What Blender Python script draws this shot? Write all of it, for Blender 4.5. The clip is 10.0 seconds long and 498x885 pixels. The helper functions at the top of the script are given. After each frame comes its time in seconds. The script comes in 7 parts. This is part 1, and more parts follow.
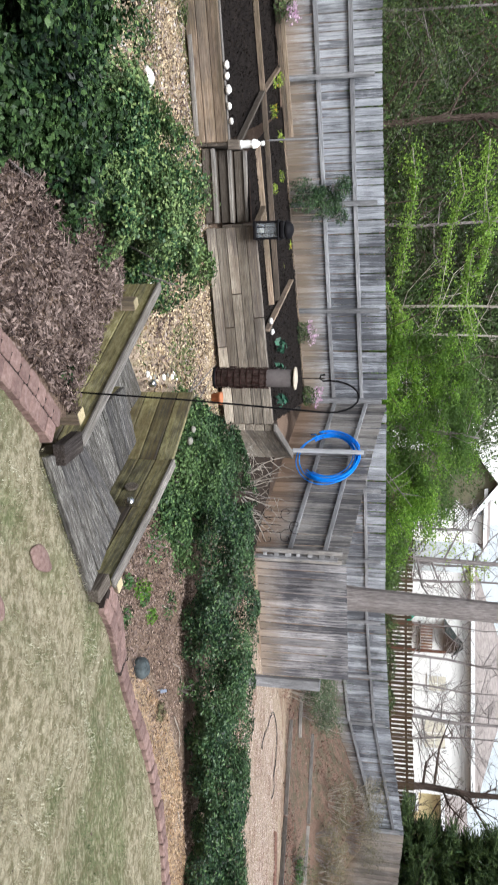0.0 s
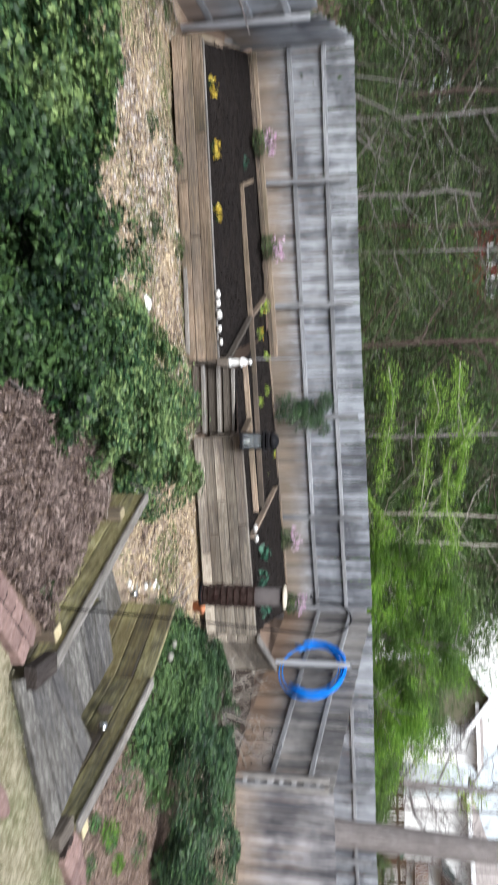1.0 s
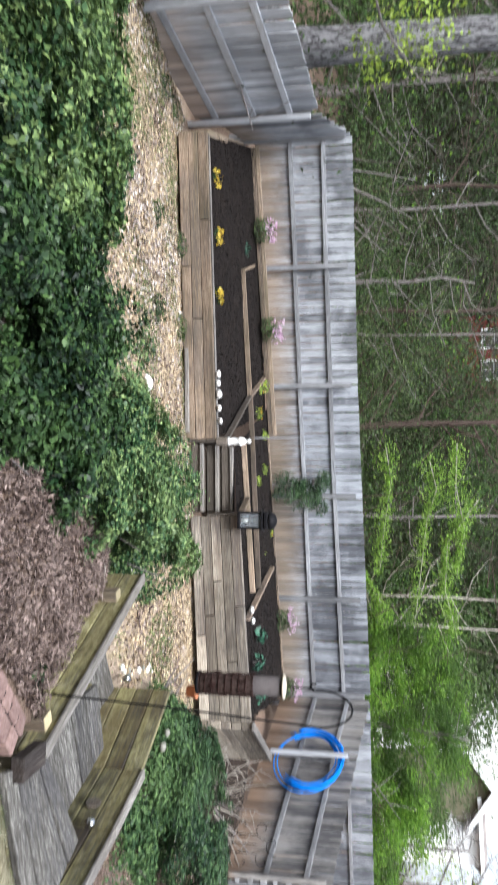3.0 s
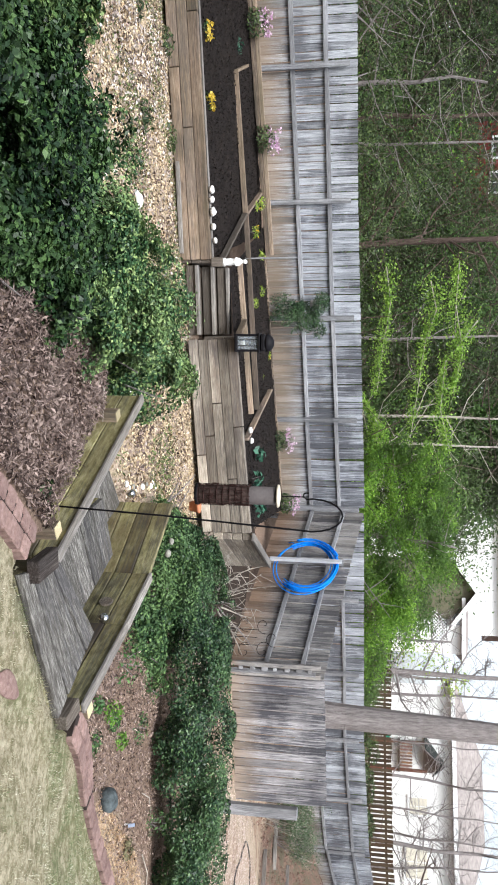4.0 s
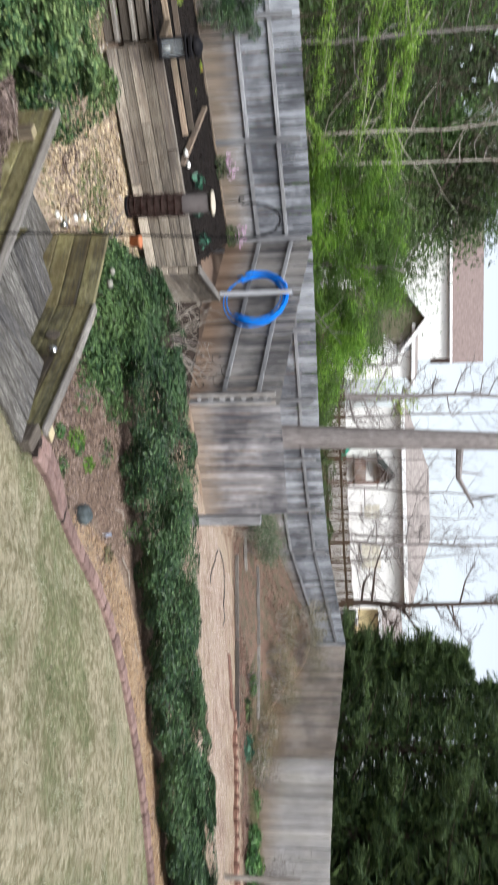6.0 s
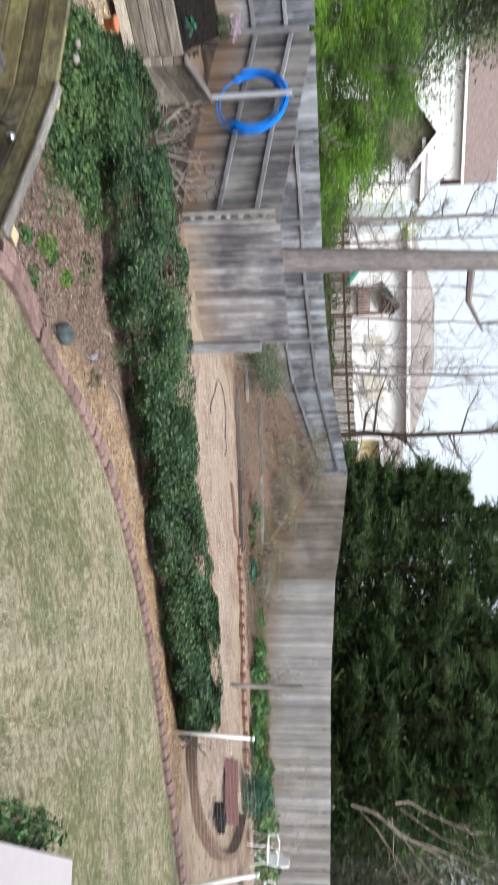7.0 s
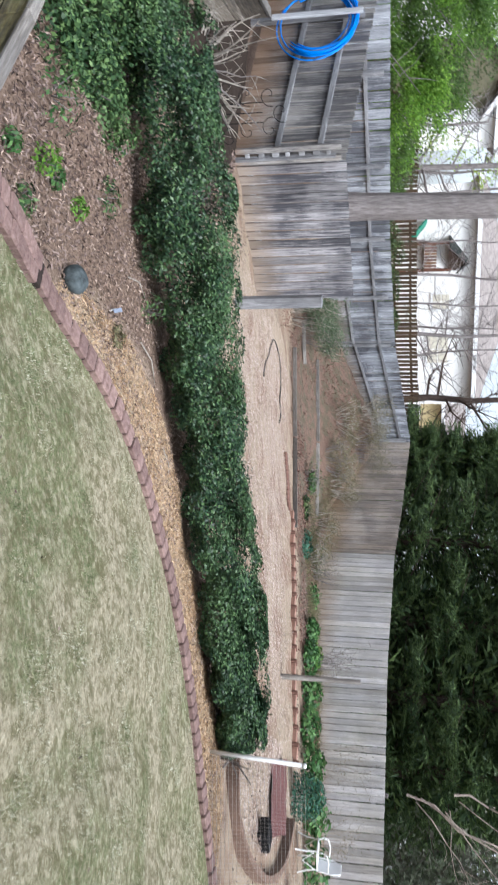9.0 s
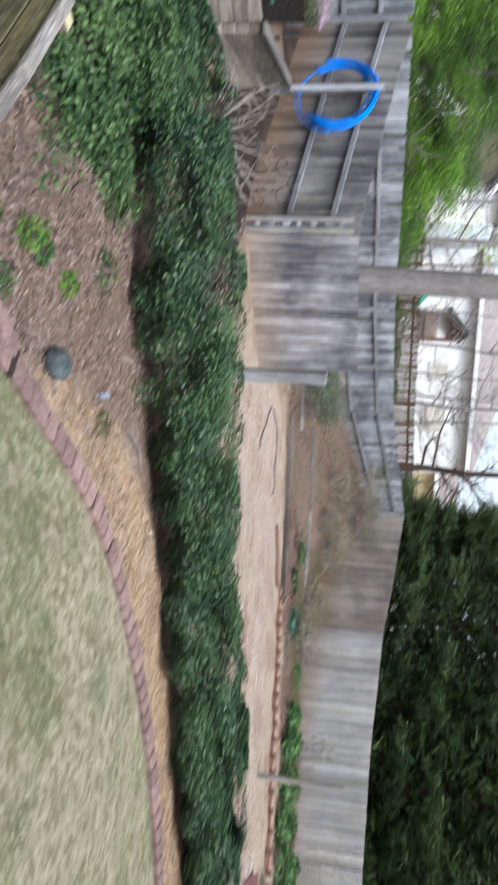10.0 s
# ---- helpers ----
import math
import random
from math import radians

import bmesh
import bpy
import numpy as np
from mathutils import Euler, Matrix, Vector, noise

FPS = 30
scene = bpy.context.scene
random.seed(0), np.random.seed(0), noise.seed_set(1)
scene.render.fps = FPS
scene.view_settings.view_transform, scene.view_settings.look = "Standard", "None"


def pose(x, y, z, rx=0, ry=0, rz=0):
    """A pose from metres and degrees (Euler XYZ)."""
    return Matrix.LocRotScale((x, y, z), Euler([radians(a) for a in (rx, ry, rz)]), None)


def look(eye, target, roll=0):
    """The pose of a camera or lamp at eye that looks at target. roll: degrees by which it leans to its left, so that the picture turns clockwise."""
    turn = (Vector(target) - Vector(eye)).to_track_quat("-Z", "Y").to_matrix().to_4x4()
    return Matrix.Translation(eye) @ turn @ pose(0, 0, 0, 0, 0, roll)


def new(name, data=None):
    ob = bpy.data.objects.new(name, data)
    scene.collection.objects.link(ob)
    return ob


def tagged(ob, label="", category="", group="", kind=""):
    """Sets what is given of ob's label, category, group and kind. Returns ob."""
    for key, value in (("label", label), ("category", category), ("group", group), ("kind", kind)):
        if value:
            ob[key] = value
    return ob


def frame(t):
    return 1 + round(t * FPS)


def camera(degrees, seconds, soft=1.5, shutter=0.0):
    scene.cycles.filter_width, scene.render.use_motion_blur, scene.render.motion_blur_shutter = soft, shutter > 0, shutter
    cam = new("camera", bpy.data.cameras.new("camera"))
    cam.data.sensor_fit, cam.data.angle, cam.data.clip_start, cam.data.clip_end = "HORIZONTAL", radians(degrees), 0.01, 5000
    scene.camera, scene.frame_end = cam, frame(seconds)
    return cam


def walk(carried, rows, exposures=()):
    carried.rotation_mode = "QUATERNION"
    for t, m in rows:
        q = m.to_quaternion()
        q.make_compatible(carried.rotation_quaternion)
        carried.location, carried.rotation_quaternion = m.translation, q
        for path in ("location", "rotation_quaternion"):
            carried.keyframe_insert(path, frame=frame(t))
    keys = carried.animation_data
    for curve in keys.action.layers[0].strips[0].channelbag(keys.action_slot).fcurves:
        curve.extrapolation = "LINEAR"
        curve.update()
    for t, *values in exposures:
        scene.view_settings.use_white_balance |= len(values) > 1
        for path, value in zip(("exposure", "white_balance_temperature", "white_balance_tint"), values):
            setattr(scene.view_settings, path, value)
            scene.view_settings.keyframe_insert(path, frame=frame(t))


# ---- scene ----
cam = camera(37.29, 10.0, soft=1.7, shutter=0.5)
# The walk: seconds, place, heading to the left, tilt and roll of the hand-held camera, which is turned on its side.
ROWS = [
    (0.0, -0.000, 0.000, 1.750, 0.00, -10.65, 91.66),
    (0.5, -0.015, 0.018, 1.728, 4.71, -10.23, 90.36),
    (1.0, -0.096, 0.075, 1.692, 15.78, -9.43, 90.00),
    (1.5, -0.143, 0.089, 1.670, 23.06, -8.71, 89.98),
    (2.0, -0.151, 0.110, 1.660, 25.89, -8.75, 89.44),
    (2.2, -0.156, 0.121, 1.656, 26.35, -8.73, 89.50),
    (3.3, -0.095, 0.056, 1.682, 16.24, -8.92, 90.63),
    (3.5, -0.078, 0.049, 1.704, 11.63, -8.60, 91.15),
    (4.0, -0.082, 0.048, 1.702, 8.15, -8.99, 91.19),
    (4.5, -0.072, 0.034, 1.713, 6.91, -8.43, 90.94),
    (5.0, -0.051, 0.017, 1.731, 4.42, -7.64, 90.57),
    (5.5, -0.006, -0.002, 1.753, -2.63, -6.81, 90.38),
    (5.7, 0.022, 0.006, 1.760, -6.38, -5.75, 89.76),
    (6.8, 0.351, 0.374, 1.779, -22.05, -6.27, 89.29),
    (7.0, 0.389, 0.488, 1.760, -24.35, -5.75, 89.28),
    (7.5, 0.510, 0.740, 1.751, -33.89, -9.23, 89.45),
    (8.0, 0.662, 1.127, 1.743, -29.28, -7.72, 89.17),
    (8.5, 0.695, 1.341, 1.707, -31.56, -7.39, 90.82),
    (9.0, 0.783, 1.615, 1.620, -27.49, -10.03, 90.76),
    (9.5, 0.763, 1.855, 1.560, -30.24, -12.22, 95.58),
    (10.0, 0.717, 2.252, 1.473, -23.47, -9.47, 93.82),
]


def held(x, y, z, yaw, pitch, roll):
    return pose(x, y, z, 90 + pitch, 0, yaw) @ pose(0, 0, 0, 0, 0, roll)


walk(cam, [(t, held(*r)) for t, *r in ROWS], [(0, 1.0, 6200, 8), (0.8, 1.08, 6150, 8), (2, 1.42, 5950, 8), (3.4, 1.3, 6100, 8), (5, 1.08, 6250, 8), (5.6, 0.98, 6250, 8), (8, 1.05, 6100, 8), (9, 1.08, 5850, 8), (9.5, 1.34, 5700, 8), (10, 1.05, 5900, 8)])

# ---- light: bright overcast sky ----
SUN_AZ, SUN_EL = radians(176), radians(56)
world = bpy.data.worlds.new("world")
scene.world = world
world.use_nodes = True
wn, wl = world.node_tree.nodes, world.node_tree.links
sky = wn.new("ShaderNodeTexSky")
sky.sky_type, sky.sun_disc = "NISHITA", False
sky.sun_elevation, sky.sun_rotation = SUN_EL, SUN_AZ
sky.dust_density, sky.air_density = 3.0, 1.0
grey = wn.new("ShaderNodeHueSaturation")
grey.inputs["Saturation"].default_value = 0.3
wl.new(sky.outputs[0], grey.inputs["Color"])
wl.new(grey.outputs[0], wn["Background"].inputs["Color"])
wn["Background"].inputs["Strength"].default_value = 0.125
sun_data = bpy.data.lights.new("sun", "SUN")
sun_data.energy, sun_data.angle, sun_data.color = 2.0, radians(24), (1.0, 0.99, 0.97)
sun = new("sun", sun_data)
sun.matrix_world = look((0, 0, 30), (-math.sin(SUN_AZ) * 20, -math.cos(SUN_AZ) * 20, 30 - 20 * math.tan(SUN_EL)))


# ---- materials ----
class Mat:
    """A node material with shorthands."""

    def __init__(self, name, rough=0.8, metal=0.0):
        self.m = bpy.data.materials.new(name)
        self.m.use_nodes = True
        self.n, self.l = self.m.node_tree.nodes, self.m.node_tree.links
        self.b = self.n["Principled BSDF"]
        self.b.inputs["Roughness"].default_value = rough
        self.b.inputs["Metallic"].default_value = metal
        self.b.inputs["Specular IOR Level"].default_value = 0.12

    def node(self, kind, **inputs):
        nd = self.n.new(kind)
        for k, v in inputs.items():
            self.put(nd, k.replace("_", " "), v)
        return nd

    def put(self, nd, key, v):
        if hasattr(v, "is_linked"):
            self.l.new(v, nd.inputs[key])
        else:
            nd.inputs[key].default_value = v

    def coord(self, scale=(1, 1, 1), local=True):
        mp = self.n.new("ShaderNodeMapping")
        mp.inputs["Scale"].default_value = scale
        if local:
            self.l.new(self.n.new("ShaderNodeTexCoord").outputs["Object"], mp.inputs[0])
        else:
            self.l.new(self.n.new("ShaderNodeNewGeometry").outputs["Position"], mp.inputs[0])
        return mp.outputs[0]

    def noise(self, vec, scale, detail=5.0, rough=0.6):
        nd = self.node("ShaderNodeTexNoise", Vector=vec, Scale=scale, Detail=detail, Roughness=rough)
        return nd.outputs["Fac"]

    def ramp(self, fac, *stops):
        nd = self.n.new("ShaderNodeValToRGB")
        self.l.new(fac, nd.inputs[0])
        els = nd.color_ramp.elements
        while len(els) < len(stops):
            els.new(0.5)
        for e, (p, c) in zip(els, stops):
            e.position = p
            e.color = (*c, 1) if len(c) == 3 else c
        return nd.outputs[0]

    def mix(self, fac, a, b, blend="MIX"):
        nd = self.n.new("ShaderNodeMix")
        nd.data_type, nd.blend_type = "RGBA", blend
        for sock, v in ((nd.inputs[0], fac), (nd.inputs[6], a), (nd.inputs[7], b)):
            if hasattr(v, "is_linked"):
                self.l.new(v, sock)
            else:
                sock.default_value = v if not isinstance(v, tuple) else (*v[:3], 1)
        return nd.outputs[2]

    def math(self, op, a, b=0.0):
        nd = self.n.new("ShaderNodeMath")
        nd.operation = op
        for sock, v in ((nd.inputs[0], a), (nd.inputs[1], b)):
            if hasattr(v, "is_linked"):
                self.l.new(v, sock)
            else:
                sock.default_value = v
        return nd.outputs[0]

    def colour(self, c):
        self.put(self.b, "Base Color", c if hasattr(c, "is_linked") else (*c, 1))
        return self

    def bump(self, h, strength=0.4, dist=0.01):
        nd = self.node("ShaderNodeBump", Height=h, Strength=strength, Distance=dist)
        self.l.new(nd.outputs[0], self.b.inputs["Normal"])
        return self

    def random(self):
        return self.n.new("ShaderNodeObjectInfo").outputs["Random"]

    def island(self):
        return self.n.new("ShaderNodeNewGeometry").outputs["Random Per Island"]


def wood(name, dark, mid, light, grain=(30, 30, 2), stain=(0.2, 0.15, 0.1), stain_amount=0.3, rough=0.85, vary=0.5, streak=0.0, foot=None, sharp=0.17):
    """Weathered timber; the grain runs along the local z axis. streak: dark mildew runs; foot: colour of the splashed lower end of boards 1 long."""
    m = Mat(name, rough)
    rnd = m.random()
    off = m.node("ShaderNodeCombineXYZ", X=m.math("MULTIPLY", rnd, 37.0), Y=m.math("MULTIPLY", rnd, 91.0), Z=m.math("MULTIPLY", rnd, 13.0)).outputs[0]

    def shifted(scale):
        nd = m.n.new("ShaderNodeVectorMath")
        m.l.new(m.coord(scale), nd.inputs[0])
        m.l.new(off, nd.inputs[1])
        return nd.outputs[0]

    g = m.noise(shifted(grain), 3.0, 8, 0.7)
    col = m.ramp(g, (0.5 - sharp, dark), (0.5, mid), (0.5 + sharp, light))
    big = m.noise(shifted(tuple(v * 0.08 for v in grain)), 3.0, 3, 0.5)
    world_big = m.noise(m.coord((1, 1, 1), False), 1.1, 4, 0.6)
    blotch = m.ramp(m.math("MULTIPLY", m.math("ADD", big, world_big), 0.5), (0.42, (0, 0, 0)), (0.62, (1, 1, 1)))
    col = m.mix(m.math("MULTIPLY", blotch, stain_amount), col, stain)
    if streak:
        run = m.noise(shifted((26, 26, 1.7)), 1.6, 6, 0.7)
        patch = m.noise(m.coord((0.9, 0.9, 1.3), False), 1.0, 4, 0.55)
        mould = m.math("ADD", m.math("ADD", m.math("MULTIPLY", run, 1.25), patch), m.math("MULTIPLY", m.math("FRACT", m.math("MULTIPLY", rnd, 7.31)), 0.22))
        fac = m.ramp(m.math("MULTIPLY", mould, 0.4237), (0.475, (0, 0, 0)), (0.575, (1, 1, 1)))
        col = m.mix(m.math("MULTIPLY", fac, streak), col, (0.045, 0.045, 0.055))
    if foot:
        z = m.node("ShaderNodeSeparateXYZ", Vector=m.n.new("ShaderNodeTexCoord").outputs["Object"]).outputs[2]
        edge = m.math("ADD", z, m.math("MULTIPLY", m.math("SUBTRACT", g, 0.5), 0.5))
        col = m.mix(m.ramp(edge, (0.1, (0.75, 0.75, 0.75)), (0.36, (0, 0, 0))), col, foot)
    tint = m.ramp(rnd, (0.0, (1 - vary * 0.6,) * 3), (0.5, (0.97, 0.97, 0.97)), (1.0, (1 + vary * 0.3,) * 3))
    m.colour(m.mix(1.0, col, tint, "MULTIPLY"))
    m.bump(g, 0.5, 0.004)
    return m.m


def leaf_mat(name, dark, mid, light, rough=0.42, trans=0.12, middle=0.55, patches=None, gloss=0.2):
    m = Mat(name, rough)
    m.b.inputs["Specular IOR Level"].default_value = gloss
    col = m.ramp(m.island(), (0.0, dark), (middle, mid), (1.0, light))
    patch = m.noise(m.coord((1, 1, 1), False), 2.2, 3, 0.6)
    col = m.mix(m.ramp(patch, (0.45, (0, 0, 0)), (0.72, (0.45, 0.45, 0.45))), col, light)
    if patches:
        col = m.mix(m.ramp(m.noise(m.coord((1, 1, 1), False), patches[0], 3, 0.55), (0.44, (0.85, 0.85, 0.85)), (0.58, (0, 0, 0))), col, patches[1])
    m.colour(col)
    tr = m.node("ShaderNodeBsdfTranslucent", Color=col)
    mx = m.node("ShaderNodeMixShader", Fac=trans)
    m.l.new(m.b.outputs[0], mx.inputs[1])
    m.l.new(tr.outputs[0], mx.inputs[2])
    m.l.new(mx.outputs[0], m.n["Material Output"].inputs["Surface"])
    return m.m


def plain(name, c, rough=0.6, metal=0.0, vary=0.15, scale=6.0, bump=0.2):
    m = Mat(name, rough, metal)
    n = m.noise(m.coord((1, 1, 1)), scale, 6, 0.65)
    m.colour(m.ramp(n, (0.3, tuple(v * (1 - vary) for v in c)), (0.7, tuple(min(1, v * (1 + vary)) for v in c))))
    m.bump(n, bump, 0.004)
    return m.m


FENCE_GREY = wood("weathered_fence_grey", (0.19, 0.198, 0.218), (0.42, 0.435, 0.47), (0.66, 0.68, 0.73), stain=(0.15, 0.155, 0.172), stain_amount=0.6, streak=0.8, foot=(0.28, 0.215, 0.15), vary=0.5)
FENCE_PALE = wood("weathered_fence_pale", (0.18, 0.186, 0.2), (0.4, 0.41, 0.435), (0.64, 0.655, 0.695), stain=(0.23, 0.228, 0.235), stain_amount=0.4, streak=0.75, foot=(0.31, 0.23, 0.16), vary=0.5)
FENCE_SIDE = wood("weathered_fence_silver", (0.32, 0.33, 0.35), (0.6, 0.615, 0.65), (0.8, 0.82, 0.85), stain=(0.42, 0.415, 0.43), stain_amount=0.4, streak=0.4, foot=(0.5, 0.38, 0.29), vary=0.5)
RAIL_PALE = wood("rail_pale", (0.38, 0.38, 0.4), (0.6, 0.61, 0.64), (0.78, 0.79, 0.82), stain=(0.3, 0.29, 0.29), stain_amount=0.5)
FENCE_PANEL = wood("fence_panel_mauve", (0.14, 0.135, 0.142), (0.33, 0.316, 0.325), (0.52, 0.503, 0.515), stain=(0.13, 0.12, 0.125), stain_amount=0.6, streak=0.9, foot=(0.33, 0.26, 0.2), vary=0.6)
FENCE_BROWN = wood("fence_brown_grey", (0.14, 0.132, 0.125), (0.28, 0.265, 0.255), (0.42, 0.405, 0.395), stain=(0.2, 0.175, 0.15), stain_amount=0.5, streak=0.75, foot=(0.26, 0.165, 0.105), vary=0.6)
FENCE_RIGHT = wood("fence_silver_brown", (0.46, 0.43, 0.42), (0.72, 0.69, 0.685), (0.86, 0.84, 0.835), stain=(0.5, 0.46, 0.36), stain_amount=0.5, streak=0.3, foot=(0.4, 0.3, 0.21), vary=0.4)
FENCE_RIGHT_FAR = wood("fence_tan_brown", (0.28, 0.24, 0.21), (0.46, 0.405, 0.365), (0.62, 0.56, 0.52), stain=(0.36, 0.28, 0.21), stain_amount=0.6, streak=0.5, foot=(0.34, 0.23, 0.14), vary=0.4)
RAIL = wood("rail_grey", (0.17, 0.17, 0.178), (0.34, 0.34, 0.355), (0.5, 0.5, 0.52), stain=(0.15, 0.14, 0.13), stain_amount=0.5, streak=0.4)
BEAM = wood("bed_timber", (0.16, 0.112, 0.078), (0.31, 0.228, 0.165), (0.45, 0.355, 0.275), stain=(0.1, 0.085, 0.055), stain_amount=0.75, vary=0.8, streak=0.45)
BEAM_GREY = wood("greyed_bed_timber", (0.21, 0.178, 0.142), (0.41, 0.355, 0.29), (0.6, 0.54, 0.455), stain=(0.13, 0.095, 0.072), stain_amount=0.7, vary=0.9, streak=0.5)
BEAM_DARK = wood("dark_step_timber", (0.05, 0.04, 0.033), (0.11, 0.092, 0.078), (0.2, 0.175, 0.15), stain=(0.06, 0.05, 0.04), stain_amount=0.6, vary=0.8)
DECK = wood("deck_board", (0.04, 0.036, 0.032), (0.115, 0.107, 0.097), (0.3, 0.285, 0.265), grain=(26, 26, 3.2), stain=(0.06, 0.052, 0.044), stain_amount=0.7, streak=0.5, sharp=0.16, vary=0.5)
CAP = wood("cap_board", (0.14, 0.125, 0.11), (0.3, 0.275, 0.25), (0.46, 0.43, 0.4), stain=(0.12, 0.1, 0.08), stain_amount=0.6, streak=0.4)
TAR = wood("tarred_block", (0.014, 0.011, 0.01), (0.035, 0.029, 0.027), (0.085, 0.074, 0.068), stain=(0.06, 0.04, 0.032), stain_amount=0.5)
OLIVE = wood("mossy_board", (0.17, 0.148, 0.066), (0.32, 0.292, 0.14), (0.48, 0.44, 0.262), grain=(10, 10, 4), stain=(0.085, 0.06, 0.034), stain_amount=0.92, streak=0.6, vary=0.5)
NEWCUT = wood("cut_end", (0.4, 0.33, 0.19), (0.52, 0.44, 0.27), (0.6, 0.53, 0.36), stain=(0.3, 0.25, 0.17), stain_amount=0.5)
LEAF_SHRUB = leaf_mat("ivy_leaf", (0.004, 0.01, 0.005), (0.013, 0.036, 0.013), (0.085, 0.15, 0.045), 0.42, 0.06, middle=0.62, gloss=0.25)
LEAF_BROAD = leaf_mat("broad_glossy_leaf", (0.007, 0.02, 0.008), (0.046, 0.1, 0.036), (0.25, 0.335, 0.115), 0.42, 0.1, middle=0.6, gloss=0.25)
LEAF_TIP = leaf_mat("yellow_tipped_leaf", (0.012, 0.034, 0.016), (0.05, 0.115, 0.043), (0.28, 0.37, 0.14), 0.4, 0.1, middle=0.58, gloss=0.25)
LEAF_HEDGE = leaf_mat("hedge_leaf", (0.008, 0.021, 0.011), (0.027, 0.066, 0.029), (0.11, 0.185, 0.07), 0.42, 0.08, middle=0.6, gloss=0.3)
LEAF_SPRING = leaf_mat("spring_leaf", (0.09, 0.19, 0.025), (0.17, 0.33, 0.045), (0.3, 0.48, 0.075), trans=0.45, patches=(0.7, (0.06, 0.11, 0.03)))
LEAF_WOODS = leaf_mat("woods_leaf", (0.016, 0.028, 0.015), (0.05, 0.078, 0.032), (0.15, 0.205, 0.075), trans=0.3)
LEAF_VINE = leaf_mat("vine_leaf", (0.12, 0.22, 0.035), (0.22, 0.38, 0.06), (0.36, 0.53, 0.11), trans=0.4)
LEAF_YELLOW = leaf_mat("yellow_spring_leaf", (0.17, 0.26, 0.03), (0.3, 0.42, 0.055), (0.45, 0.55, 0.12), trans=0.4)
LEAF_CONIFER = leaf_mat("conifer_spray", (0.022, 0.042, 0.022), (0.058, 0.098, 0.042), (0.17, 0.24, 0.085), trans=0.3)


def bark(name, dark, light, scale=(14, 14, 2.5), stops=(0.3, 0.7), furrows=False):
    m = Mat(name, 0.95)
    g = m.noise(m.coord(scale), 2.0, 8, 0.7)
    if furrows:
        g = m.math("MULTIPLY", m.math("ABSOLUTE", m.math("SUBTRACT", g, 0.5)), 5.0)
    big = m.noise(m.coord((2, 2, 0.7)), 1.5, 3, 0.5)
    col = m.ramp(g, (stops[0], dark), (stops[1], light))
    m.colour(m.mix(m.ramp(big, (0.4, (0, 0, 0)), (0.7, (0.35, 0.35, 0.35))), col, dark))
    m.bump(g, 1.0, 0.05)
    return m.m


BARK_GREY = bark("bark_grey", (0.14, 0.12, 0.115), (0.4, 0.36, 0.35))
BARK_PINE = bark("bark_pine", (0.06, 0.055, 0.055), (0.56, 0.545, 0.57), (6, 6, 1.6), (0.02, 0.3), True)
BARK_DARK = bark("bark_dark", (0.05, 0.035, 0.03), (0.16, 0.12, 0.1))
BARK_DUSK = bark("bark_dusk", (0.09, 0.078, 0.068), (0.2, 0.178, 0.158))
TWIG = bark("twig_pale", (0.3, 0.26, 0.22), (0.6, 0.55, 0.49))


# ---- mesh helpers ----
def mesh_of(name, verts, faces, mat, smooth=False):
    me = bpy.data.meshes.new(name)
    me.from_pydata([tuple(v) for v in verts], [], [tuple(f) for f in faces])
    me.materials.append(mat)
    if smooth:
        me.polygons.foreach_set("use_smooth", [True] * len(me.polygons))
    me.update()
    return me


def quads_mesh(name, verts, per, mat):
    """A mesh of separate polygons of `per` corners each, from an array of corners."""
    verts = np.asarray(verts, dtype=np.float32).reshape(-1, 3)
    n = len(verts) // per
    me = bpy.data.meshes.new(name)
    me.vertices.add(len(verts))
    me.vertices.foreach_set("co", verts.ravel())
    me.loops.add(len(verts))
    me.loops.foreach_set("vertex_index", np.arange(len(verts), dtype=np.int32))
    me.polygons.add(n)
    me.polygons.foreach_set("loop_start", np.arange(n, dtype=np.int32) * per)
    me.polygons.foreach_set("loop_total", np.full(n, per, dtype=np.int32))
    me.materials.append(mat)
    me.update()
    me.validate()
    return me


def from_bm(name, bm, mat, smooth=False):
    me = bpy.data.meshes.new(name)
    bmesh.ops.recalc_face_normals(bm, faces=bm.faces)
    bm.to_mesh(me)
    bm.free()
    me.materials.append(mat)
    if smooth:
        me.polygons.foreach_set("use_smooth", [True] * len(me.polygons))
    return me


def part(name, data, mat, parent, label="", m=None):
    """Links a bmesh or mesh as one mesh object under a thing or a part."""
    me = from_bm(name, data, mat) if isinstance(data, bmesh.types.BMesh) else data
    ob = new(name, me)
    ob.parent = parent
    if m is not None:
        ob.matrix_local = m
    return tagged(ob, label)


def thing(name, at=(0, 0, 0), label="", category="", group="", kind="", turn=0.0):
    ob = new(name)
    ob.matrix_world = pose(*at, 0, 0, turn)
    return tagged(ob, label, category, group, kind)


def box(sx, sy, sz, bevel=0.004, at=(0, 0, 0), m=None, bm=None):
    """A box with bevelled edges, centred on x and y, standing on its base."""
    bm = bm or bmesh.new()
    one = bmesh.ops.create_cube(bm, size=1.0)["verts"]
    bmesh.ops.scale(bm, verts=one, vec=(sx, sy, sz))
    bmesh.ops.translate(bm, verts=one, vec=(at[0], at[1], at[2] + sz / 2))
    if m is not None:
        bmesh.ops.transform(bm, verts=one, matrix=m)
    if bevel:
        edges = list({e for v in one for e in v.link_edges})
        bmesh.ops.bevel(bm, geom=edges, offset=min(bevel, min(sx, sy, sz) * 0.3), segments=1, affect="EDGES")
    return bm


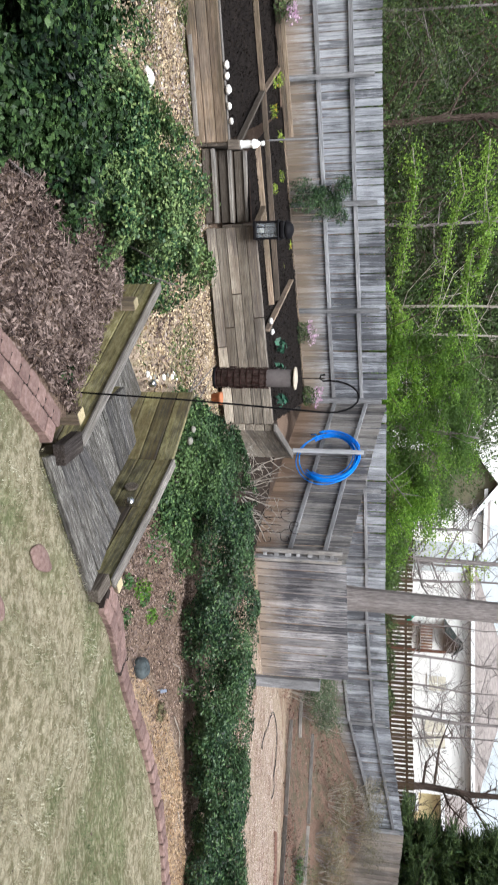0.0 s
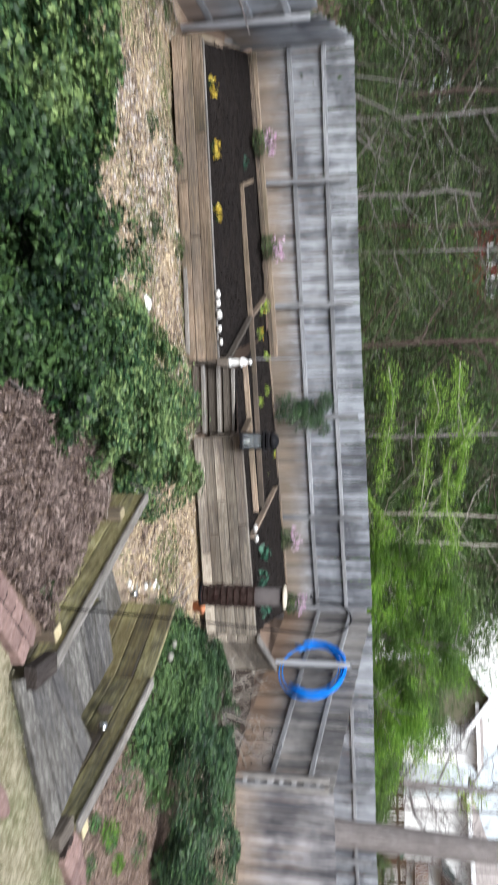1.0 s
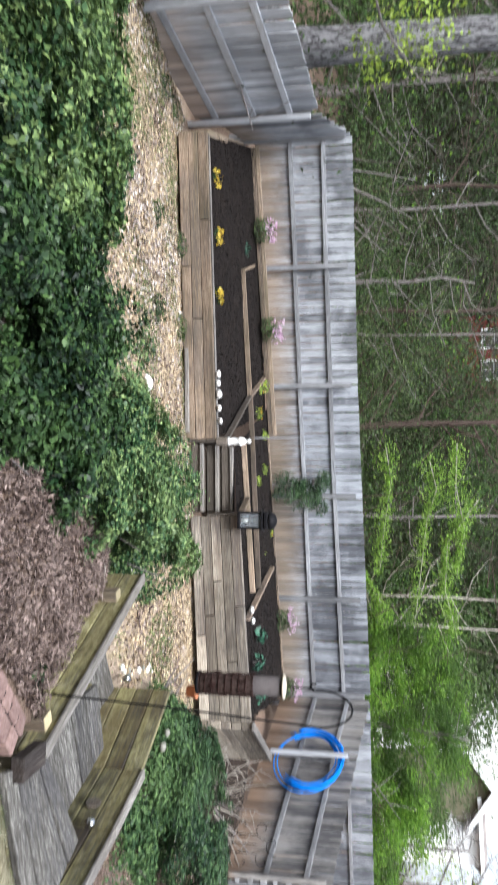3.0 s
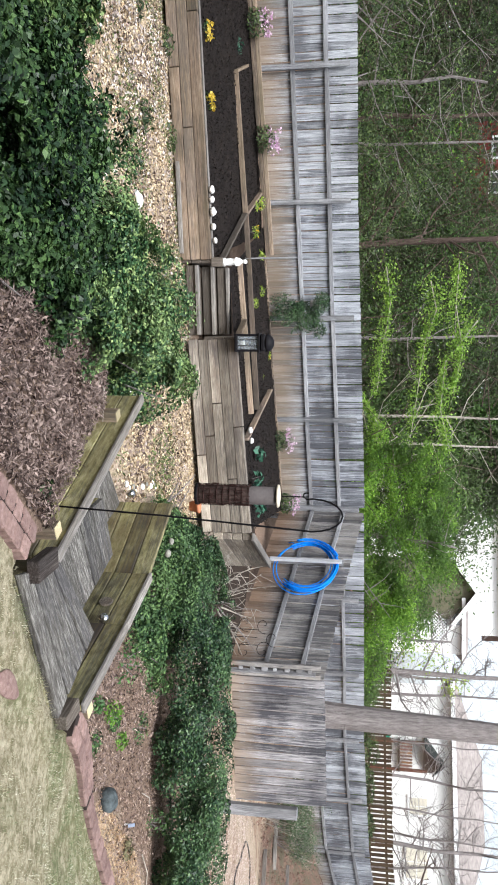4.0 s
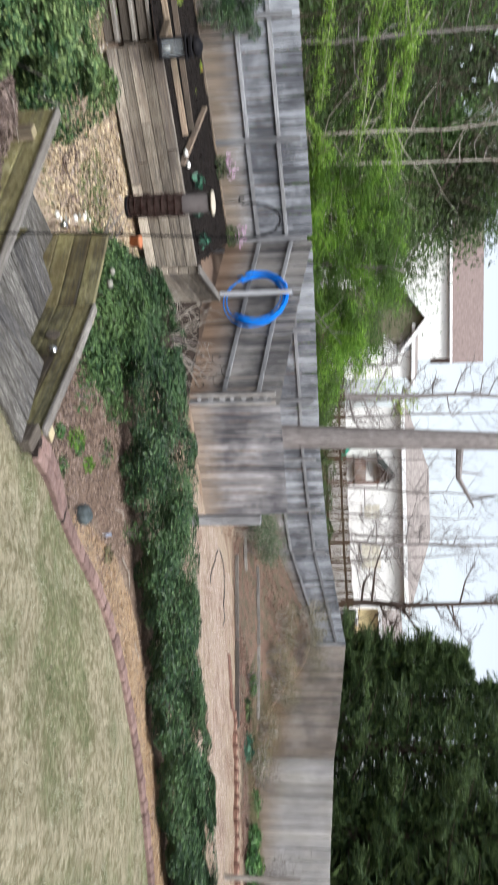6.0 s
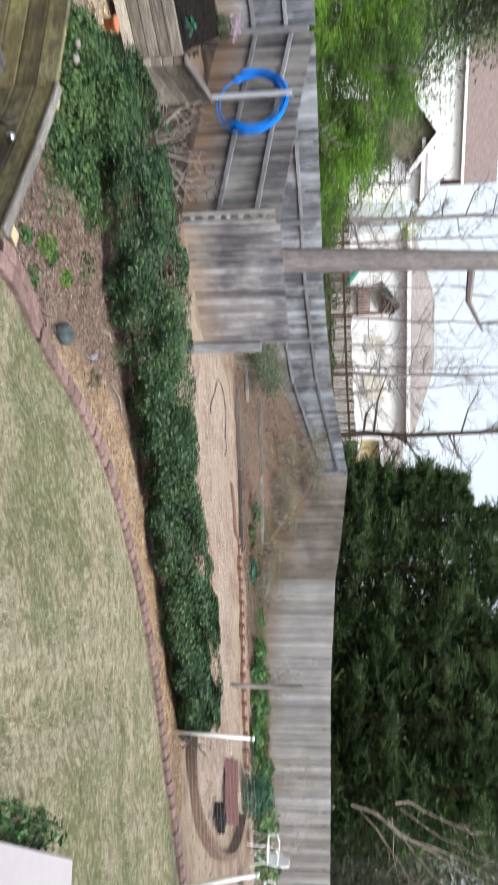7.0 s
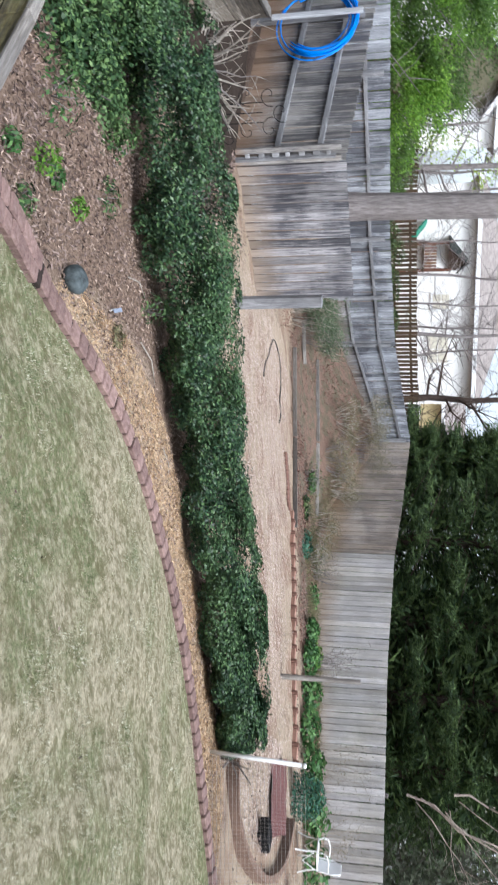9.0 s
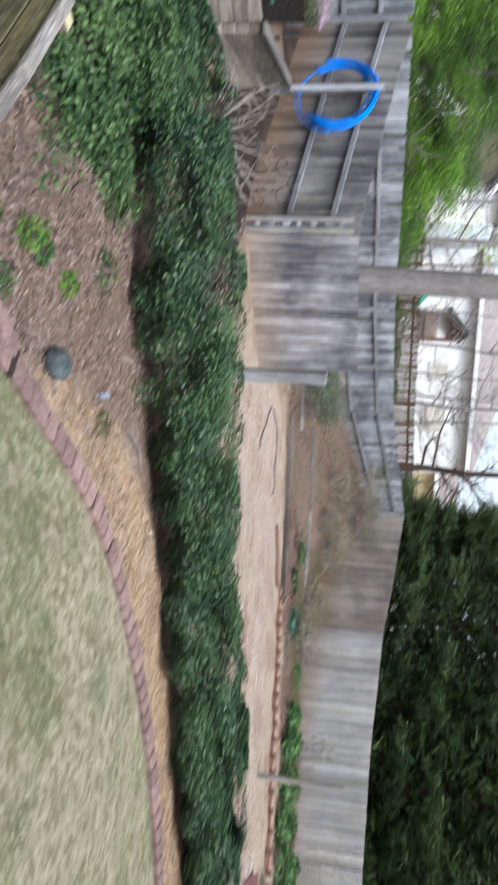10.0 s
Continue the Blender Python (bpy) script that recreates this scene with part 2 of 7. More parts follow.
def along(p, q, up=(0, 0, 1)):
    """A pose at p whose local z axis points to q."""
    p, q = Vector(p), Vector(q)
    return Matrix.Translation(p) @ (q - p).to_track_quat("Z", "Y").to_matrix().to_4x4()


def beam_pose(p, q):
    """A pose at p with local z towards q, and local x as level as can be (y then looks up)."""
    p, q = Vector(p), Vector(q)
    z = (q - p).normalized()
    x = z.cross(Vector((0, 0, 1)))
    x = x.normalized() if x.length > 1e-4 else Vector((1, 0, 0))
    y = z.cross(x)
    m = Matrix((x, y, z)).transposed().to_4x4()
    m.translation = p
    return m


def plank(name, p, q, wide, high, mat, parent, label="", bevel=0.006):
    """A straight timber from p to q (centre line), `wide` across the level and `high` upright."""
    inv = parent.matrix_world.inverted() if parent else Matrix()
    length = (Vector(q) - Vector(p)).length
    return part(name, box(wide, high, length, bevel), mat, parent, label, inv @ beam_pose(p, q))


def tube(points, radii, sides=8, bm=None, cap=True):
    """A round limb through the points with the given radii."""
    bm = bm or bmesh.new()
    pts = [Vector(p) for p in points]
    rings = []
    ref = Vector((0.31, 0.22, 0.93))
    for i, p in enumerate(pts):
        d = (pts[min(i + 1, len(pts) - 1)] - pts[max(i - 1, 0)]).normalized()
        u = d.cross(ref)
        u = u.normalized() if u.length > 1e-3 else d.orthogonal().normalized()
        v = d.cross(u)
        r = radii[i]
        rings.append([bm.verts.new(p + r * (math.cos(a) * u + math.sin(a) * v)) for a in (2 * math.pi * k / sides for k in range(sides))])
    for a, b in zip(rings, rings[1:]):
        for k in range(sides):
            bm.faces.new((a[k], a[(k + 1) % sides], b[(k + 1) % sides], b[k]))
    if cap and sides > 2:
        bm.faces.new(rings[0][::-1])
        bm.faces.new(rings[-1])
    return bm


RNG = np.random.default_rng(7)


def leaves(name, centres, normals, size, mat, jitter=0.9, aspect=1.7, fold=0.25, rng=RNG, slim=False):
    """Pointed leaves at the centres, roughly facing the normals; slim ones are single triangles."""
    n = len(centres)
    c = np.asarray(centres, float)
    nm = np.asarray(normals, float) + rng.normal(0, jitter, (n, 3))
    nm /= np.linalg.norm(nm, axis=1, keepdims=True) + 1e-9
    t = np.cross(nm, rng.normal(0, 1, (n, 3)))
    t /= np.linalg.norm(t, axis=1, keepdims=True) + 1e-9
    b = np.cross(nm, t)
    s = (size * rng.uniform(0.6, 1.35, (n, 1)))
    w = s / aspect
    base, tip = c - t * s * 0.5, c + t * s * 0.5
    left = c + b * w * 0.5 + nm * w * fold - t * s * 0.08
    right = c - b * w * 0.5 + nm * w * fold - t * s * 0.08
    if slim:
        return quads_mesh(name, np.stack([base + (right - c) * 0.5, tip, left], 1), 3, mat)
    return quads_mesh(name, np.stack([base, right, tip, left], 1), 4, mat)


def blades(name, base, tip, width, mat, rng=RNG):
    """Narrow pointed blades from base to tip."""
    base, tip = np.asarray(base, float), np.asarray(tip, float)
    side = np.cross(tip - base, rng.normal(0, 1, base.shape))
    side /= np.linalg.norm(side, axis=1, keepdims=True) + 1e-9
    w = side * (np.asarray(width) * 0.5)
    return quads_mesh(name, np.stack([base - w, base * 0.8 + tip * 0.2 + w, tip], 1), 3, mat)


def fuzz(p, freq, seed, waves=10):
    """Smooth irregular noise of about unit spread at the rows of p."""
    g = np.random.default_rng(seed)
    k = g.normal(0, 1, (waves, p.shape[1]))
    k *= freq * g.uniform(0.5, 1.7, (waves, 1)) / np.linalg.norm(k, axis=1, keepdims=True)
    return np.sin(p @ k.T + g.uniform(0, 6.283, waves)).sum(1) / math.sqrt(waves / 2)


# ---- the lie of the land ----
def sstep(a, b, v):
    t = np.clip((v - a) / (b - a), 0, 1)
    return t * t * (3 - 2 * t)


def slope(x, y):
    """The tilted plane on which lawn and yard lie, with a dip along the edging."""
    dip = 0.07 * sstep(0.9, 1.7, x) * sstep(3.2, 4.6, y) * (1 - sstep(6.5, 9, y)) * (1 - sstep(5.5, 7.5, x))
    return 0.085 * x - 0.075 * y + 0.25 - dip - 0.1 * np.exp(-((x - 1.8) ** 2 + (y - 5.4) ** 2) / 0.7)


A, W, P2, J, R = (-10.46, 10.7), (-1.08, 17.41), (8.92, 24.2), (10.9, 21.2), (16.8, 2.5)
H, GATE_R = (2.13, 13.18), (4.26, 13.5)
SIDE = (-9.88, 9.47)
LAWN = [(1.0, 4.42), (1.3, 4.86), (1.69, 5.2), (2.29, 5.57), (2.73, 5.72), (3.34, 5.82), (4.06, 5.85), (4.95, 5.73), (5.84, 5.32), (6.55, 4.9), (7.6, 4.3),
        (9.5, 3.4), (13, 1.5), (40, -10), (40, -60), (-30, -60), (-9, -8), (-2.6, -1.5), (-1.2, 1.0), (-0.62, 2.4), (-0.3, 3.2), (0.0, 3.75)]
CHIPS = [(-0.1, 6.0), (-0.8, 5.75), (-1.25, 5.6), (-2.6, 5.2), (-5, 4.2), (-7.6, 4.2), (-8.6, 6.2), (-9.9, 9.4), (-8.8, 8.8), (-4.15, 10.1), (-3.06, 10.5),
         (-0.2, 11.1), (1.5, 12.6), (1.6, 9.6), (0.2, 8.4), (-0.6, 7.4)]
STAIR = [(0.0, 4.05), (-1.15, 5.45), (-0.9, 6.1), (-0.45, 6.4), (0.14, 5.8), (0.5, 5.22), (0.9, 4.5), (0.9, 4.25), (0.12, 3.7)]
DIRT = [(2.3, 8.6), (3.2, 7.9), (6.1, 6.9), (6.6, 5.2), (9.5, 3.8), (16.5, 2.0), (16.3, 4.4), (14.3, 10.6), (12.2, 17.2), (10.8, 20.6), (8.8, 23.8), (4.4, 20.8), (4.2, 13.6), (2.3, 13.2), (2.4, 11), (2.0, 9.4)]


CLAY = [(6.0, 21.6), (6.6, 18.8), (8.2, 16.4), (9.8, 13.6), (11.1, 11.0), (13.9, 10.8), (12.9, 14.0), (11.9, 17.5), (10.8, 20.8), (8.9, 24.0)]


NEEDLES = [(1.7, 5.1), (2.3, 5.5), (3.2, 5.8), (4.0, 5.8), (4.8, 5.65), (6.5, 5.0), (6.3, 5.9), (4.8, 6.45), (3.2, 6.6), (2.4, 6.3), (1.8, 5.7)]


def inside(poly, x, y):
    """Signed distance to a polygon's outline, positive inside; x and y are arrays."""
    x, y = np.asarray(x, float), np.asarray(y, float)
    best, odd = np.full(x.shape, 1e9), np.zeros(x.shape, bool)
    for (ax, ay), (bx, by) in zip(poly, poly[1:] + poly[:1]):
        dx, dy = bx - ax, by - ay
        t = np.clip(((x - ax) * dx + (y - ay) * dy) / (dx * dx + dy * dy), 0, 1)
        best = np.minimum(best, np.hypot(x - ax - t * dx, y - ay - t * dy))
        if dy != 0:
            odd ^= ((ay > y) != (by > y)) & (x < dx * (y - ay) / dy + ax)
    return np.where(odd, best, -best)


def turf(x, y):
    """Share of green in the lawn's dry grass, 0 to 1, in ragged patches; greener to the right."""
    x, y = np.asarray(x, float), np.asarray(y, float)
    p = np.column_stack([x.ravel(), y.ravel()])
    v = 0.12 + 0.07 * np.clip(p[:, 0], 0, 6) + 0.28 * fuzz(p, 1.6, 80) + 0.3 * fuzz(p, 4.5, 81) + 0.34 * fuzz(p, 11, 82)
    return np.clip(v, 0, 1).reshape(x.shape)


def wobble(x, y):
    return (0.012 * np.sin(2.3 * x + 1.1 * y) + 0.010 * np.sin(5.1 * x - 3.7 * y + 1) + 0.008 * np.sin(-7.3 * x + 6.1 * y + 2) + 0.005 * np.sin(13 * x + 11 * y))


def ground_z(x, y):
    """Height of the ground (arrays or numbers)."""
    x, y = np.asarray(x, float), np.asarray(y, float)
    cx, cy = np.clip(x, -13, 17), np.clip(y, -8, 26)
    z = slope(cx, cy)
    lawn, chips = inside(LAWN, x, y), inside(CHIPS, x, y)
    z = z - 0.17 * sstep(-0.5, 0.3, chips)
    # the litter bed beside the steps lies a little lower than the lawn
    z = z - 0.02 * sstep(0.05, 0.7, -lawn) * sstep(0.6, -0.2, x) * sstep(7.0, 6.0, y)
    # the well in which the steps lie
    z = z - 0.5 * sstep(-0.12, 0.02, inside(STAIR, x, y))
    # towards the back fence the ground climbs
    ux, uy = 0.8273, 0.5617
    off = (x - A[0]) * -uy + (y - A[1]) * ux
    s = np.clip(((x - A[0]) * ux + (y - A[1]) * uy) / 23.4, 0, 1)
    back = -0.5 + 0.15 * s + 0.5 * s * s
    k = sstep(-4.0, -0.3, off) * sstep(-2.5, 0.5, x)
    z = z * (1 - k) + back * k
    behind = sstep(-0.3, 2.0, off)
    z = z * (1 - behind) + back * behind
    z = z + 1.8 * np.exp(-((x - J[0]) ** 2 + (y - J[1]) ** 2) / 5.0)
    z = z + 2.0 * sstep(26, 42, y) * sstep(-12, 6, x)
    return z + wobble(x, y) * (1 - 0.85 * np.exp(-(lawn / 0.35) ** 2))


def gz(x, y):
    return float(ground_z(x, y))


def ground_mat():
    m = Mat("ground", 0.95)
    zone = m.n.new("ShaderNodeVertexColor")  # red lawn, green chips, blue bare soil, alpha red clay
    zone.layer_name = "zone"
    sep = m.node("ShaderNodeSeparateColor", Color=zone.outputs[0])
    p = m.coord((1, 1, 1), False)
    fine, mid, big = m.noise(p, 55, 6, 0.7), m.noise(p, 9, 5, 0.6), m.noise(p, 1.4, 4, 0.55)
    litter = m.ramp(fine, (0.3, (0.07, 0.047, 0.035)), (0.5, (0.185, 0.127, 0.095)), (0.72, (0.34, 0.255, 0.2)))
    grass = m.ramp(fine, (0.3, (0.145, 0.118, 0.07)), (0.5, (0.295, 0.258, 0.175)), (0.75, (0.45, 0.405, 0.3)))
    green = m.ramp(fine, (0.3, (0.075, 0.085, 0.036)), (0.7, (0.22, 0.24, 0.12)))
    lush = m.n.new("ShaderNodeVertexColor")
    lush.layer_name = "turf"
    grass = m.mix(m.math("MULTIPLY", lush.outputs[0], 0.85), grass, green)
    grass = m.mix(m.ramp(m.noise(p, 22, 4, 0.6), (0.45, (0, 0, 0)), (0.65, (0.5, 0.5, 0.5))), grass, (0.52, 0.46, 0.34))
    grass = m.mix(m.ramp(m.noise(p, 15, 5, 0.65), (0.46, (0, 0, 0)), (0.6, (0.8, 0.8, 0.8))), grass, (0.13, 0.115, 0.06))
    chips = m.ramp(fine, (0.3, (0.16, 0.115, 0.085)), (0.5, (0.38, 0.295, 0.225)), (0.7, (0.58, 0.49, 0.4)))
    chips = m.mix(m.ramp(mid, (0.5, (0, 0, 0)), (0.7, (0.5, 0.5, 0.5))), chips, (0.2, 0.2, 0.08))
    dirt = m.ramp(fine, (0.3, (0.2, 0.145, 0.1)), (0.5, (0.34, 0.265, 0.195)), (0.72, (0.47, 0.39, 0.31)))
    dirt = m.mix(m.ramp(big, (0.45, (0, 0, 0)), (0.6, (0.7, 0.7, 0.7))), dirt, (0.2, 0.12, 0.085))
    dirt = m.mix(m.ramp(mid, (0.52, (0, 0, 0)), (0.68, (0.6, 0.6, 0.6))), dirt, (0.11, 0.085, 0.05))
    col = m.mix(sep.outputs[0], litter, grass)
    col = m.mix(sep.outputs[1], col, chips)
    col = m.mix(sep.outputs[2], col, dirt)
    clay = m.ramp(fine, (0.3, (0.085, 0.055, 0.042)), (0.5, (0.165, 0.105, 0.08)), (0.72, (0.26, 0.185, 0.145)))
    clay = m.mix(m.ramp(m.noise(p, 3, 5, 0.65), (0.43, (0, 0, 0)), (0.58, (0.85, 0.85, 0.85))), clay, (0.1, 0.09, 0.06))
    col = m.mix(zone.outputs["Alpha"], col, clay)
    m.colour(col)
    m.bump(m.math("ADD", fine, m.math("MULTIPLY", mid, 2.0)), 0.6, 0.03)
    return m.m


def build_ground():
    fx = np.r_[[-600, -250, -100, -50, -30, -20], np.arange(-14, -3, 0.17), np.arange(-3, 8.5, 0.09), np.arange(8.5, 18.01, 0.16), [22, 30, 45, 80, 150, 300, 600]]
    fy = np.r_[[-600, -250, -100, -40, -15], np.arange(-4, 2, 0.2), np.arange(2, 8.5, 0.09), np.arange(8.5, 27.01, 0.16), [30, 34, 38, 42, 50, 70, 120, 250, 600]]
    X, Y = np.meshgrid(fx, fy)
    Z = ground_z(X, Y)
    n, m = X.shape
    i = np.arange(n * m).reshape(n, m)
    faces = np.stack([i[:-1, :-1], i[:-1, 1:], i[1:, 1:], i[1:, :-1]], -1).reshape(-1, 4)
    me = bpy.data.meshes.new("ground")
    me.from_pydata(np.stack([X, Y, Z], -1).reshape(-1, 3).tolist(), [], faces.tolist())
    jag = 0.06 * np.sin(9 * X + 3 * np.sin(7 * Y)) + 0.05 * np.sin(13 * Y + 2 * np.sin(11 * X))
    zone = np.ones((n * m, 4), np.float32)
    zone[:, 0] = sstep(-0.04, 0.04, inside(LAWN, X, Y)).ravel()
    zone[:, 1] = np.maximum(sstep(-0.25, 0.15, inside(CHIPS, X, Y) + jag), sstep(-0.1, 0.15, inside(NEEDLES, X, Y) + jag) * (1 - sstep(-0.04, 0.04, inside(LAWN, X, Y)))).ravel()
    zone[:, 2] = sstep(-0.25, 0.15, inside(DIRT, X, Y) + jag).ravel()
    zone[:, 3] = sstep(-0.4, 0.2, inside(CLAY, X, Y) + 2 * jag).ravel()
    att = me.color_attributes.new("zone", "FLOAT_COLOR", "POINT")
    att.data.foreach_set("color", zone.ravel())
    lush = me.color_attributes.new("turf", "FLOAT_COLOR", "POINT")
    lush.data.foreach_set("color", np.repeat(turf(X, Y).ravel(), 4).astype(np.float32))
    me.materials.append(ground_mat())
    me.polygons.foreach_set("use_smooth", [True] * len(me.polygons))
    tagged(new("ground", me), "sloping back yard of dry lawn, wood chips, leaf litter and bare soil", "ground", kind="structure")


build_ground()


# ---- unseen house wall at the back of the lawn, guessed from the porch slab ----
def unseen_house_wall():
    # never in view; added to block sky light, so camera-facing sides turn darker
    root = thing("unseen_house_wall", (1.5, -3.6, -0.6), "unseen tan house wall behind the lawn that blocks sky light", "wall", kind="structure")
    siding = plain("house_siding", (0.3, 0.27, 0.23), 0.8, vary=0.1)
    part("wall", box(26, 0.3, 6.6, 0.01), siding, root)
    bm = bmesh.new()
    for k, (y, z) in enumerate(((0.9, 6.3), (-4.0, 8.6))):
        for x in (-13.5, 13.5):
            bm.verts.new((x, y, z))
            bm.verts.new((x, y, z + 0.2))
    v = list(bm.verts)
    for f in ((0, 2, 6, 4), (1, 5, 7, 3), (0, 1, 3, 2), (4, 6, 7, 5), (0, 4, 5, 1), (2, 3, 7, 6)):
        bm.faces.new([v[k] for k in f])
    part("roof", bm, plain("house_shingle", (0.12, 0.11, 0.105), 0.95, vary=0.3), root)


unseen_house_wall()


# ---- fences ----
def picket_mesh(name, mat, ear=0.014):
    """A board 1 m long with clipped top corners, to be stretched to length."""
    w, d = 0.068, 0.009
    out = [(-w, 0), (w, 0), (w, 0.992), (w - ear, 1.0), (-w + ear, 1.0), (-w, 0.992)]
    v = [(x, -d, z) for x, z in out] + [(x, d, z) for x, z in out]
    f = [tuple(range(6)), tuple(range(11, 5, -1))] + [(k, k + 6, (k + 1) % 6 + 6, (k + 1) % 6) for k in range(6)]
    return mesh_of(name, v, f, mat)


def fence(label, runs, mat, rail_mat, posts=True, rails=(0.32, 0.98, 1.45), side=1, post_gap=2.44, ear=0.014, rail_size=(0.038, 0.085), seed=1, name="fence"):
    """A board fence. runs: pieces (x0, y0, base0, top0, x1, y1, base1, top1); rails and posts stand on the given side."""
    rng = random.Random(seed)
    root = thing(name, (runs[0][0], runs[0][1], runs[0][2]), label, "fence")
    inv = root.matrix_world.inverted()
    picket = picket_mesh("picket", mat, ear)
    for x0, y0, b0, t0, x1, y1, b1, t1 in runs:
        length = math.hypot(x1 - x0, y1 - y0)
        ux, uy = (x1 - x0) / length, (y1 - y0) / length
        nx, ny = -uy * side, ux * side
        ang = math.degrees(math.atan2(uy, ux))
        n = max(1, round(length / 0.142))
        for k in range(n):
            s = (k + 0.5) / n
            base, top = b0 + (b1 - b0) * s, t0 + (t1 - t0) * s
            hi = top - base + rng.uniform(-0.005, 0.005)
            ob = part("picket", picket, mat, root)
            ob.matrix_local = inv @ pose(x0 + ux * length * s, y0 + uy * length * s, base, rng.uniform(-0.6, 0.6), rng.uniform(-0.5, 0.5), ang + rng.uniform(-2, 2)) @ Matrix.Diagonal((length / n / 0.142 * rng.uniform(0.9, 0.95), 1, hi, 1))
        m = max(1, round(length / post_gap))
        for k in range(m):
            s0, s1 = k / m, (k + 1) / m
            for r in rails:
                p = [(x0 + ux * length * s + nx * 0.033, y0 + uy * length * s + ny * 0.033, b0 + (b1 - b0) * s + r * ((t0 - b0) + (t1 - b1 - t0 + b0) * s) / 1.75 + rng.uniform(-0.012, 0.012)) for s in (s0 + 0.004, s1 - 0.004)]
                plank("rail", p[0], p[1], rail_size[0], rail_size[1], rail_mat, root)
        if posts:
            for k in range(m + 1):
                s = k / m
                base, top = b0 + (b1 - b0) * s, t0 + (t1 - t0) * s
                x, y = x0 + ux * length * s + nx * 0.1, y0 + uy * length * s + ny * 0.1
                part("post", box(0.088, 0.088, top - base - 0.13 + 0.3, 0.006), rail_mat, root, "", inv @ pose(x, y, base - 0.3, 0, 0, ang + rng.uniform(-3, 3)))
    return root


fence("pale silver-grey wooden board fence behind the long planting bed", [(*A, -0.42, 1.39, -6.7, 13.39, -0.35, 1.465)], FENCE_PALE, RAIL, side=-1, rails=(0.64, 1.22), seed=3)
fence("mildew-streaked grey wooden board fence behind the raised bed", [(-6.7, 13.39, -0.35, 1.465, *W, -0.25, 1.71)], FENCE_GREY, RAIL, side=-1, rails=(0.64, 1.22), seed=13)
fence("weathered grey wooden board fence at the back of the yard", [
    (-0.9, 17.53, -0.3, 1.7, 5.0, 21.5, -0.2, 1.82), (5.0, 21.5, -0.2, 1.82, *P2, 0.1, 2.06), (*P2, 0.1, 2.06, *J, 1.4, 2.51)], FENCE_GREY, RAIL, side=-1, rails=(0.6, 1.3), seed=4)
fence("brown-grey wooden board fence with a coiled hose", [
    (W[0] + 0.12, W[1] - 0.1, -0.25, 1.69, 0.25, 15.56, -0.4, 1.43), (0.25, 15.56, -0.4, 1.43, *H, -0.66, 1.07)], FENCE_BROWN, RAIL, side=-1, rails=(0.69, 1.33), seed=5)
fence("plain face of a weathered wooden fence panel", [(*H, -0.66, 1.09, *GATE_R, -0.58, 1.17)], FENCE_PANEL, RAIL, side=1, seed=6, posts=True, rails=(0.3, 1.4))
fence("tan-brown board fence at the far end of the garden", [
    (*J, 1.1, 2.5, 11.71, 18.63, 0.3, 2.22), (11.71, 18.63, 0.3, 2.22, 12.12, 17.32, 0.2, 2.04)], FENCE_RIGHT_FAR, RAIL, posts=False, rails=(0.3, 1.5), side=1, ear=0.004, seed=17)
fence("silver-brown board fence along the garden", [
    (12.12, 17.32, 0.2, 2.04, 13.02, 14.45, 0.1, 1.87),
    (13.02, 14.45, 0.1, 1.87, 14.63, 9.35, 0.3, 1.77), (14.63, 9.35, 0.3, 1.77, *R, 0.7, 2.1)], FENCE_RIGHT, RAIL, posts=False, rails=(0.3, 1.5), side=1, ear=0.004, seed=7)
fence("grey wooden board fence with sloping rails running up the slope", [
    (SIDE[0], SIDE[1], -1.25, 0.86, -8.62, 6.3, -1.3, 0.67), (-8.62, 6.3, -1.3, 0.67, -7.4, 3.4, -1.15, 0.55), (-7.4, 3.4, -1.15, 0.55, -6.2, 0.5, -0.9, 0.7)], FENCE_SIDE, RAIL_PALE, side=1, rails=(0.3, 0.84, 1.36), post_gap=3.4, rail_size=(0.04, 0.1), seed=8)
fence("slanted wooden fence piece joining two fences", [(SIDE[0] - 0.02, SIDE[1] + 0.12, -0.9, 0.88, A[0] + 0.02, A[1] - 0.05, -0.6, 1.38)], FENCE_PALE, RAIL, side=1, rails=(0.5, 1.2), post_gap=1.4, seed=9)


def gate_jamb():
    """Two posts with worn spacer blocks between, at the hinge end of the panel."""
    root = thing("gate_post", (H[0] - 0.06, H[1] - 0.06, -0.7), "doubled weathered gate post with worn blocks between", "post", turn=8)
    for x in (-0.16, 0.0):
        part("post", box(0.075, 0.09, 1.72, 0.006), FENCE_BROWN, root, "", pose(x, 0, 0))
    for k in range(7):
        part("block", box(0.075, 0.06, 0.07 + 0.02 * (k % 3), 0.008), RAIL, root, "", pose(-0.08, 0.01, 0.3 + 0.2 * k))


gate_jamb()


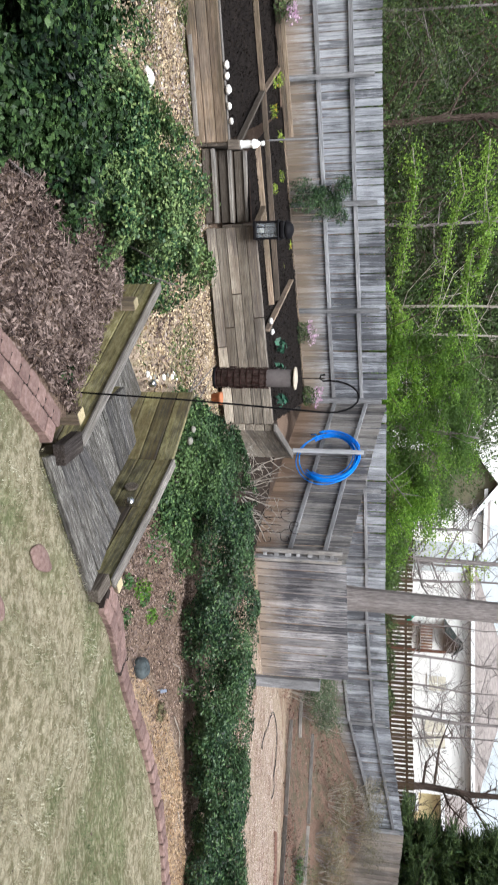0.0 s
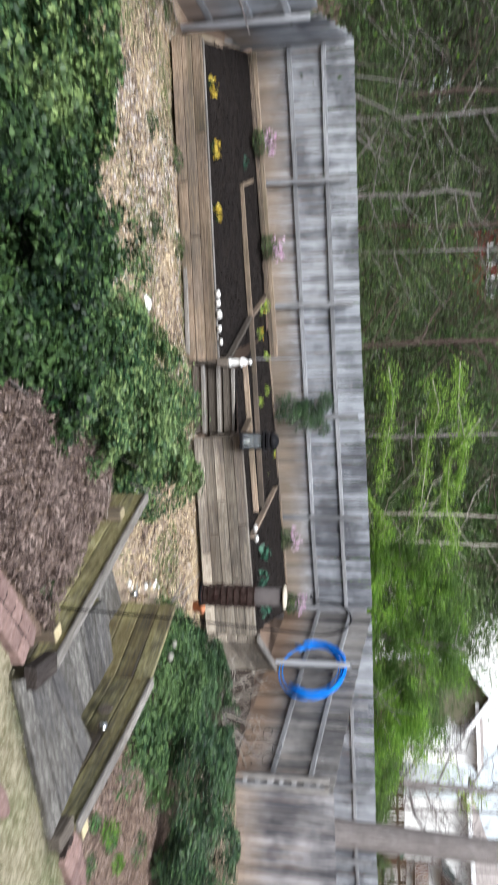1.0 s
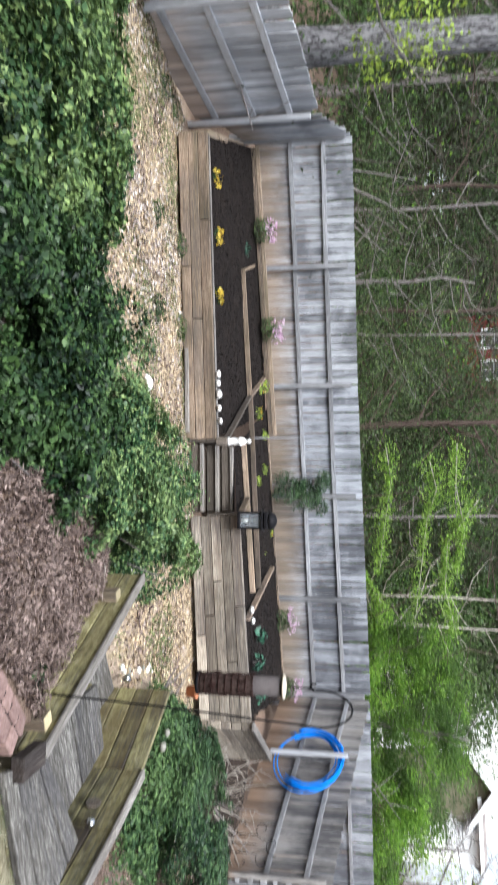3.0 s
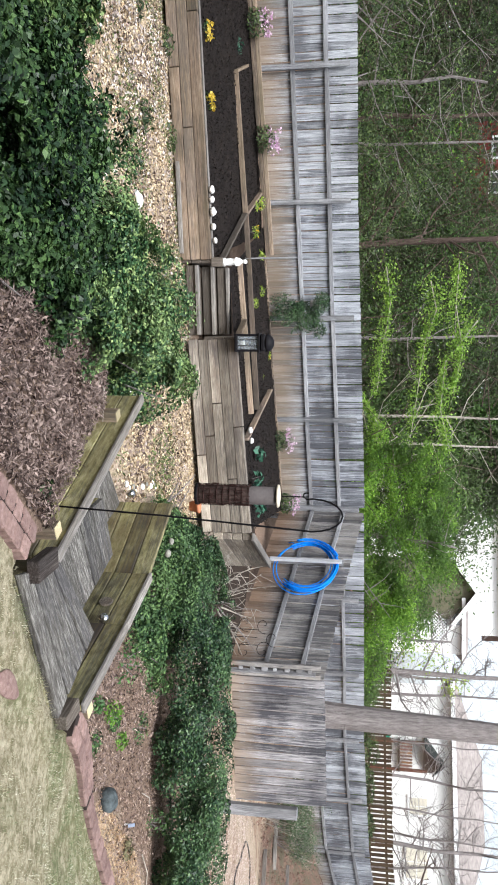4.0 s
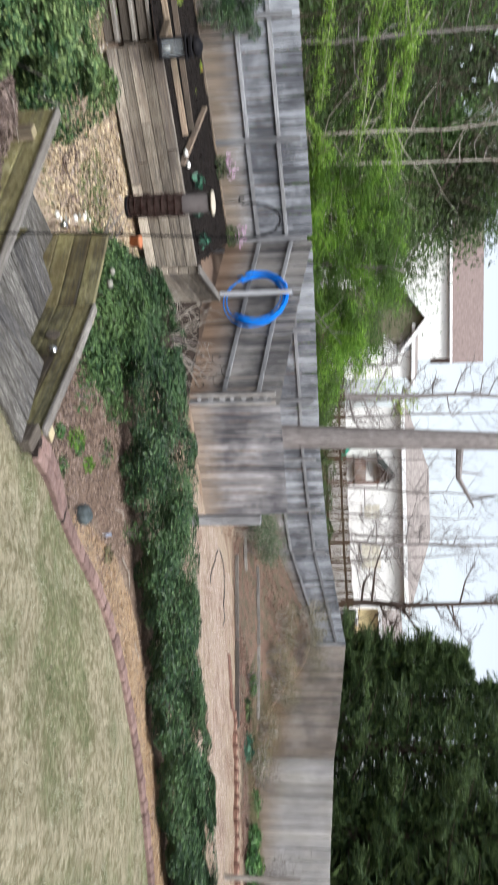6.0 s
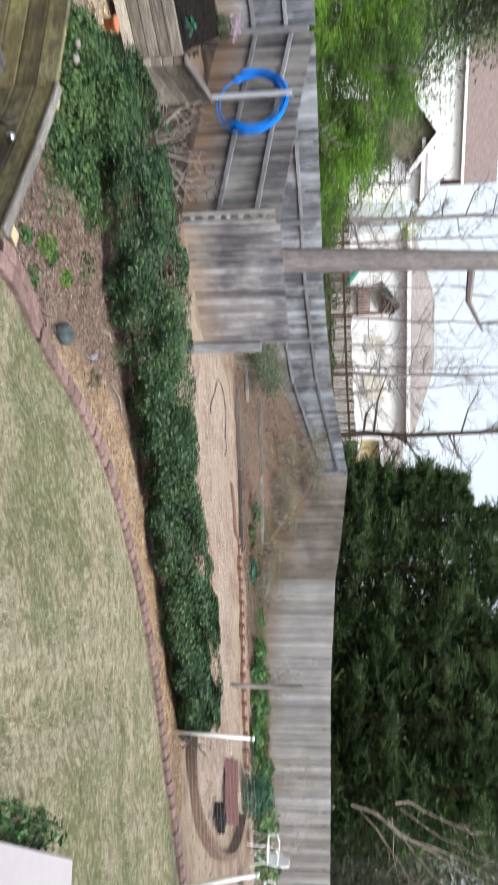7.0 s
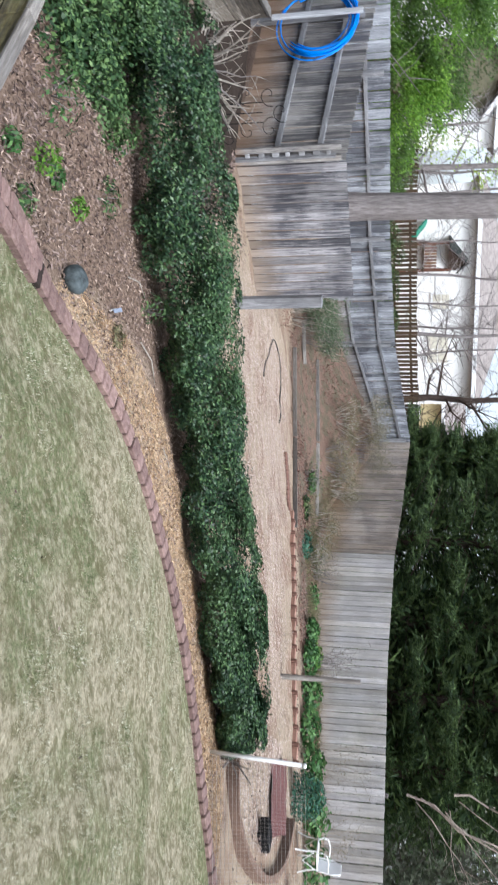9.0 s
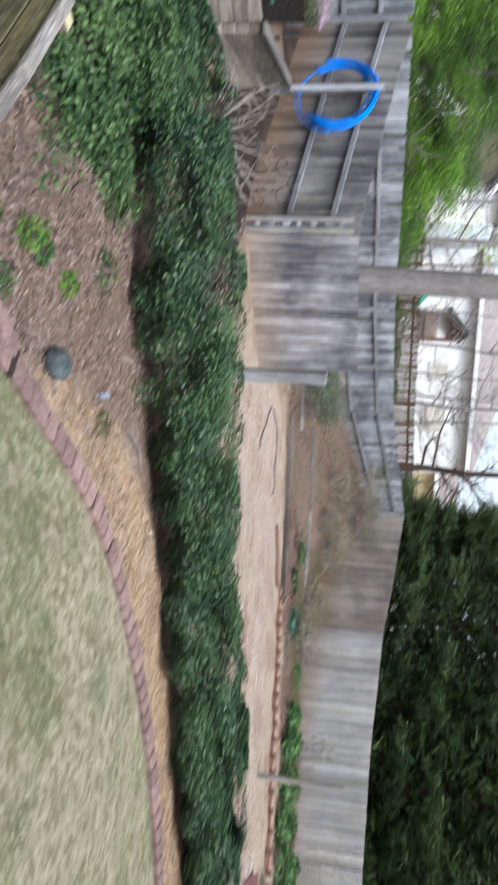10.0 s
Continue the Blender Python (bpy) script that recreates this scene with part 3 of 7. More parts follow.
# ---- foliage ----
def shrub_mesh(name, blobs, count, size, mat, seed=1, fill=0.45, jitter=0.7, aspect=1.6, bumpy=0.08):
    """Leaves over and inside lumpy ellipsoids (x, y, z, rx, ry, rz), thinned by noise so that gaps and clumps appear."""
    rng = np.random.default_rng(seed)
    area = np.array([b[3] * b[4] + b[4] * b[5] + b[3] * b[5] for b in blobs])
    cs, ns = [], []
    for i, (b, share) in enumerate(zip(blobs, area / area.sum())):
        n = int(count * share * 2.0)
        d = rng.normal(0, 1, (n, 3))
        d /= np.linalg.norm(d, axis=1, keepdims=True)
        d[:, 2] = np.where(d[:, 2] < -0.75, -d[:, 2], d[:, 2])
        rad = np.array(b[3:6])
        q = np.array(b[:3]) + d * rad
        lump = 1 + bumpy * fuzz(q, 4.5, seed) + (0.06 + bumpy / 2) * fuzz(q, 12, seed + 1)
        r = np.where(rng.random(n) < fill, rng.uniform(0.45, 0.97, n), rng.normal(1.0, 0.04, n)) * lump
        p = np.array(b[:3]) + d * r[:, None] * rad
        keep = (rng.random(n) < np.clip(0.5 + 0.62 * fuzz(p, 11, seed + 2), 0.02, 1)) | (r < 0.84)
        for j, o in enumerate(blobs):
            if j != i:
                keep &= np.linalg.norm((p - np.array(o[:3])) / np.array(o[3:6]), axis=1) > 0.72
        cs.append(p[keep])
        ns.append((d / rad * rad.min() + np.array([0, 0, 0.35]))[keep])
    return leaves(name, np.concatenate(cs), np.concatenate(ns), size, mat, jitter, aspect, 0.25, rng)


def twigs(blobs, seed, n=26, r=0.012):
    rng = random.Random(seed)
    bm = bmesh.new()
    for k in range(n):
        b = rng.choice(blobs)
        x, y = b[0] + rng.uniform(-0.3, 0.3) * b[3], b[1] + rng.uniform(-0.3, 0.3) * b[4]
        z0 = b[2] - b[5] * 0.9
        a = rng.uniform(0, 6.3)
        q = (x + math.cos(a) * b[3] * 0.75, y + math.sin(a) * b[4] * 0.75, b[2] + b[5] * rng.uniform(0.1, 0.75))
        mid = ((x * 0.6 + q[0] * 0.4) + rng.uniform(-0.05, 0.05), (y * 0.6 + q[1] * 0.4) + rng.uniform(-0.05, 0.05), z0 * 0.5 + q[2] * 0.5)
        tube([(x, y, z0), mid, q], [r, r * 0.75, r * 0.35], 5, bm)
    return bm


def shrub(name, label, blobs, count, size, mat, seed, category="shrub", bumpy=0.08):
    base = blobs[0]
    root = thing(name, (base[0], base[1], gz(base[0], base[1])), label, category)
    inv = root.matrix_world.inverted()
    part("leaves", shrub_mesh("leaves", blobs, count, size, mat, seed, bumpy=bumpy), mat, root, "", inv)
    tagged(part("branchwork", twigs(blobs, seed), BARK_GREY, root, "", inv), kind="stuff")
    return root


shrub("evergreen_shrub", "dense dark ivy-leaved shrub above the leaf litter", [
    (-1.62, 3.2, -0.22, 0.55, 0.6, 0.36), (-1.72, 3.95, -0.28, 0.6, 0.6, 0.4), (-2.4, 3.3, -0.25, 0.75, 0.7, 0.36), (-2.5, 4.1, -0.3, 0.7, 0.65, 0.36), (-2.1, 2.5, -0.22, 0.7, 0.65, 0.36)], 66000, 0.042, LEAF_SHRUB, 11, bumpy=0.15)
shrub("evergreen_shrub", "broad glossy light-tipped evergreen shrub beside the path", [
    (-3.3, 3.55, -0.32, 0.85, 0.7, 0.4), (-4.2, 3.25, -0.3, 0.9, 0.7, 0.38), (-5.0, 3.0, -0.3, 0.85, 0.65, 0.44), (-5.5, 3.3, -0.25, 0.5, 0.5, 0.55), (-3.2, 2.7, -0.3, 0.85, 0.65, 0.4), (-4.3, 2.4, -0.3, 0.9, 0.7, 0.42)], 80000, 0.046, LEAF_BROAD, 14, bumpy=0.17)
shrub("evergreen_shrub", "rounded yellow-green tipped evergreen shrub beside the steps", [
    (-1.82, 5.3, -0.22, 0.6, 0.6, 0.53), (-2.15, 4.8, -0.26, 0.65, 0.55, 0.48), (-1.72, 4.65, -0.3, 0.52, 0.5, 0.42), (-1.56, 5.78, -0.24, 0.42, 0.42, 0.5)], 62000, 0.031, LEAF_TIP, 12, bumpy=0.12)

HEDGE = [(-0.35, 7.3, 0.08, 0.44), (0.6, 7.6, 0.33, 0.52), (1.8, 7.35, 0.43, 0.52), (3.0, 7.1, 0.44, 0.5), (4.1, 6.8, 0.53, 0.48), (5.1, 6.45, 0.61, 0.48), (5.75, 6.2, 0.65, 0.45), (6.12, 6.02, 0.67, 0.42)]


def build_hedge():
    rng = np.random.default_rng(21)
    n = 215000
    s = rng.uniform(0, len(HEDGE) - 1.0, n)
    arr = np.array(HEDGE)
    k = np.minimum(s.astype(int), len(HEDGE) - 2)
    f = (s - k)[:, None]
    c = arr[k] * (1 - f) + arr[k + 1] * f
    d = arr[k + 1, :2] - arr[k, :2]
    d /= np.linalg.norm(d, axis=1, keepdims=True)
    nrm = np.stack([-d[:, 1], d[:, 0]], 1)
    th = rng.uniform(0.02, math.pi - 0.02, n)
    ct, st = np.cos(th), np.sin(th)
    ex = np.sign(ct) * np.abs(ct) ** 0.6
    ez = np.abs(st) ** 0.75
    ex = ex * (0.7 + 0.33 * sstep(0.0, 0.55, ez))
    end = np.minimum(1, np.minimum(s, len(HEDGE) - 1 - s) / 0.3) ** 0.5
    q = np.stack([c[:, 0] + nrm[:, 0] * ex * 0.5, c[:, 1] + nrm[:, 1] * ex * 0.5, ez * 0.6], 1)
    lump = 1.0 + 0.06 * fuzz(q, 4.2, 5) + 0.08 * fuzz(q, 12, 6)
    r = np.where(rng.random(n) < 0.42, rng.uniform(0.55, 0.97, n), rng.normal(1.0, 0.045, n)) * lump * end
    x = c[:, 0] + nrm[:, 0] * ex * r * c[:, 3]
    y = c[:, 1] + nrm[:, 1] * ex * r * c[:, 3]
    zg = ground_z(x, y)
    skirt = 0.05 + 0.05 * np.sin(x * 6) + 0.04 * np.sin(x * 17 + 1)
    z = zg + skirt + (c[:, 2] - zg - skirt) * ez * np.minimum(r, 1.12)
    p = np.stack([x, y, z], 1)
    keep = (rng.random(n) < np.clip(0.5 + 0.62 * fuzz(p, 11, 7), 0.02, 1)) | (r < 0.84)
    p = p[keep]
    nn = np.stack([nrm[:, 0] * ct, nrm[:, 1] * ct, st + 0.2], 1)[keep]
    root = thing("hedge", (HEDGE[0][0], HEDGE[0][1], gz(*HEDGE[0][:2])), "long low clipped evergreen hedge below the brick edging", "hedge")
    inv = root.matrix_world.inverted()
    part("leaves", leaves("leaves", p, nn, 0.032, LEAF_HEDGE, 0.7, 2.1, 0.25, rng), LEAF_HEDGE, root, "", inv)
    blobs = [(h[0], h[1], (h[2] + gz(h[0], h[1])) / 2, 0.5, 0.4, (h[2] - gz(h[0], h[1])) / 2) for h in HEDGE]
    tagged(part("branchwork", twigs(blobs, 22, 60), BARK_GREY, root, "", inv), kind="stuff")


build_hedge()


# ---- trees ----
def limb_tree(root, bark_mat, base, top, r0, rng, limbs=8, reach=2.0, first=0.35, sides=9, twig=3, lean=0.1):
    """A trunk, and limbs with their twigs, as parts of root. Returns points along the twigs for the crown."""
    base, top = Vector(base), Vector(top)
    pts = [base.lerp(top, k / 6) + Vector((rng.uniform(-lean, lean), rng.uniform(-lean, lean), 0)) * (0 if k == 0 else 1) for k in range(7)]
    part("trunk", tube(pts, [r0 * (1.25 if k == 0 else 1 - 0.11 * k) for k in range(7)], sides), bark_mat, root)
    ends = []
    for k in range(limbs):
        f = first + (1 - first) * (k + rng.random()) / limbs
        i = min(5, int(f * 6))
        p = pts[i].lerp(pts[i + 1], f * 6 - i)
        a = rng.uniform(0, 6.28)
        ln = reach * (1.15 - 0.6 * f) * rng.uniform(0.6, 1.2)
        q = p + Vector((math.cos(a) * ln, math.sin(a) * ln, ln * rng.uniform(0.2, 0.8)))
        mid = p.lerp(q, 0.5) + Vector((0, 0, -0.08 * ln)) + Vector((rng.uniform(-1, 1), rng.uniform(-1, 1), rng.uniform(-1, 1))) * 0.07 * ln
        r = r0 * (1 - 0.65 * f) * 0.42
        bm = tube([p, mid, q], [r, r * 0.7, r * 0.25], 6)
        for j in range(twig):
            g = rng.uniform(0.25, 1.0)
            s = p.lerp(mid, g * 2) if g < 0.5 else mid.lerp(q, g * 2 - 1)
            e = s + Vector((rng.uniform(-1, 1), rng.uniform(-1, 1), rng.uniform(-0.3, 0.9))) * ln * 0.45
            tube([s, s.lerp(e, 0.5) + Vector((0, 0, 0.04 * ln)), e], [r * 0.35, r * 0.25, r * 0.1], 4, bm, False)
            for _ in range(2 if twig > 5 else 0):
                h = s.lerp(e, rng.uniform(0.3, 0.9))
                w = h + Vector((rng.uniform(-1, 1), rng.uniform(-1, 1), rng.uniform(-0.2, 0.9))) * ln * 0.2
                tube([h, w], [r * 0.17, r * 0.07], 3, bm, False)
            ends += [s, s.lerp(e, 0.6), e]
        part("limb", bm, bark_mat, root)
        ends += [q, mid]
    return ends


def tree(label, base, height, r0, bark_mat, leaf=None, leaf_n=0, leaf_size=0.12, spread=0.6, seed=1, limbs=9, reach=2.2, first=0.35, lean=(0, 0), twig=3, category="tree"):
    rng = random.Random(seed)
    root = thing("tree", base, label, category)
    ends = limb_tree(root, bark_mat, (0, 0, -0.3), (lean[0], lean[1], height), r0, rng, limbs, reach, first, twig=twig)
    if leaf:
        g = np.random.default_rng(seed)
        e = np.array([tuple(v) for v in ends])
        pick = g.integers(0, len(e), leaf_n)
        c = e[pick] + g.normal(0, spread, (leaf_n, 3)) * np.array([1, 1, 0.7])
        part("crown", leaves("crown", c, g.normal(0, 1, (leaf_n, 3)) + np.array([0, 0, 0.8]), leaf_size, leaf, 0.6, 1.5, 0.2, g), leaf, root)
    return root


tree("straight grey tree trunk behind the fence panel", (3.2, 15.9, gz(3.2, 15.9)), 13, 0.29, BARK_GREY, seed=31, limbs=8, first=0.4, reach=2.5, lean=(0.62, 0.1))
tree("thick furrowed pine trunk behind the side fence", (-11.09, 9.2, gz(-11.09, 9.2)), 16, 0.35, BARK_PINE, LEAF_SPRING, 500, 0.16, 0.5, seed=32, limbs=6, first=0.5, lean=(0.2, 0))


CLEARING = [(-9.6, 18), (-11.2, 18), (-26.5, 43), (-21.0, 43)]  # a gap in the crowns before the red house


def far_woods(name, label, boxes, n, size, mat, seed):
    """A far stand of trees: clumped leaves in lumps over an uneven skyline."""
    g = np.random.default_rng(seed)
    cs = []
    for (x0, x1, y0, y1, z0, z1), share in boxes:
        k = int(n * share)
        lumps = np.stack([g.uniform(x0, x1, k // 90 + 4), g.uniform(y0, y1, k // 90 + 4), z0 + (z1 - z0) * g.random(k // 90 + 4) ** 0.8], 1)
        pick = g.integers(0, len(lumps), k)
        cs.append(lumps[pick] + g.normal(0, 0.75 if size < 1 else 2.2, (k, 3)) * np.array([1.1, 1.1, 0.9]))
    c = np.concatenate(cs)
    c = c[(inside(CLEARING, c[:, 0], c[:, 1]) < 0) | (c[:, 2] < 1.8 + 0.143 * c[:, 1]) | (g.random(len(c)) < 0.5)]
    ob = new(name, leaves(name, c, g.normal(0, 1, c.shape) + np.array([0, -0.6, 0.5]), size * 1.15, mat, 0.5, 1.4, 0.2, g, True))
    return tagged(ob, label, "woods", kind="stuff")


LEAF_DIM = leaf_mat("dim_woods_leaf", (0.08, 0.098, 0.066), (0.13, 0.155, 0.105), (0.2, 0.23, 0.15), trans=0.3, patches=(0.3, (0.1, 0.088, 0.07)))
LEAF_BROWN = leaf_mat("bare_thicket", (0.034, 0.034, 0.024), (0.058, 0.058, 0.04), (0.095, 0.095, 0.064), 0.9, 0.2, patches=(0.25, (0.03, 0.044, 0.02)))
LEAF_DUSK = leaf_mat("dusky_thicket", (0.11, 0.125, 0.085), (0.19, 0.205, 0.15), (0.3, 0.315, 0.24), 0.9, 0.45, patches=(0.5, (0.07, 0.1, 0.045)))
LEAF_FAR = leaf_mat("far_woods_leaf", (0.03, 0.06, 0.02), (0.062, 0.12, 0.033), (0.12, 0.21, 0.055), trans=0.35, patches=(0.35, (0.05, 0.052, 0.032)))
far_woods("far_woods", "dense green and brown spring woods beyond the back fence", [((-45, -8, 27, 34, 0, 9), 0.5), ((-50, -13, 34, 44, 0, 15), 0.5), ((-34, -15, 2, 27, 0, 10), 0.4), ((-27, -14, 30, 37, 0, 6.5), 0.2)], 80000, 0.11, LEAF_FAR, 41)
far_woods("far_thicket", "dense brown leafless thicket in the woods", [((-55, -13, 36, 46, 0, 16), 0.5), ((-13, -4.5, 36, 46, 0, 8), 0.08), ((-42, -20, 0, 36, 0, 13), 0.5), ((-27, -14, 33, 38, 0, 6.5), 0.15)], 70000, 0.3, LEAF_BROWN, 43)
far_woods("far_thicket", "distant brown wooded rise behind the neighbouring yards", [((-110, -15, 62, 76, 0, 26), 0.6), ((-95, -48, 0, 62, 0, 24), 0.5)], 26000, 1.9, LEAF_BROWN, 44)
far_woods("far_woods", "distant dim grey-green tree line beyond the garden fence", [((30, 62, -20, 34, 0, 20), 1.0)], 24000, 0.8, LEAF_DIM, 45)
far_woods("far_woods", "dark evergreen woods beyond the garden fence", [((20, 30, 9, 20, 0, 5.5), 0.3), ((24, 42, -12, 16, 0, 7), 0.3), ((19.5, 30, 19, 32, 0, 13), 0.5)], 60000, 0.26, LEAF_DIM, 42)
far_woods("far_woods", "dense dark evergreen boughs behind the conifers", [((16.6, 22, 16.5, 23.5, 0, 10), 1.0)], 20000, 0.26, LEAF_CONIFER, 49)
far_woods("far_thicket", "grey-brown leafless thicket beyond the garden fence", [((16.4, 19.5, 5.5, 12.2, 0, 6.0), 0.75), ((19, 24, 0, 9, 0, 6), 0.4)], 32000, 0.11, LEAF_DUSK, 46)
far_woods("far_woods", "soft dark green boughs beyond the garden fence", [((16.2, 18.2, 2.5, 9.2, 0.5, 4.6), 1.0)], 9000, 0.12, LEAF_CONIFER, 53)
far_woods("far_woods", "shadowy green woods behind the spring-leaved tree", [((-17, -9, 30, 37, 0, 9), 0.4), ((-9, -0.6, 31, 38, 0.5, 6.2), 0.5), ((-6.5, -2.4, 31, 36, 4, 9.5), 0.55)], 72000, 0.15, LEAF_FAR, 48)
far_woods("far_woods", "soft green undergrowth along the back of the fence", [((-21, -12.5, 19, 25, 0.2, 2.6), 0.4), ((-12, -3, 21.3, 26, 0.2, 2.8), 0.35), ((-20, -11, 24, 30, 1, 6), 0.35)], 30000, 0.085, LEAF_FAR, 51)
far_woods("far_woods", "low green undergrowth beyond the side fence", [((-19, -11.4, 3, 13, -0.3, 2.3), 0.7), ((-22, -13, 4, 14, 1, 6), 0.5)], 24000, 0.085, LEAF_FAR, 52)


def conifer(at, height, radius, seed, branches=92, sprays=40, needles=14):
    """A conifer whose branches end in flat, drooping plumes with dark gaps between."""
    rng = random.Random(seed)
    g = np.random.default_rng(seed)
    root = thing("conifer", (*at, gz(*at)), "tall dark green conifer with drooping sprays behind the fence", "conifer", "dark conifers along the fence")
    part("trunk", tube([(0, 0, -0.3), (0.1, 0, height * 0.5), (0, 0.1, height)], [0.22, 0.14, 0.02], 8), BARK_DARK, root)
    wood_bm = bmesh.new()
    base, tip = [], []
    for k in range(branches):
        f = 0.02 + 0.97 * (k + rng.random()) / branches
        a = k * 2.4 + rng.uniform(-0.5, 0.5)
        ln = max(0.3, radius * (1.04 - f) ** 0.6 * rng.uniform(0.6, 1.18))
        out = np.array([math.cos(a), math.sin(a), rng.uniform(0.0, 0.6)])
        side = np.array([-math.sin(a), math.cos(a), 0.0])
        p = np.array([0, 0, f * height])
        tube([p, p + out * ln], [0.028, 0.006], 4, wood_bm, False)
        t = g.uniform(0.2, 1.0, sprays) ** 0.5
        w = g.normal(0, 0.3, sprays) * (1.15 - 0.6 * t) * min(1.0, ln)
        s = p + np.outer(t * ln, out) + np.outer(w, side) - np.outer(np.abs(w) * 0.5 + 0.12 * t, [0, 0, 1]) + g.normal(0, 0.05, (sprays, 3))
        ax = out * 0.7 + np.outer(np.sign(w) * 0.5, side) + g.normal(0, 0.25, (sprays, 3))
        ax[:, 2] -= 0.25
        b0 = np.repeat(s, needles, 0) + np.repeat(ax, needles, 0) * g.uniform(0, 0.28, (sprays * needles, 1))
        d = np.repeat(ax, needles, 0) + g.normal(0, 0.45, (sprays * needles, 3))
        d *= g.uniform(0.08, 0.19, (len(d), 1)) / np.linalg.norm(d, axis=1, keepdims=True)
        base.append(b0)
        tip.append(b0 + d)
    tagged(part("branchwork", wood_bm, BARK_DARK, root), kind="stuff")
    # the dense inner foliage that hides the trunk
    n = 6500
    f = g.uniform(0.02, 0.97, n)
    a, q = g.uniform(0, 6.283, n), g.uniform(0.12, 0.62, n) * radius * (1.04 - f) ** 0.6
    b0 = np.column_stack([q * np.cos(a), q * np.sin(a), f * height])
    d = np.column_stack([np.cos(a), np.sin(a), g.uniform(-0.4, 0.8, n)]) + g.normal(0, 0.5, (n, 3))
    fill = blades("inner_foliage", b0, b0 + d * 0.24, g.uniform(0.07, 0.13, (n, 1)), LEAF_CONIFER, g)
    tagged(part("inner_foliage", fill, LEAF_CONIFER, root), kind="stuff")
    base, tip = np.concatenate(base), np.concatenate(tip)
    part("foliage", blades("foliage", base, tip, g.uniform(0.016, 0.032, (len(base), 1)), LEAF_CONIFER, g), LEAF_CONIFER, root)


for k, (x, y, h, r) in enumerate([(12.6, 23.4, 6.6, 1.8), (14.1, 20.9, 9.8, 2.7), (15.1, 18.3, 10.4, 2.5), (15.8, 16.1, 10.8, 2.6), (16.3, 14.3, 10, 1.9), (17.6, 19.6, 11, 2.6), (14.4, 24.2, 8.8, 2.3), (18.4, 16.8, 12, 2.7), (18.6, 15.4, 11, 2.0)]):
    conifer((x, y), h, r, 50 + k, sprays=44 if k < 5 else 20)


# ---- steps down from the lawn ----
def lathe(profile, sides=20, bm=None, m=None):
    """A turned body from (radius, height) pairs."""
    bm = bm or bmesh.new()
    rings = []
    for r, z in profile:
        ring = [bm.verts.new((r * math.cos(2 * math.pi * k / sides), r * math.sin(2 * math.pi * k / sides), z)) for k in range(sides)]
        rings.append(ring)
    for a, b in zip(rings, rings[1:]):
        for k in range(sides):
            bm.faces.new((a[k], a[(k + 1) % sides], b[(k + 1) % sides], b[k]))
    bm.faces.new(rings[0][::-1])
    bm.faces.new(rings[-1])
    if m is not None:
        bmesh.ops.transform(bm, verts=[v for r in rings for v in r], matrix=m)
    return bm


def prism(poly, z0, z1, bevel=0.004):
    """An upright prism over a plan polygon."""
    bm = bmesh.new()
    vs = [bm.verts.new((x, y, z0)) for x, y in poly]
    f = bm.faces.new(vs)
    ext = bmesh.ops.extrude_face_region(bm, geom=[f])["geom"]
    bmesh.ops.translate(bm, verts=[v for v in ext if isinstance(v, bmesh.types.BMVert)], vec=(0, 0, z1 - z0))
    bmesh.ops.recalc_face_normals(bm, faces=bm.faces)
    if bevel:
        bmesh.ops.bevel(bm, geom=list(bm.edges), offset=bevel, segments=1, affect="EDGES")
    return bm


def lerp2(a, b, t):
    return (a[0] + (b[0] - a[0]) * t, a[1] + (b[1] - a[1]) * t)


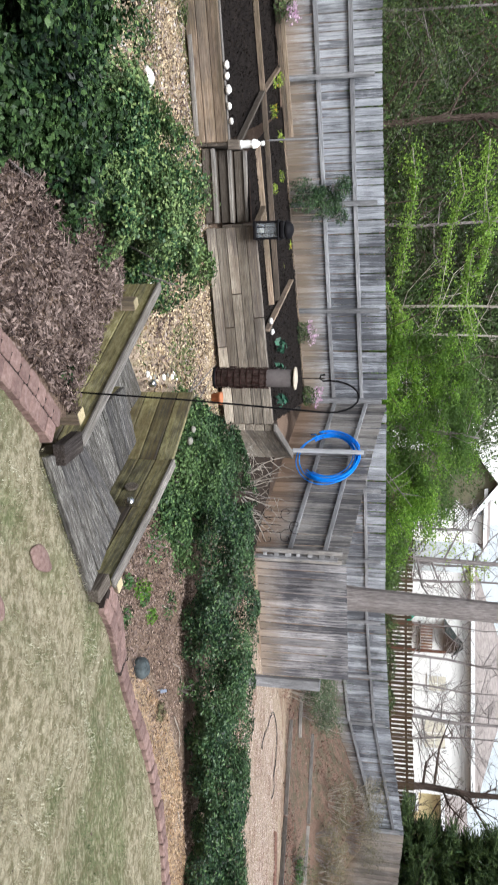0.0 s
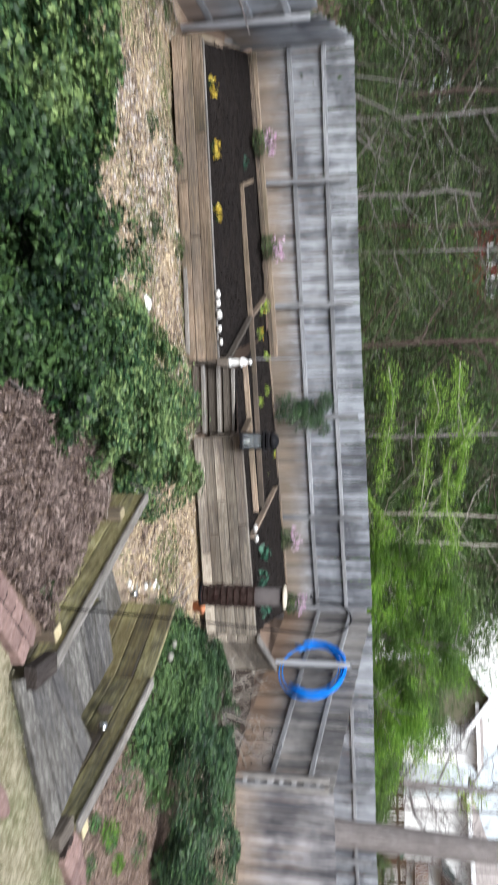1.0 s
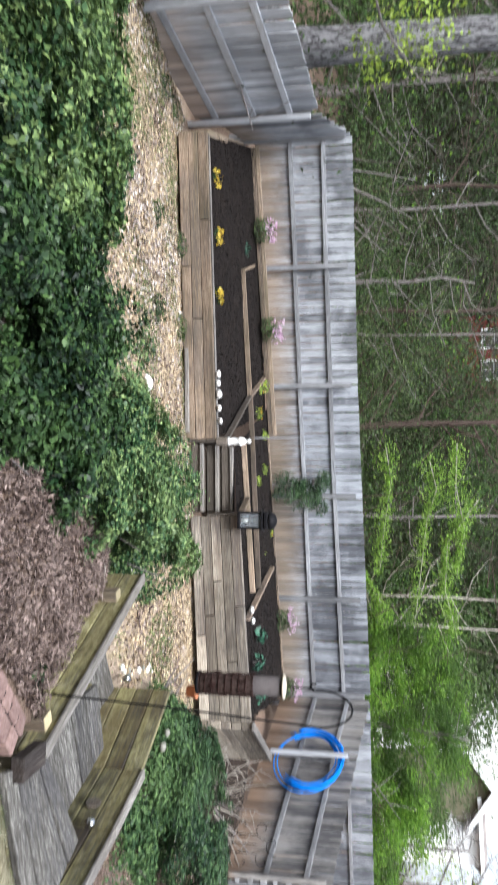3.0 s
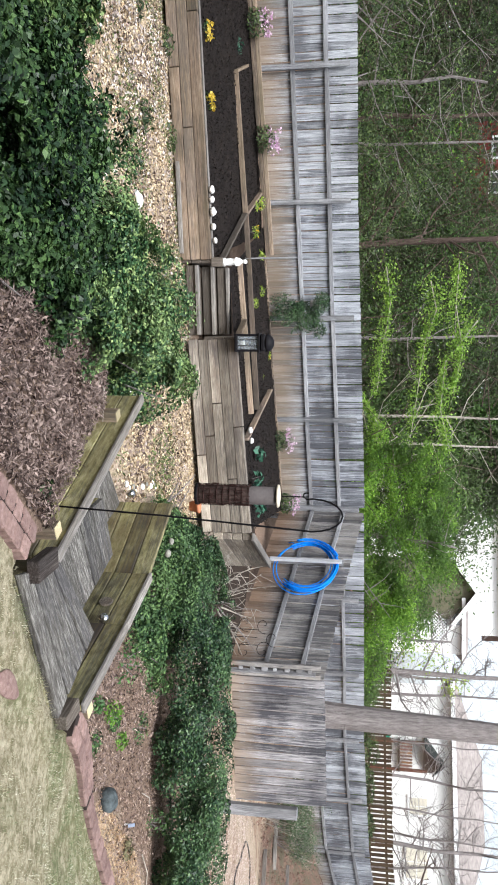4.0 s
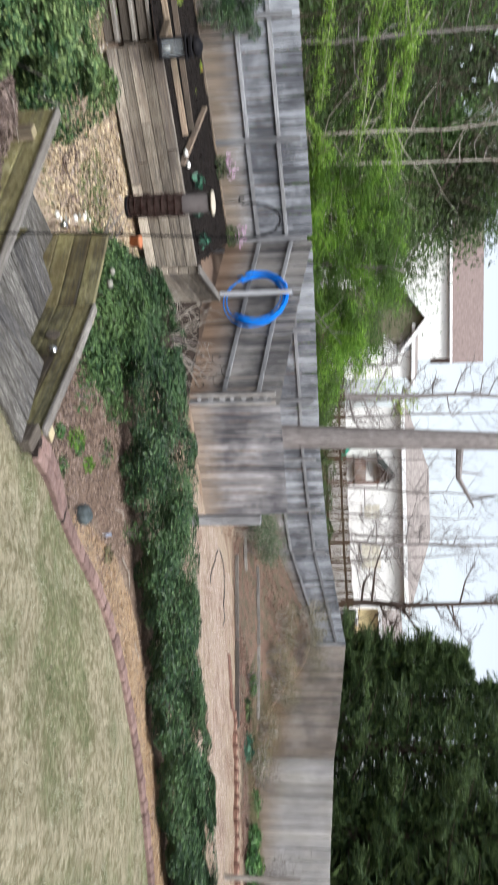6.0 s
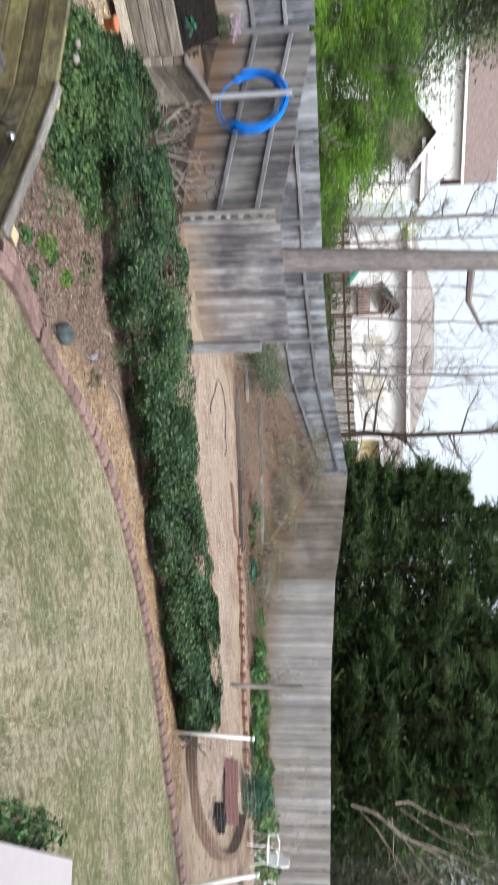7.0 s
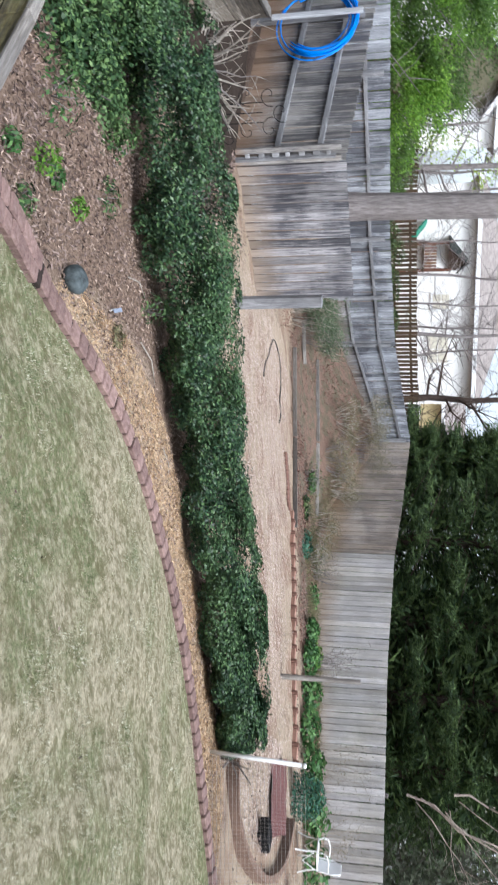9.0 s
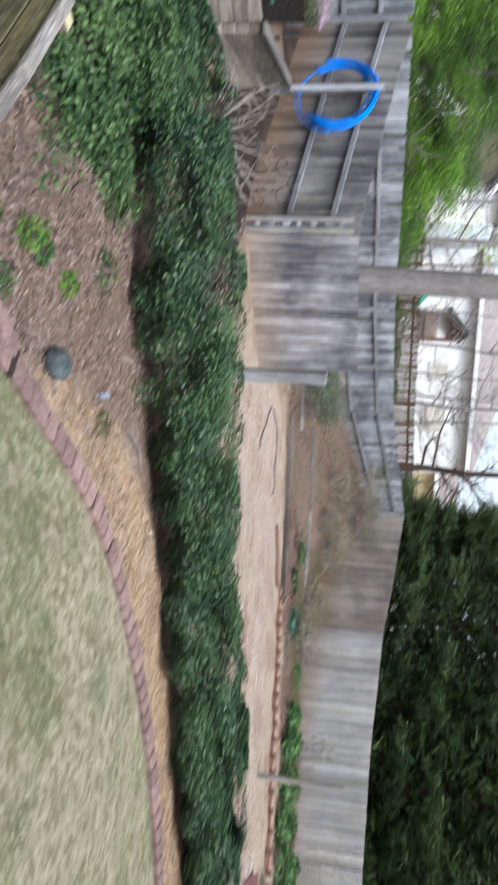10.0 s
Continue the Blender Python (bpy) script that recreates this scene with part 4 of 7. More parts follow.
def build_steps():
    root = thing("garden_steps", (0.3, 4.6, -0.5), "weathered timber garden steps with mossy side boards below the lawn", "steps")
    inv = root.matrix_world.inverted()

    def tread(l0, l1, r0, r1, top, n, thick=0.04):
        tr = part("tread", prism([l0, r0, r1, l1], top - 0.25, top - thick - 0.004), OLIVE, root, "", inv)
        for k in range(n):
            a, b = (k + 0.04) / n, (k + 0.96) / n
            quad = [lerp2(l0, l1, a), lerp2(r0, r1, a), lerp2(r0, r1, b), lerp2(l0, l1, b)]
            m = beam_pose((*quad[0], top), (*quad[1], top))
            bm = prism(quad, top - thick, top + 0.003 * (k % 2), 0.005)
            bmesh.ops.transform(bm, matrix=m.inverted(), verts=bm.verts)
            part("board", bm, DECK, tr, "", m)

    tread((0.11, 3.63), (0.05, 4.12), (0.95, 4.26), (0.5, 4.75), -0.01, 4)
    tread((0.06, 4.2), (-0.40, 5.36), (0.6, 4.78), (0.02, 5.66), -0.23, 5)
    tread((-0.42, 5.3), (-0.85, 5.85), (0.05, 5.6), (-0.42, 6.4), -0.45, 3)
    for tops, mat_side in (([(0.03, 4.12), (-1.2, 5.52)], -1), ([(0.93, 4.5), (0.52, 5.25), (0.18, 5.8), (-0.42, 6.4)], 1)):
        drop = 0.075 if mat_side < 0 else 0.0
        for p, q in zip(tops, tops[1:]):
            for k in range(4):
                zt = 0.03 - drop - 0.145 * k
                plank("side_board", (*p, zt - 0.07), (*q, zt - 0.07), 0.045, 0.14, OLIVE, root)
            if q[1] < 6.3:
                plank("cap", (*p, 0.042 - drop), (*q, 0.042 - drop), 0.075, 0.026, CAP, root)
    for x, y, zt in ((-0.13, 4.22, -0.085), (-1.0, 5.22, -0.115), (0.97, 4.68, 0.02), (0.26, 5.84, 0.0), (0.05, 6.15, -0.06)):
        post = part("post", box(0.09, 0.09, 0.6, 0.005), BEAM, root, "", inv @ pose(x, y, zt - 0.6, 0, 0, 35))
        part("cut_top", box(0.086, 0.086, 0.006, 0.002), NEWCUT, post, "pale freshly cut post top", pose(0, 0, 0.599))
    plank("kerb_block", (0.1, 3.72, 0.01), (0.02, 4.0, -0.01), 0.12, 0.07, TAR, root, "blackened timber block")
    plank("kerb_block", (0.98, 4.3, -0.01), (0.9, 4.48, -0.01), 0.09, 0.08, BEAM_DARK, root)
    part("round_cap", lathe([(0.052, 0), (0.055, 0.006), (0.05, 0.014), (0.012, 0.018)], 20), BEAM_GREY, root, "round pale wooden cap on the side board", inv @ along((0.37, 5.42, -0.18), (-0.2, 5.1, -0.16)))


build_steps()


# ---- beds ----
def soil_mat():
    m = Mat("dark_soil", 0.97)
    q = m.coord((1, 1, 1), False)
    n, big = m.noise(q, 45, 6, 0.75), m.noise(q, 3, 4, 0.6)
    col = m.ramp(n, (0.3, (0.005, 0.004, 0.004)), (0.55, (0.017, 0.013, 0.012)), (0.8, (0.045, 0.036, 0.032)))
    m.colour(m.mix(m.ramp(big, (0.45, (0, 0, 0)), (0.7, (0.4, 0.4, 0.4))), col, (0.03, 0.023, 0.019)))
    m.bump(n, 1.0, 0.03)
    return m.m


SOIL = soil_mat()
CLOD = leaf_mat("soil_clod", (0.005, 0.004, 0.0035), (0.012, 0.0095, 0.008), (0.03, 0.022, 0.018), 0.95, 0.0)
FL, FR, GL, GR, GE = (-8.76, 8.67), (-4.15, 9.97), (-3.06, 10.31), (-0.28, 10.8), (0.2, 12.7)


def soil_sheet(name, front, back, parent, nu=60, nv=24, mat=SOIL):
    """Soil between a front line and a back line, each of two points in space."""
    inv = parent.matrix_world.inverted()
    vs, fs = [], []
    for i in range(nu + 1):
        for j in range(nv + 1):
            u, v = i / nu, j / nv
            a = Vector(front[0]).lerp(Vector(front[1]), u)
            b = Vector(back[0]).lerp(Vector(back[1]), u)
            p = a.lerp(b, v)
            vs.append((p.x, p.y, p.z + 0.025 * noise.noise(p * 3.1) + 0.018 * noise.noise(p * 11)))
    for i in range(nu):
        for j in range(nv):
            k = i * (nv + 1) + j
            fs.append((k, k + nv + 1, k + nv + 2, k + 1))
    return part(name, mesh_of(name, vs, fs, mat, True), mat, parent, "dark crumbly soil", inv)


def build_beds():
    left = thing("raised_bed", (-6.4, 9.4, -1.1), "long raised planting bed of stacked brown timbers with dark soil", "raised bed")
    right = thing("raised_bed", (-1.7, 10.7, -0.6), "raised planting bed of four stacked timbers with dark soil", "raised bed")
    h = 0.152
    rng = random.Random(8)
    for k in range(3):
        cut = (0.45, 0.62, 0.3)[k]
        mid = lerp2(FL, FR, cut)
        zl, zr = -1.24 + h * (k + 0.5), -1.0 + h * (k + 0.5)
        zm = zl + (zr - zl) * cut
        plank("timber", (*FL, zl), (*lerp2(FL, FR, cut - 0.0015), zm), 0.1, h - 0.007, BEAM, left)
        plank("timber", (*lerp2(FL, FR, cut + 0.0015), zm), (*FR, zr), 0.104, h - 0.007, BEAM, left)
        plank("timber", (FL[0] - 0.04, FL[1] + 0.06, zl), (-10.0, 10.3, zl + 0.25), 0.1, h - 0.007, BEAM, left)
    plank("cap_board", (FL[0], FL[1] + 0.07, -0.775), (FR[0], FR[1] + 0.07, -0.535), 0.07, 0.022, CAP, left, "pale board along the top inner edge")
    h = 0.145
    for k in range(-1, 4):
        zl, zr = -0.76 + h * (k + 0.5), -0.5 + h * (k + 0.5)
        cuts = [0, (0.5, 0.33, 0.72, 0.45, 0.6)[k], 1]
        for c0, c1 in zip(cuts, cuts[1:]):
            plank("timber", (*lerp2(GL, GR, c0 + 0.002), zl + (zr - zl) * c0), (*lerp2(GL, GR, c1 - 0.002), zl + (zr - zl) * c1), 0.1 + 0.004 * (k % 2), h - 0.007, BEAM_GREY, right)
        plank("timber", (GR[0] + 0.05, GR[1] + 0.04, zr), (*GE, zr + 0.02), 0.1, h - 0.007, BEAM_GREY, right)
    plank("cap_timber", (GR[0] + 0.05, GR[1], 0.1), (*GE, 0.13), 0.12, 0.04, CAP, right)
    soil_sheet("soil", ((*FL, -0.84), (*FR, -0.6)), ((-10.35, 10.75, -0.42), (-6.2, 13.7, -0.4)), left)
    soil_sheet("soil", ((-4.3, 10.75, -0.42), (GR[0], GR[1], 0.0)), ((-6.3, 13.6, -0.36), (-1.0, 17.25, -0.2)), right)
    # low timbers that part the beds
    for p, q, b in (((-7.75, 10.9, -0.52), (-5.75, 11.85, -0.42), left), ((-5.75, 11.9, -0.42), (-6.95, 13.35, -0.36), left), ((-7.75, 10.9, -0.52), (-8.3, 11.55, -0.46), left), ((-5.72, 11.8, -0.4), (-2.4, 12.28, -0.14), right),
                    ((-1.7, 11.02, -0.1), (-3.1, 13.9, -0.14), right), ((-4.6, 11.2, -0.36), (-2.2, 11.6, -0.13), right), ((-4.2, 10.3, -0.5), (-5.68, 11.76, -0.41), left), ((-3.1, 10.4, -0.2), (-3.6, 11.1, -0.22), right)):
        plank("divider", p, q, 0.045, 0.09, BEAM_DARK if p[:2] == (-4.2, 10.3) else BEAM, b)
    for b, quad, n, seed in ((left, ((*FL, -0.82), (*FR, -0.58), (-10.35, 10.75, -0.4), (-6.2, 13.7, -0.38)), 9000, 61), (right, ((-4.3, 10.75, -0.4), (*GR, 0.02), (-6.3, 13.6, -0.34), (-1.0, 17.25, -0.18)), 9500, 62)):
        g = np.random.default_rng(seed)
        u, v = g.random((n, 1)), g.uniform(0.01, 0.98, (n, 1))
        q0, q1, q2, q3 = (np.array(c) for c in quad)
        c = (q0 * (1 - u) + q1 * u) * (1 - v) + (q2 * (1 - u) + q3 * u) * v
        clods = part("crumble", leaves("crumble", c, np.tile([0, -0.2, 1.0], (n, 1)), 0.028, CLOD, 0.7, 1.4, 0.5, g), CLOD, b, "", b.matrix_world.inverted())
        tagged(clods, kind="stuff")
    # boards along the foot of the fence
    for p, q in (((-10.3, 10.72), (-5.85, 13.9)), ((-5.85, 13.9), (-1.1, 17.3))):
        for k in range(2):
            plank("foot_board", (p[0] + 0.08, p[1] - 0.14, -0.44 + 0.085 * k), (q[0] + 0.08, q[1] - 0.14, -0.28 + 0.085 * k), 0.05, 0.078, BEAM, left, "tan board at the foot of the fence")
    # bare dark soil in the corner beside the bed
    soil_sheet("soil", ((-0.1, 11.0, gz(-0.1, 11.0) + 0.03), (2.0, 11.2, gz(2.0, 11.2) + 0.03)), ((-0.75, 16.7, gz(-0.75, 16.7) + 0.04), (1.95, 13.1, gz(1.95, 13.1) + 0.04)), right, 30, 30, plain("brown_soil", (0.032, 0.023, 0.018), 0.95, vary=0.5, scale=25, bump=0.8))
    # steps between the two beds
    st = thing("bed_steps", (-3.6, 10.2, -0.95), "short flight of dark timber steps between two raised beds", "steps")
    ux, uy = (GL[0] - FR[0]), (GL[1] - FR[1])
    ln = math.hypot(ux, uy)
    nx, ny = -uy / ln, ux / ln
    for k in range(3):
        o = 0.1 + 0.3 * k
        z = -0.95 + 0.17 * k
        a = (FR[0] + nx * o + ux * 0.06, FR[1] + ny * o + uy * 0.06)
        b = (FR[0] + nx * o + ux * 0.94, FR[1] + ny * o + uy * 0.94)
        plank("riser", (*a, z + 0.08), (*b, z + 0.1), 0.06, 0.15, BEAM_DARK, st)
        plank("tread", (a[0] + nx * 0.15, a[1] + ny * 0.15, z + 0.14), (b[0] + nx * 0.15, b[1] + ny * 0.15, z + 0.16), 0.26, 0.03, BEAM_DARK, st)
        plank("nosing", (a[0] - nx * 0.01, a[1] - ny * 0.01, z + 0.165), (b[0] - nx * 0.01, b[1] - ny * 0.01, z + 0.185), 0.1, 0.05, CAP, st, "pale worn front timber of the tread")
    for c, z in ((FR, -0.62), (GL, -0.3)):
        for k in range(3):
            plank("side_timber", (c[0], c[1], z - 0.3 + 0.15 * k), (c[0] + nx * 0.9, c[1] + ny * 0.9, z - 0.25 + 0.15 * k), 0.09, 0.143, BEAM_DARK, st)


build_beds()


# ---- brick edging ----
def brick_mat():
    m = Mat("brick", 0.9)
    n = m.noise(m.coord((1, 1, 1), False), 30, 6, 0.7)
    col = m.ramp(n, (0.3, (0.15, 0.097, 0.088)), (0.55, (0.25, 0.172, 0.155)), (0.8, (0.36, 0.272, 0.25)))
    tint = m.ramp(m.random(), (0, (0.75, 0.72, 0.72)), (1, (1.15, 1.12, 1.1)))
    m.colour(m.mix(1.0, col, tint, "MULTIPLY"))
    m.bump(n, 0.6, 0.006)
    return m.m


BRICK = brick_mat()
JOINT = plain("joint_sand", (0.035, 0.026, 0.023), 0.95, vary=0.3, scale=20)


def walk_line(pts, step):
    """Points along a polyline at even steps, with headings in degrees taken over half a step either way."""
    run = [0.0]
    for (ax, ay), (bx, by) in zip(pts, pts[1:]):
        run.append(run[-1] + math.hypot(bx - ax, by - ay))

    def at(s):
        return float(np.interp(s, run, [p[0] for p in pts])), float(np.interp(s, run, [p[1] for p in pts]))

    out = []
    for k in range(int(run[-1] / step)):
        s = (k + 0.5) * step
        (x0, y0), (x1, y1) = at(s - step), at(s + step)
        out.append((*at(s), math.degrees(math.atan2(y1 - y0, x1 - x0))))
    return out


def smooth_line(pts, times=2):
    for _ in range(times):
        q = [pts[0]]
        for a, b in zip(pts, pts[1:]):
            q += [lerp2(a, b, 0.25), lerp2(a, b, 0.75)]
        pts = q + [pts[-1]]
    return pts


def bent_board(pts, thick, high):
    """A low board bent along a line on the ground."""
    bm = bmesh.new()
    rings = []
    for (x, y), (x0, y0), (x1, y1) in zip(pts, [pts[0]] + pts[:-1], pts[1:] + [pts[-1]]):
        ln = math.hypot(x1 - x0, y1 - y0)
        nx, ny = -(y1 - y0) / ln * thick / 2, (x1 - x0) / ln * thick / 2
        z = slope(x, y) - 0.03
        rings.append([bm.verts.new(v) for v in ((x - nx, y - ny, z), (x + nx, y + ny, z), (x + nx * 0.8, y + ny * 0.8, z + high), (x - nx * 0.8, y - ny * 0.8, z + high))])
    for a, b in zip(rings, rings[1:]):
        for k in range(4):
            bm.faces.new((a[k], a[(k + 1) % 4], b[(k + 1) % 4], b[k]))
    bm.faces.new(rings[0])
    bm.faces.new(rings[-1][::-1])
    return bm


def build_edging():
    rng = random.Random(5)
    near, far = LAWN[0:3], LAWN[2:12]
    left = LAWN[-4:-1] + [(-0.05, 3.66)]
    for label, pts, rows, wide, sink in (("two staggered rows of red brick edging by the timber steps", near, 2, 0.1, 0.05), ("curved row of narrow red brick edging between lawn and hedge bed", far, 1, 0.14, 0.062), ("rounded double row of red brick edging beside the leaf litter", left, 2, 0.108, 0.05)):
        me = from_bm("brick", box(0.098, wide, 0.1, 0.009), BRICK)
        root = thing("brick_edging", (*pts[0], gz(*pts[0])), label, "brick edging")
        inv = root.matrix_world.inverted()
        part("joint_sand", bent_board(smooth_line(pts, 3), wide * rows * 0.86, 0.118 - sink), JOINT, root, "dark sand in the joints", inv)
        for row in range(rows):
            side = (row - (rows - 1) / 2) * (wide + 0.003)
            for k, (x, y, a) in enumerate(walk_line(smooth_line(pts, 3), 0.107)):
                # each brick lies with the slope of the ground, the two rows leaning apart
                c, s = math.cos(radians(a)), math.sin(radians(a))
                x, y = x - s * side + c * 0.05 * row, y + c * side + s * 0.05 * row
                gx, gy = float(slope(x + 0.1, y) - slope(x - 0.1, y)) / 0.2, float(slope(x, y + 0.1) - slope(x, y - 0.1)) / 0.2
                u = Vector((c, s, gx * c + gy * s)).normalized()
                v = Vector((-s, c, gy * c - gx * s)).normalized()
                m = Matrix((u, v, u.cross(v))).transposed().to_4x4()
                m.translation = (x, y, float(slope(x, y)) - sink + rng.uniform(-0.004, 0.004))
                part("brick", me, BRICK, root, "", inv @ m @ pose(0, 0, 0, rng.uniform(-1.5, 1.5) - (2 if rows == 2 else 0) * (row - 0.5) * 2, rng.uniform(-0.8, 0.8), rng.uniform(-1.5, 1.5)))


build_edging()


# ---- houses and far things ----
HOUSE_WHITE = plain("white_siding", (0.86, 0.85, 0.83), 0.7, vary=0.05)
HOUSE_TAN = plain("olive_siding", (0.14, 0.13, 0.085), 0.8, vary=0.08)
HOUSE_YELLOW = plain("yellow_siding", (0.62, 0.52, 0.3), 0.8, vary=0.08)
ROOF = plain("shingle_roof", (0.27, 0.235, 0.22), 0.95, vary=0.3, scale=3)
ROOF_RED = plain("red_brown_roof", (0.19, 0.145, 0.135), 0.95, vary=0.25, scale=3)
GLASS_DARK = plain("window_glass", (0.22, 0.24, 0.26), 0.08, vary=0.1)
GLASS_PALE = plain("curtained_glass", (0.62, 0.58, 0.48), 0.1, vary=0.1)
CEDAR = wood("cedar_brown", (0.03, 0.017, 0.01), (0.06, 0.036, 0.022), (0.1, 0.064, 0.042), stain=(0.1, 0.09, 0.06), stain_amount=0.4)
CEDAR_ORANGE = wood("orange_cedar", (0.12, 0.055, 0.025), (0.24, 0.12, 0.055), (0.36, 0.2, 0.1))
CEDAR_RED = wood("red_cedar", (0.07, 0.028, 0.02), (0.15, 0.06, 0.04), (0.24, 0.11, 0.075))
CEDAR_DARK = wood("dark_stained_board", (0.02, 0.012, 0.01), (0.04, 0.025, 0.02), (0.075, 0.05, 0.04))
WHITE_PAINT = plain("white_paint", (0.8, 0.8, 0.8), 0.5, vary=0.05)


def house(label, at, turn, w, d, wall_h, rise, hip, wall_mat, roof_mat, windows=(), trim=False, glass=None):
    """A house with clapboards, a hipped or gabled roof (hip: how far the ridge is drawn in) and windows (share of width, sill, width, height)."""
    root = thing("house", at, label, "house", turn=turn)
    bm = box(w, d, wall_h, 0.0)
    if hip < 1:
        for s in (-1, 1):
            v = [bm.verts.new((s * (w / 2 - 0.02), y, z)) for y, z in ((-d / 2, wall_h), (d / 2, wall_h), (0, wall_h + rise))]
            bm.faces.new(v)
    part("wall", bm, wall_mat, root)
    for k in range(int(wall_h / 0.22)):
        part("clapboard", box(w + 0.05, 0.03, 0.2, 0.0), wall_mat, root, "", pose(0, -d / 2 - 0.012, 0.02 + 0.22 * k, 4, 0, 0))
    bm = bmesh.new()
    e = 0.45
    low = [(-w / 2 - e, -d / 2 - e), (w / 2 + e, -d / 2 - e), (w / 2 + e, d / 2 + e), (-w / 2 - e, d / 2 + e)]
    for dz in (0.0, 0.16):
        v = [bm.verts.new((x, y, wall_h - 0.1 + dz)) for x, y in low] + [bm.verts.new((-w / 2 - e + hip, 0, wall_h + rise + dz)), bm.verts.new((w / 2 + e - hip, 0, wall_h + rise + dz))]
        for f in ((0, 1, 5, 4), (2, 3, 4, 5)) if hip == 0 else ((0, 1, 5, 4), (1, 2, 5), (2, 3, 4, 5), (3, 0, 4)):
            bm.faces.new([v[k] for k in f])
    part("roof", bm, roof_mat, root)
    plank("fascia", root.matrix_world @ Vector((-w / 2 - e, -d / 2 - e - 0.02, wall_h - 0.05)), root.matrix_world @ Vector((w / 2 + e, -d / 2 - e - 0.02, wall_h - 0.05)), 0.05, 0.22, WHITE_PAINT, root)
    if trim:
        for s in (-1, 1):
            m = root.matrix_world
            plank("rake_board", m @ Vector((w / 2 + e + 0.03, s * (d / 2 + e), wall_h - 0.05)), m @ Vector((w / 2 + e + 0.03, 0, wall_h + rise + 0.12)), 0.05, 0.25, WHITE_PAINT, root)
    for f, z, ww, wh in windows:
        win = part("window", box(ww + 0.2, 0.1, wh + 0.2, 0.01), WHITE_PAINT, root, "", pose(-w / 2 + f * w, -d / 2 - 0.05, z))
        for s in (-1, 1):
            for r in (0, 1):
                part("pane", box(ww / 2 - 0.04, 0.03, wh / 2 - 0.04, 0.0), glass or GLASS_DARK, win, "", pose(s * ww / 4, -0.06, 0.12 + r * wh / 2))
    return root


def lattice_panel():
    """Crossed laths before the foot of the enclosed porch."""
    root = thing("lattice_panel", (4.3, 48.1, 5.95), "white crossed-lath lattice panel below a porch window", "lattice")
    # a sheet whose dark colour stands in for the shade behind the laths
    part("backing", box(1.5, 0.03, 0.95, 0.0), plain("shade_backing", (0.16, 0.16, 0.15), 0.9), root, "dark sheet coloured as the shaded space behind the laths")
    part("stand", box(1.5, 0.2, 4.1, 0.0), HOUSE_WHITE, root, "", pose(0, 0.12, -4.1))
    for s in (-1, 1):
        for k in range(8):
            part("lath", box(0.06, 0.02, 1.2, 0.0), WHITE_PAINT, root, "", pose(-0.7 + 0.2 * k, -0.04 - 0.02 * s, 0.47, 0, 45 * s, 0) @ pose(0, 0, -0.6))


house("white house with a grey-brown hip roof and blank siding", (13.6, 45.6, 1.6), -14, 11.5, 9, 5.0, 1.9, 4.0, HOUSE_WHITE, ROOF, ((0.52, 2.6, 0.8, 0.9), (0.74, 2.4, 1.5, 1.1)), False, GLASS_PALE)
house("dark olive gabled house with white trim half hidden by trees", (2.0, 51.0, 2.0), -88, 6, 3.4, 5.1, 1.45, 0.0, HOUSE_TAN, ROOF, (), True)
house("white enclosed porch with a small window", (4.4, 49.6, 2.0), 0, 3.0, 2.6, 5.9, 0.3, 0.8, HOUSE_WHITE, ROOF, ((0.3, 4.95, 0.75, 0.65),))
lattice_panel()
house("large house with a red-brown roof behind the trees", (0.2, 69, 2.0), -6, 13, 10, 10.9, 3.6, 0.0, HOUSE_WHITE, ROOF_RED)
house("yellow house corner behind the conifers", (23.2, 46.5, 1.6), -28, 6, 6, 3.9, 1.5, 1.5, HOUSE_YELLOW, ROOF, ((0.3, 1.2, 0.9, 1.1),))
house("red brick house with white window trim beyond the woods", (-23.2, 43.5, 3.2), 28, 5.2, 5, 7.6, 2.0, 1.4, plain("red_siding", (0.17, 0.04, 0.036), 0.8), ROOF, ((0.26, 5.2, 1.05, 1.35), (0.62, 5.2, 1.05, 1.35)), False, plain("dark_glass", (0.05, 0.055, 0.06), 0.3))


def build_far_fence():
    root = thing("picket_fence", (6, 31, 1.4), "brown wooden picket fence in the neighbouring yard", "fence")
    inv = root.matrix_world.inverted()
    me = from_bm("slat", box(0.115, 0.02, 1.15, 0.0), CEDAR)
    runs = (((2.0, 32.2, 1.8), (6.5, 30.6, 1.8)), ((6.5, 30.6, 1.8), (10.8, 29.4, 1.9)), ((10.8, 29.4, 1.9), (15.2, 27.4, 2.1)))
    for p, q in runs:
        n = int((Vector(q) - Vector(p)).length / 0.155)
        a = math.degrees(math.atan2(q[1] - p[1], q[0] - p[0]))
        for k in range(n):
            c = Vector(p).lerp(Vector(q), (k + 0.5) / n)
            part("slat", me, CEDAR, root, "", inv @ pose(c.x, c.y, c.z - 0.05 + 0.02 * math.sin(k * 5.3), 0, 0.8 * math.sin(k * 2.1), a))
        for h in (0.25, 0.85):
            plank("rail", (p[0], p[1] + 0.04, p[2] + h), (q[0], q[1] + 0.04, q[2] + h), 0.04, 0.09, CEDAR, root)


build_far_fence()


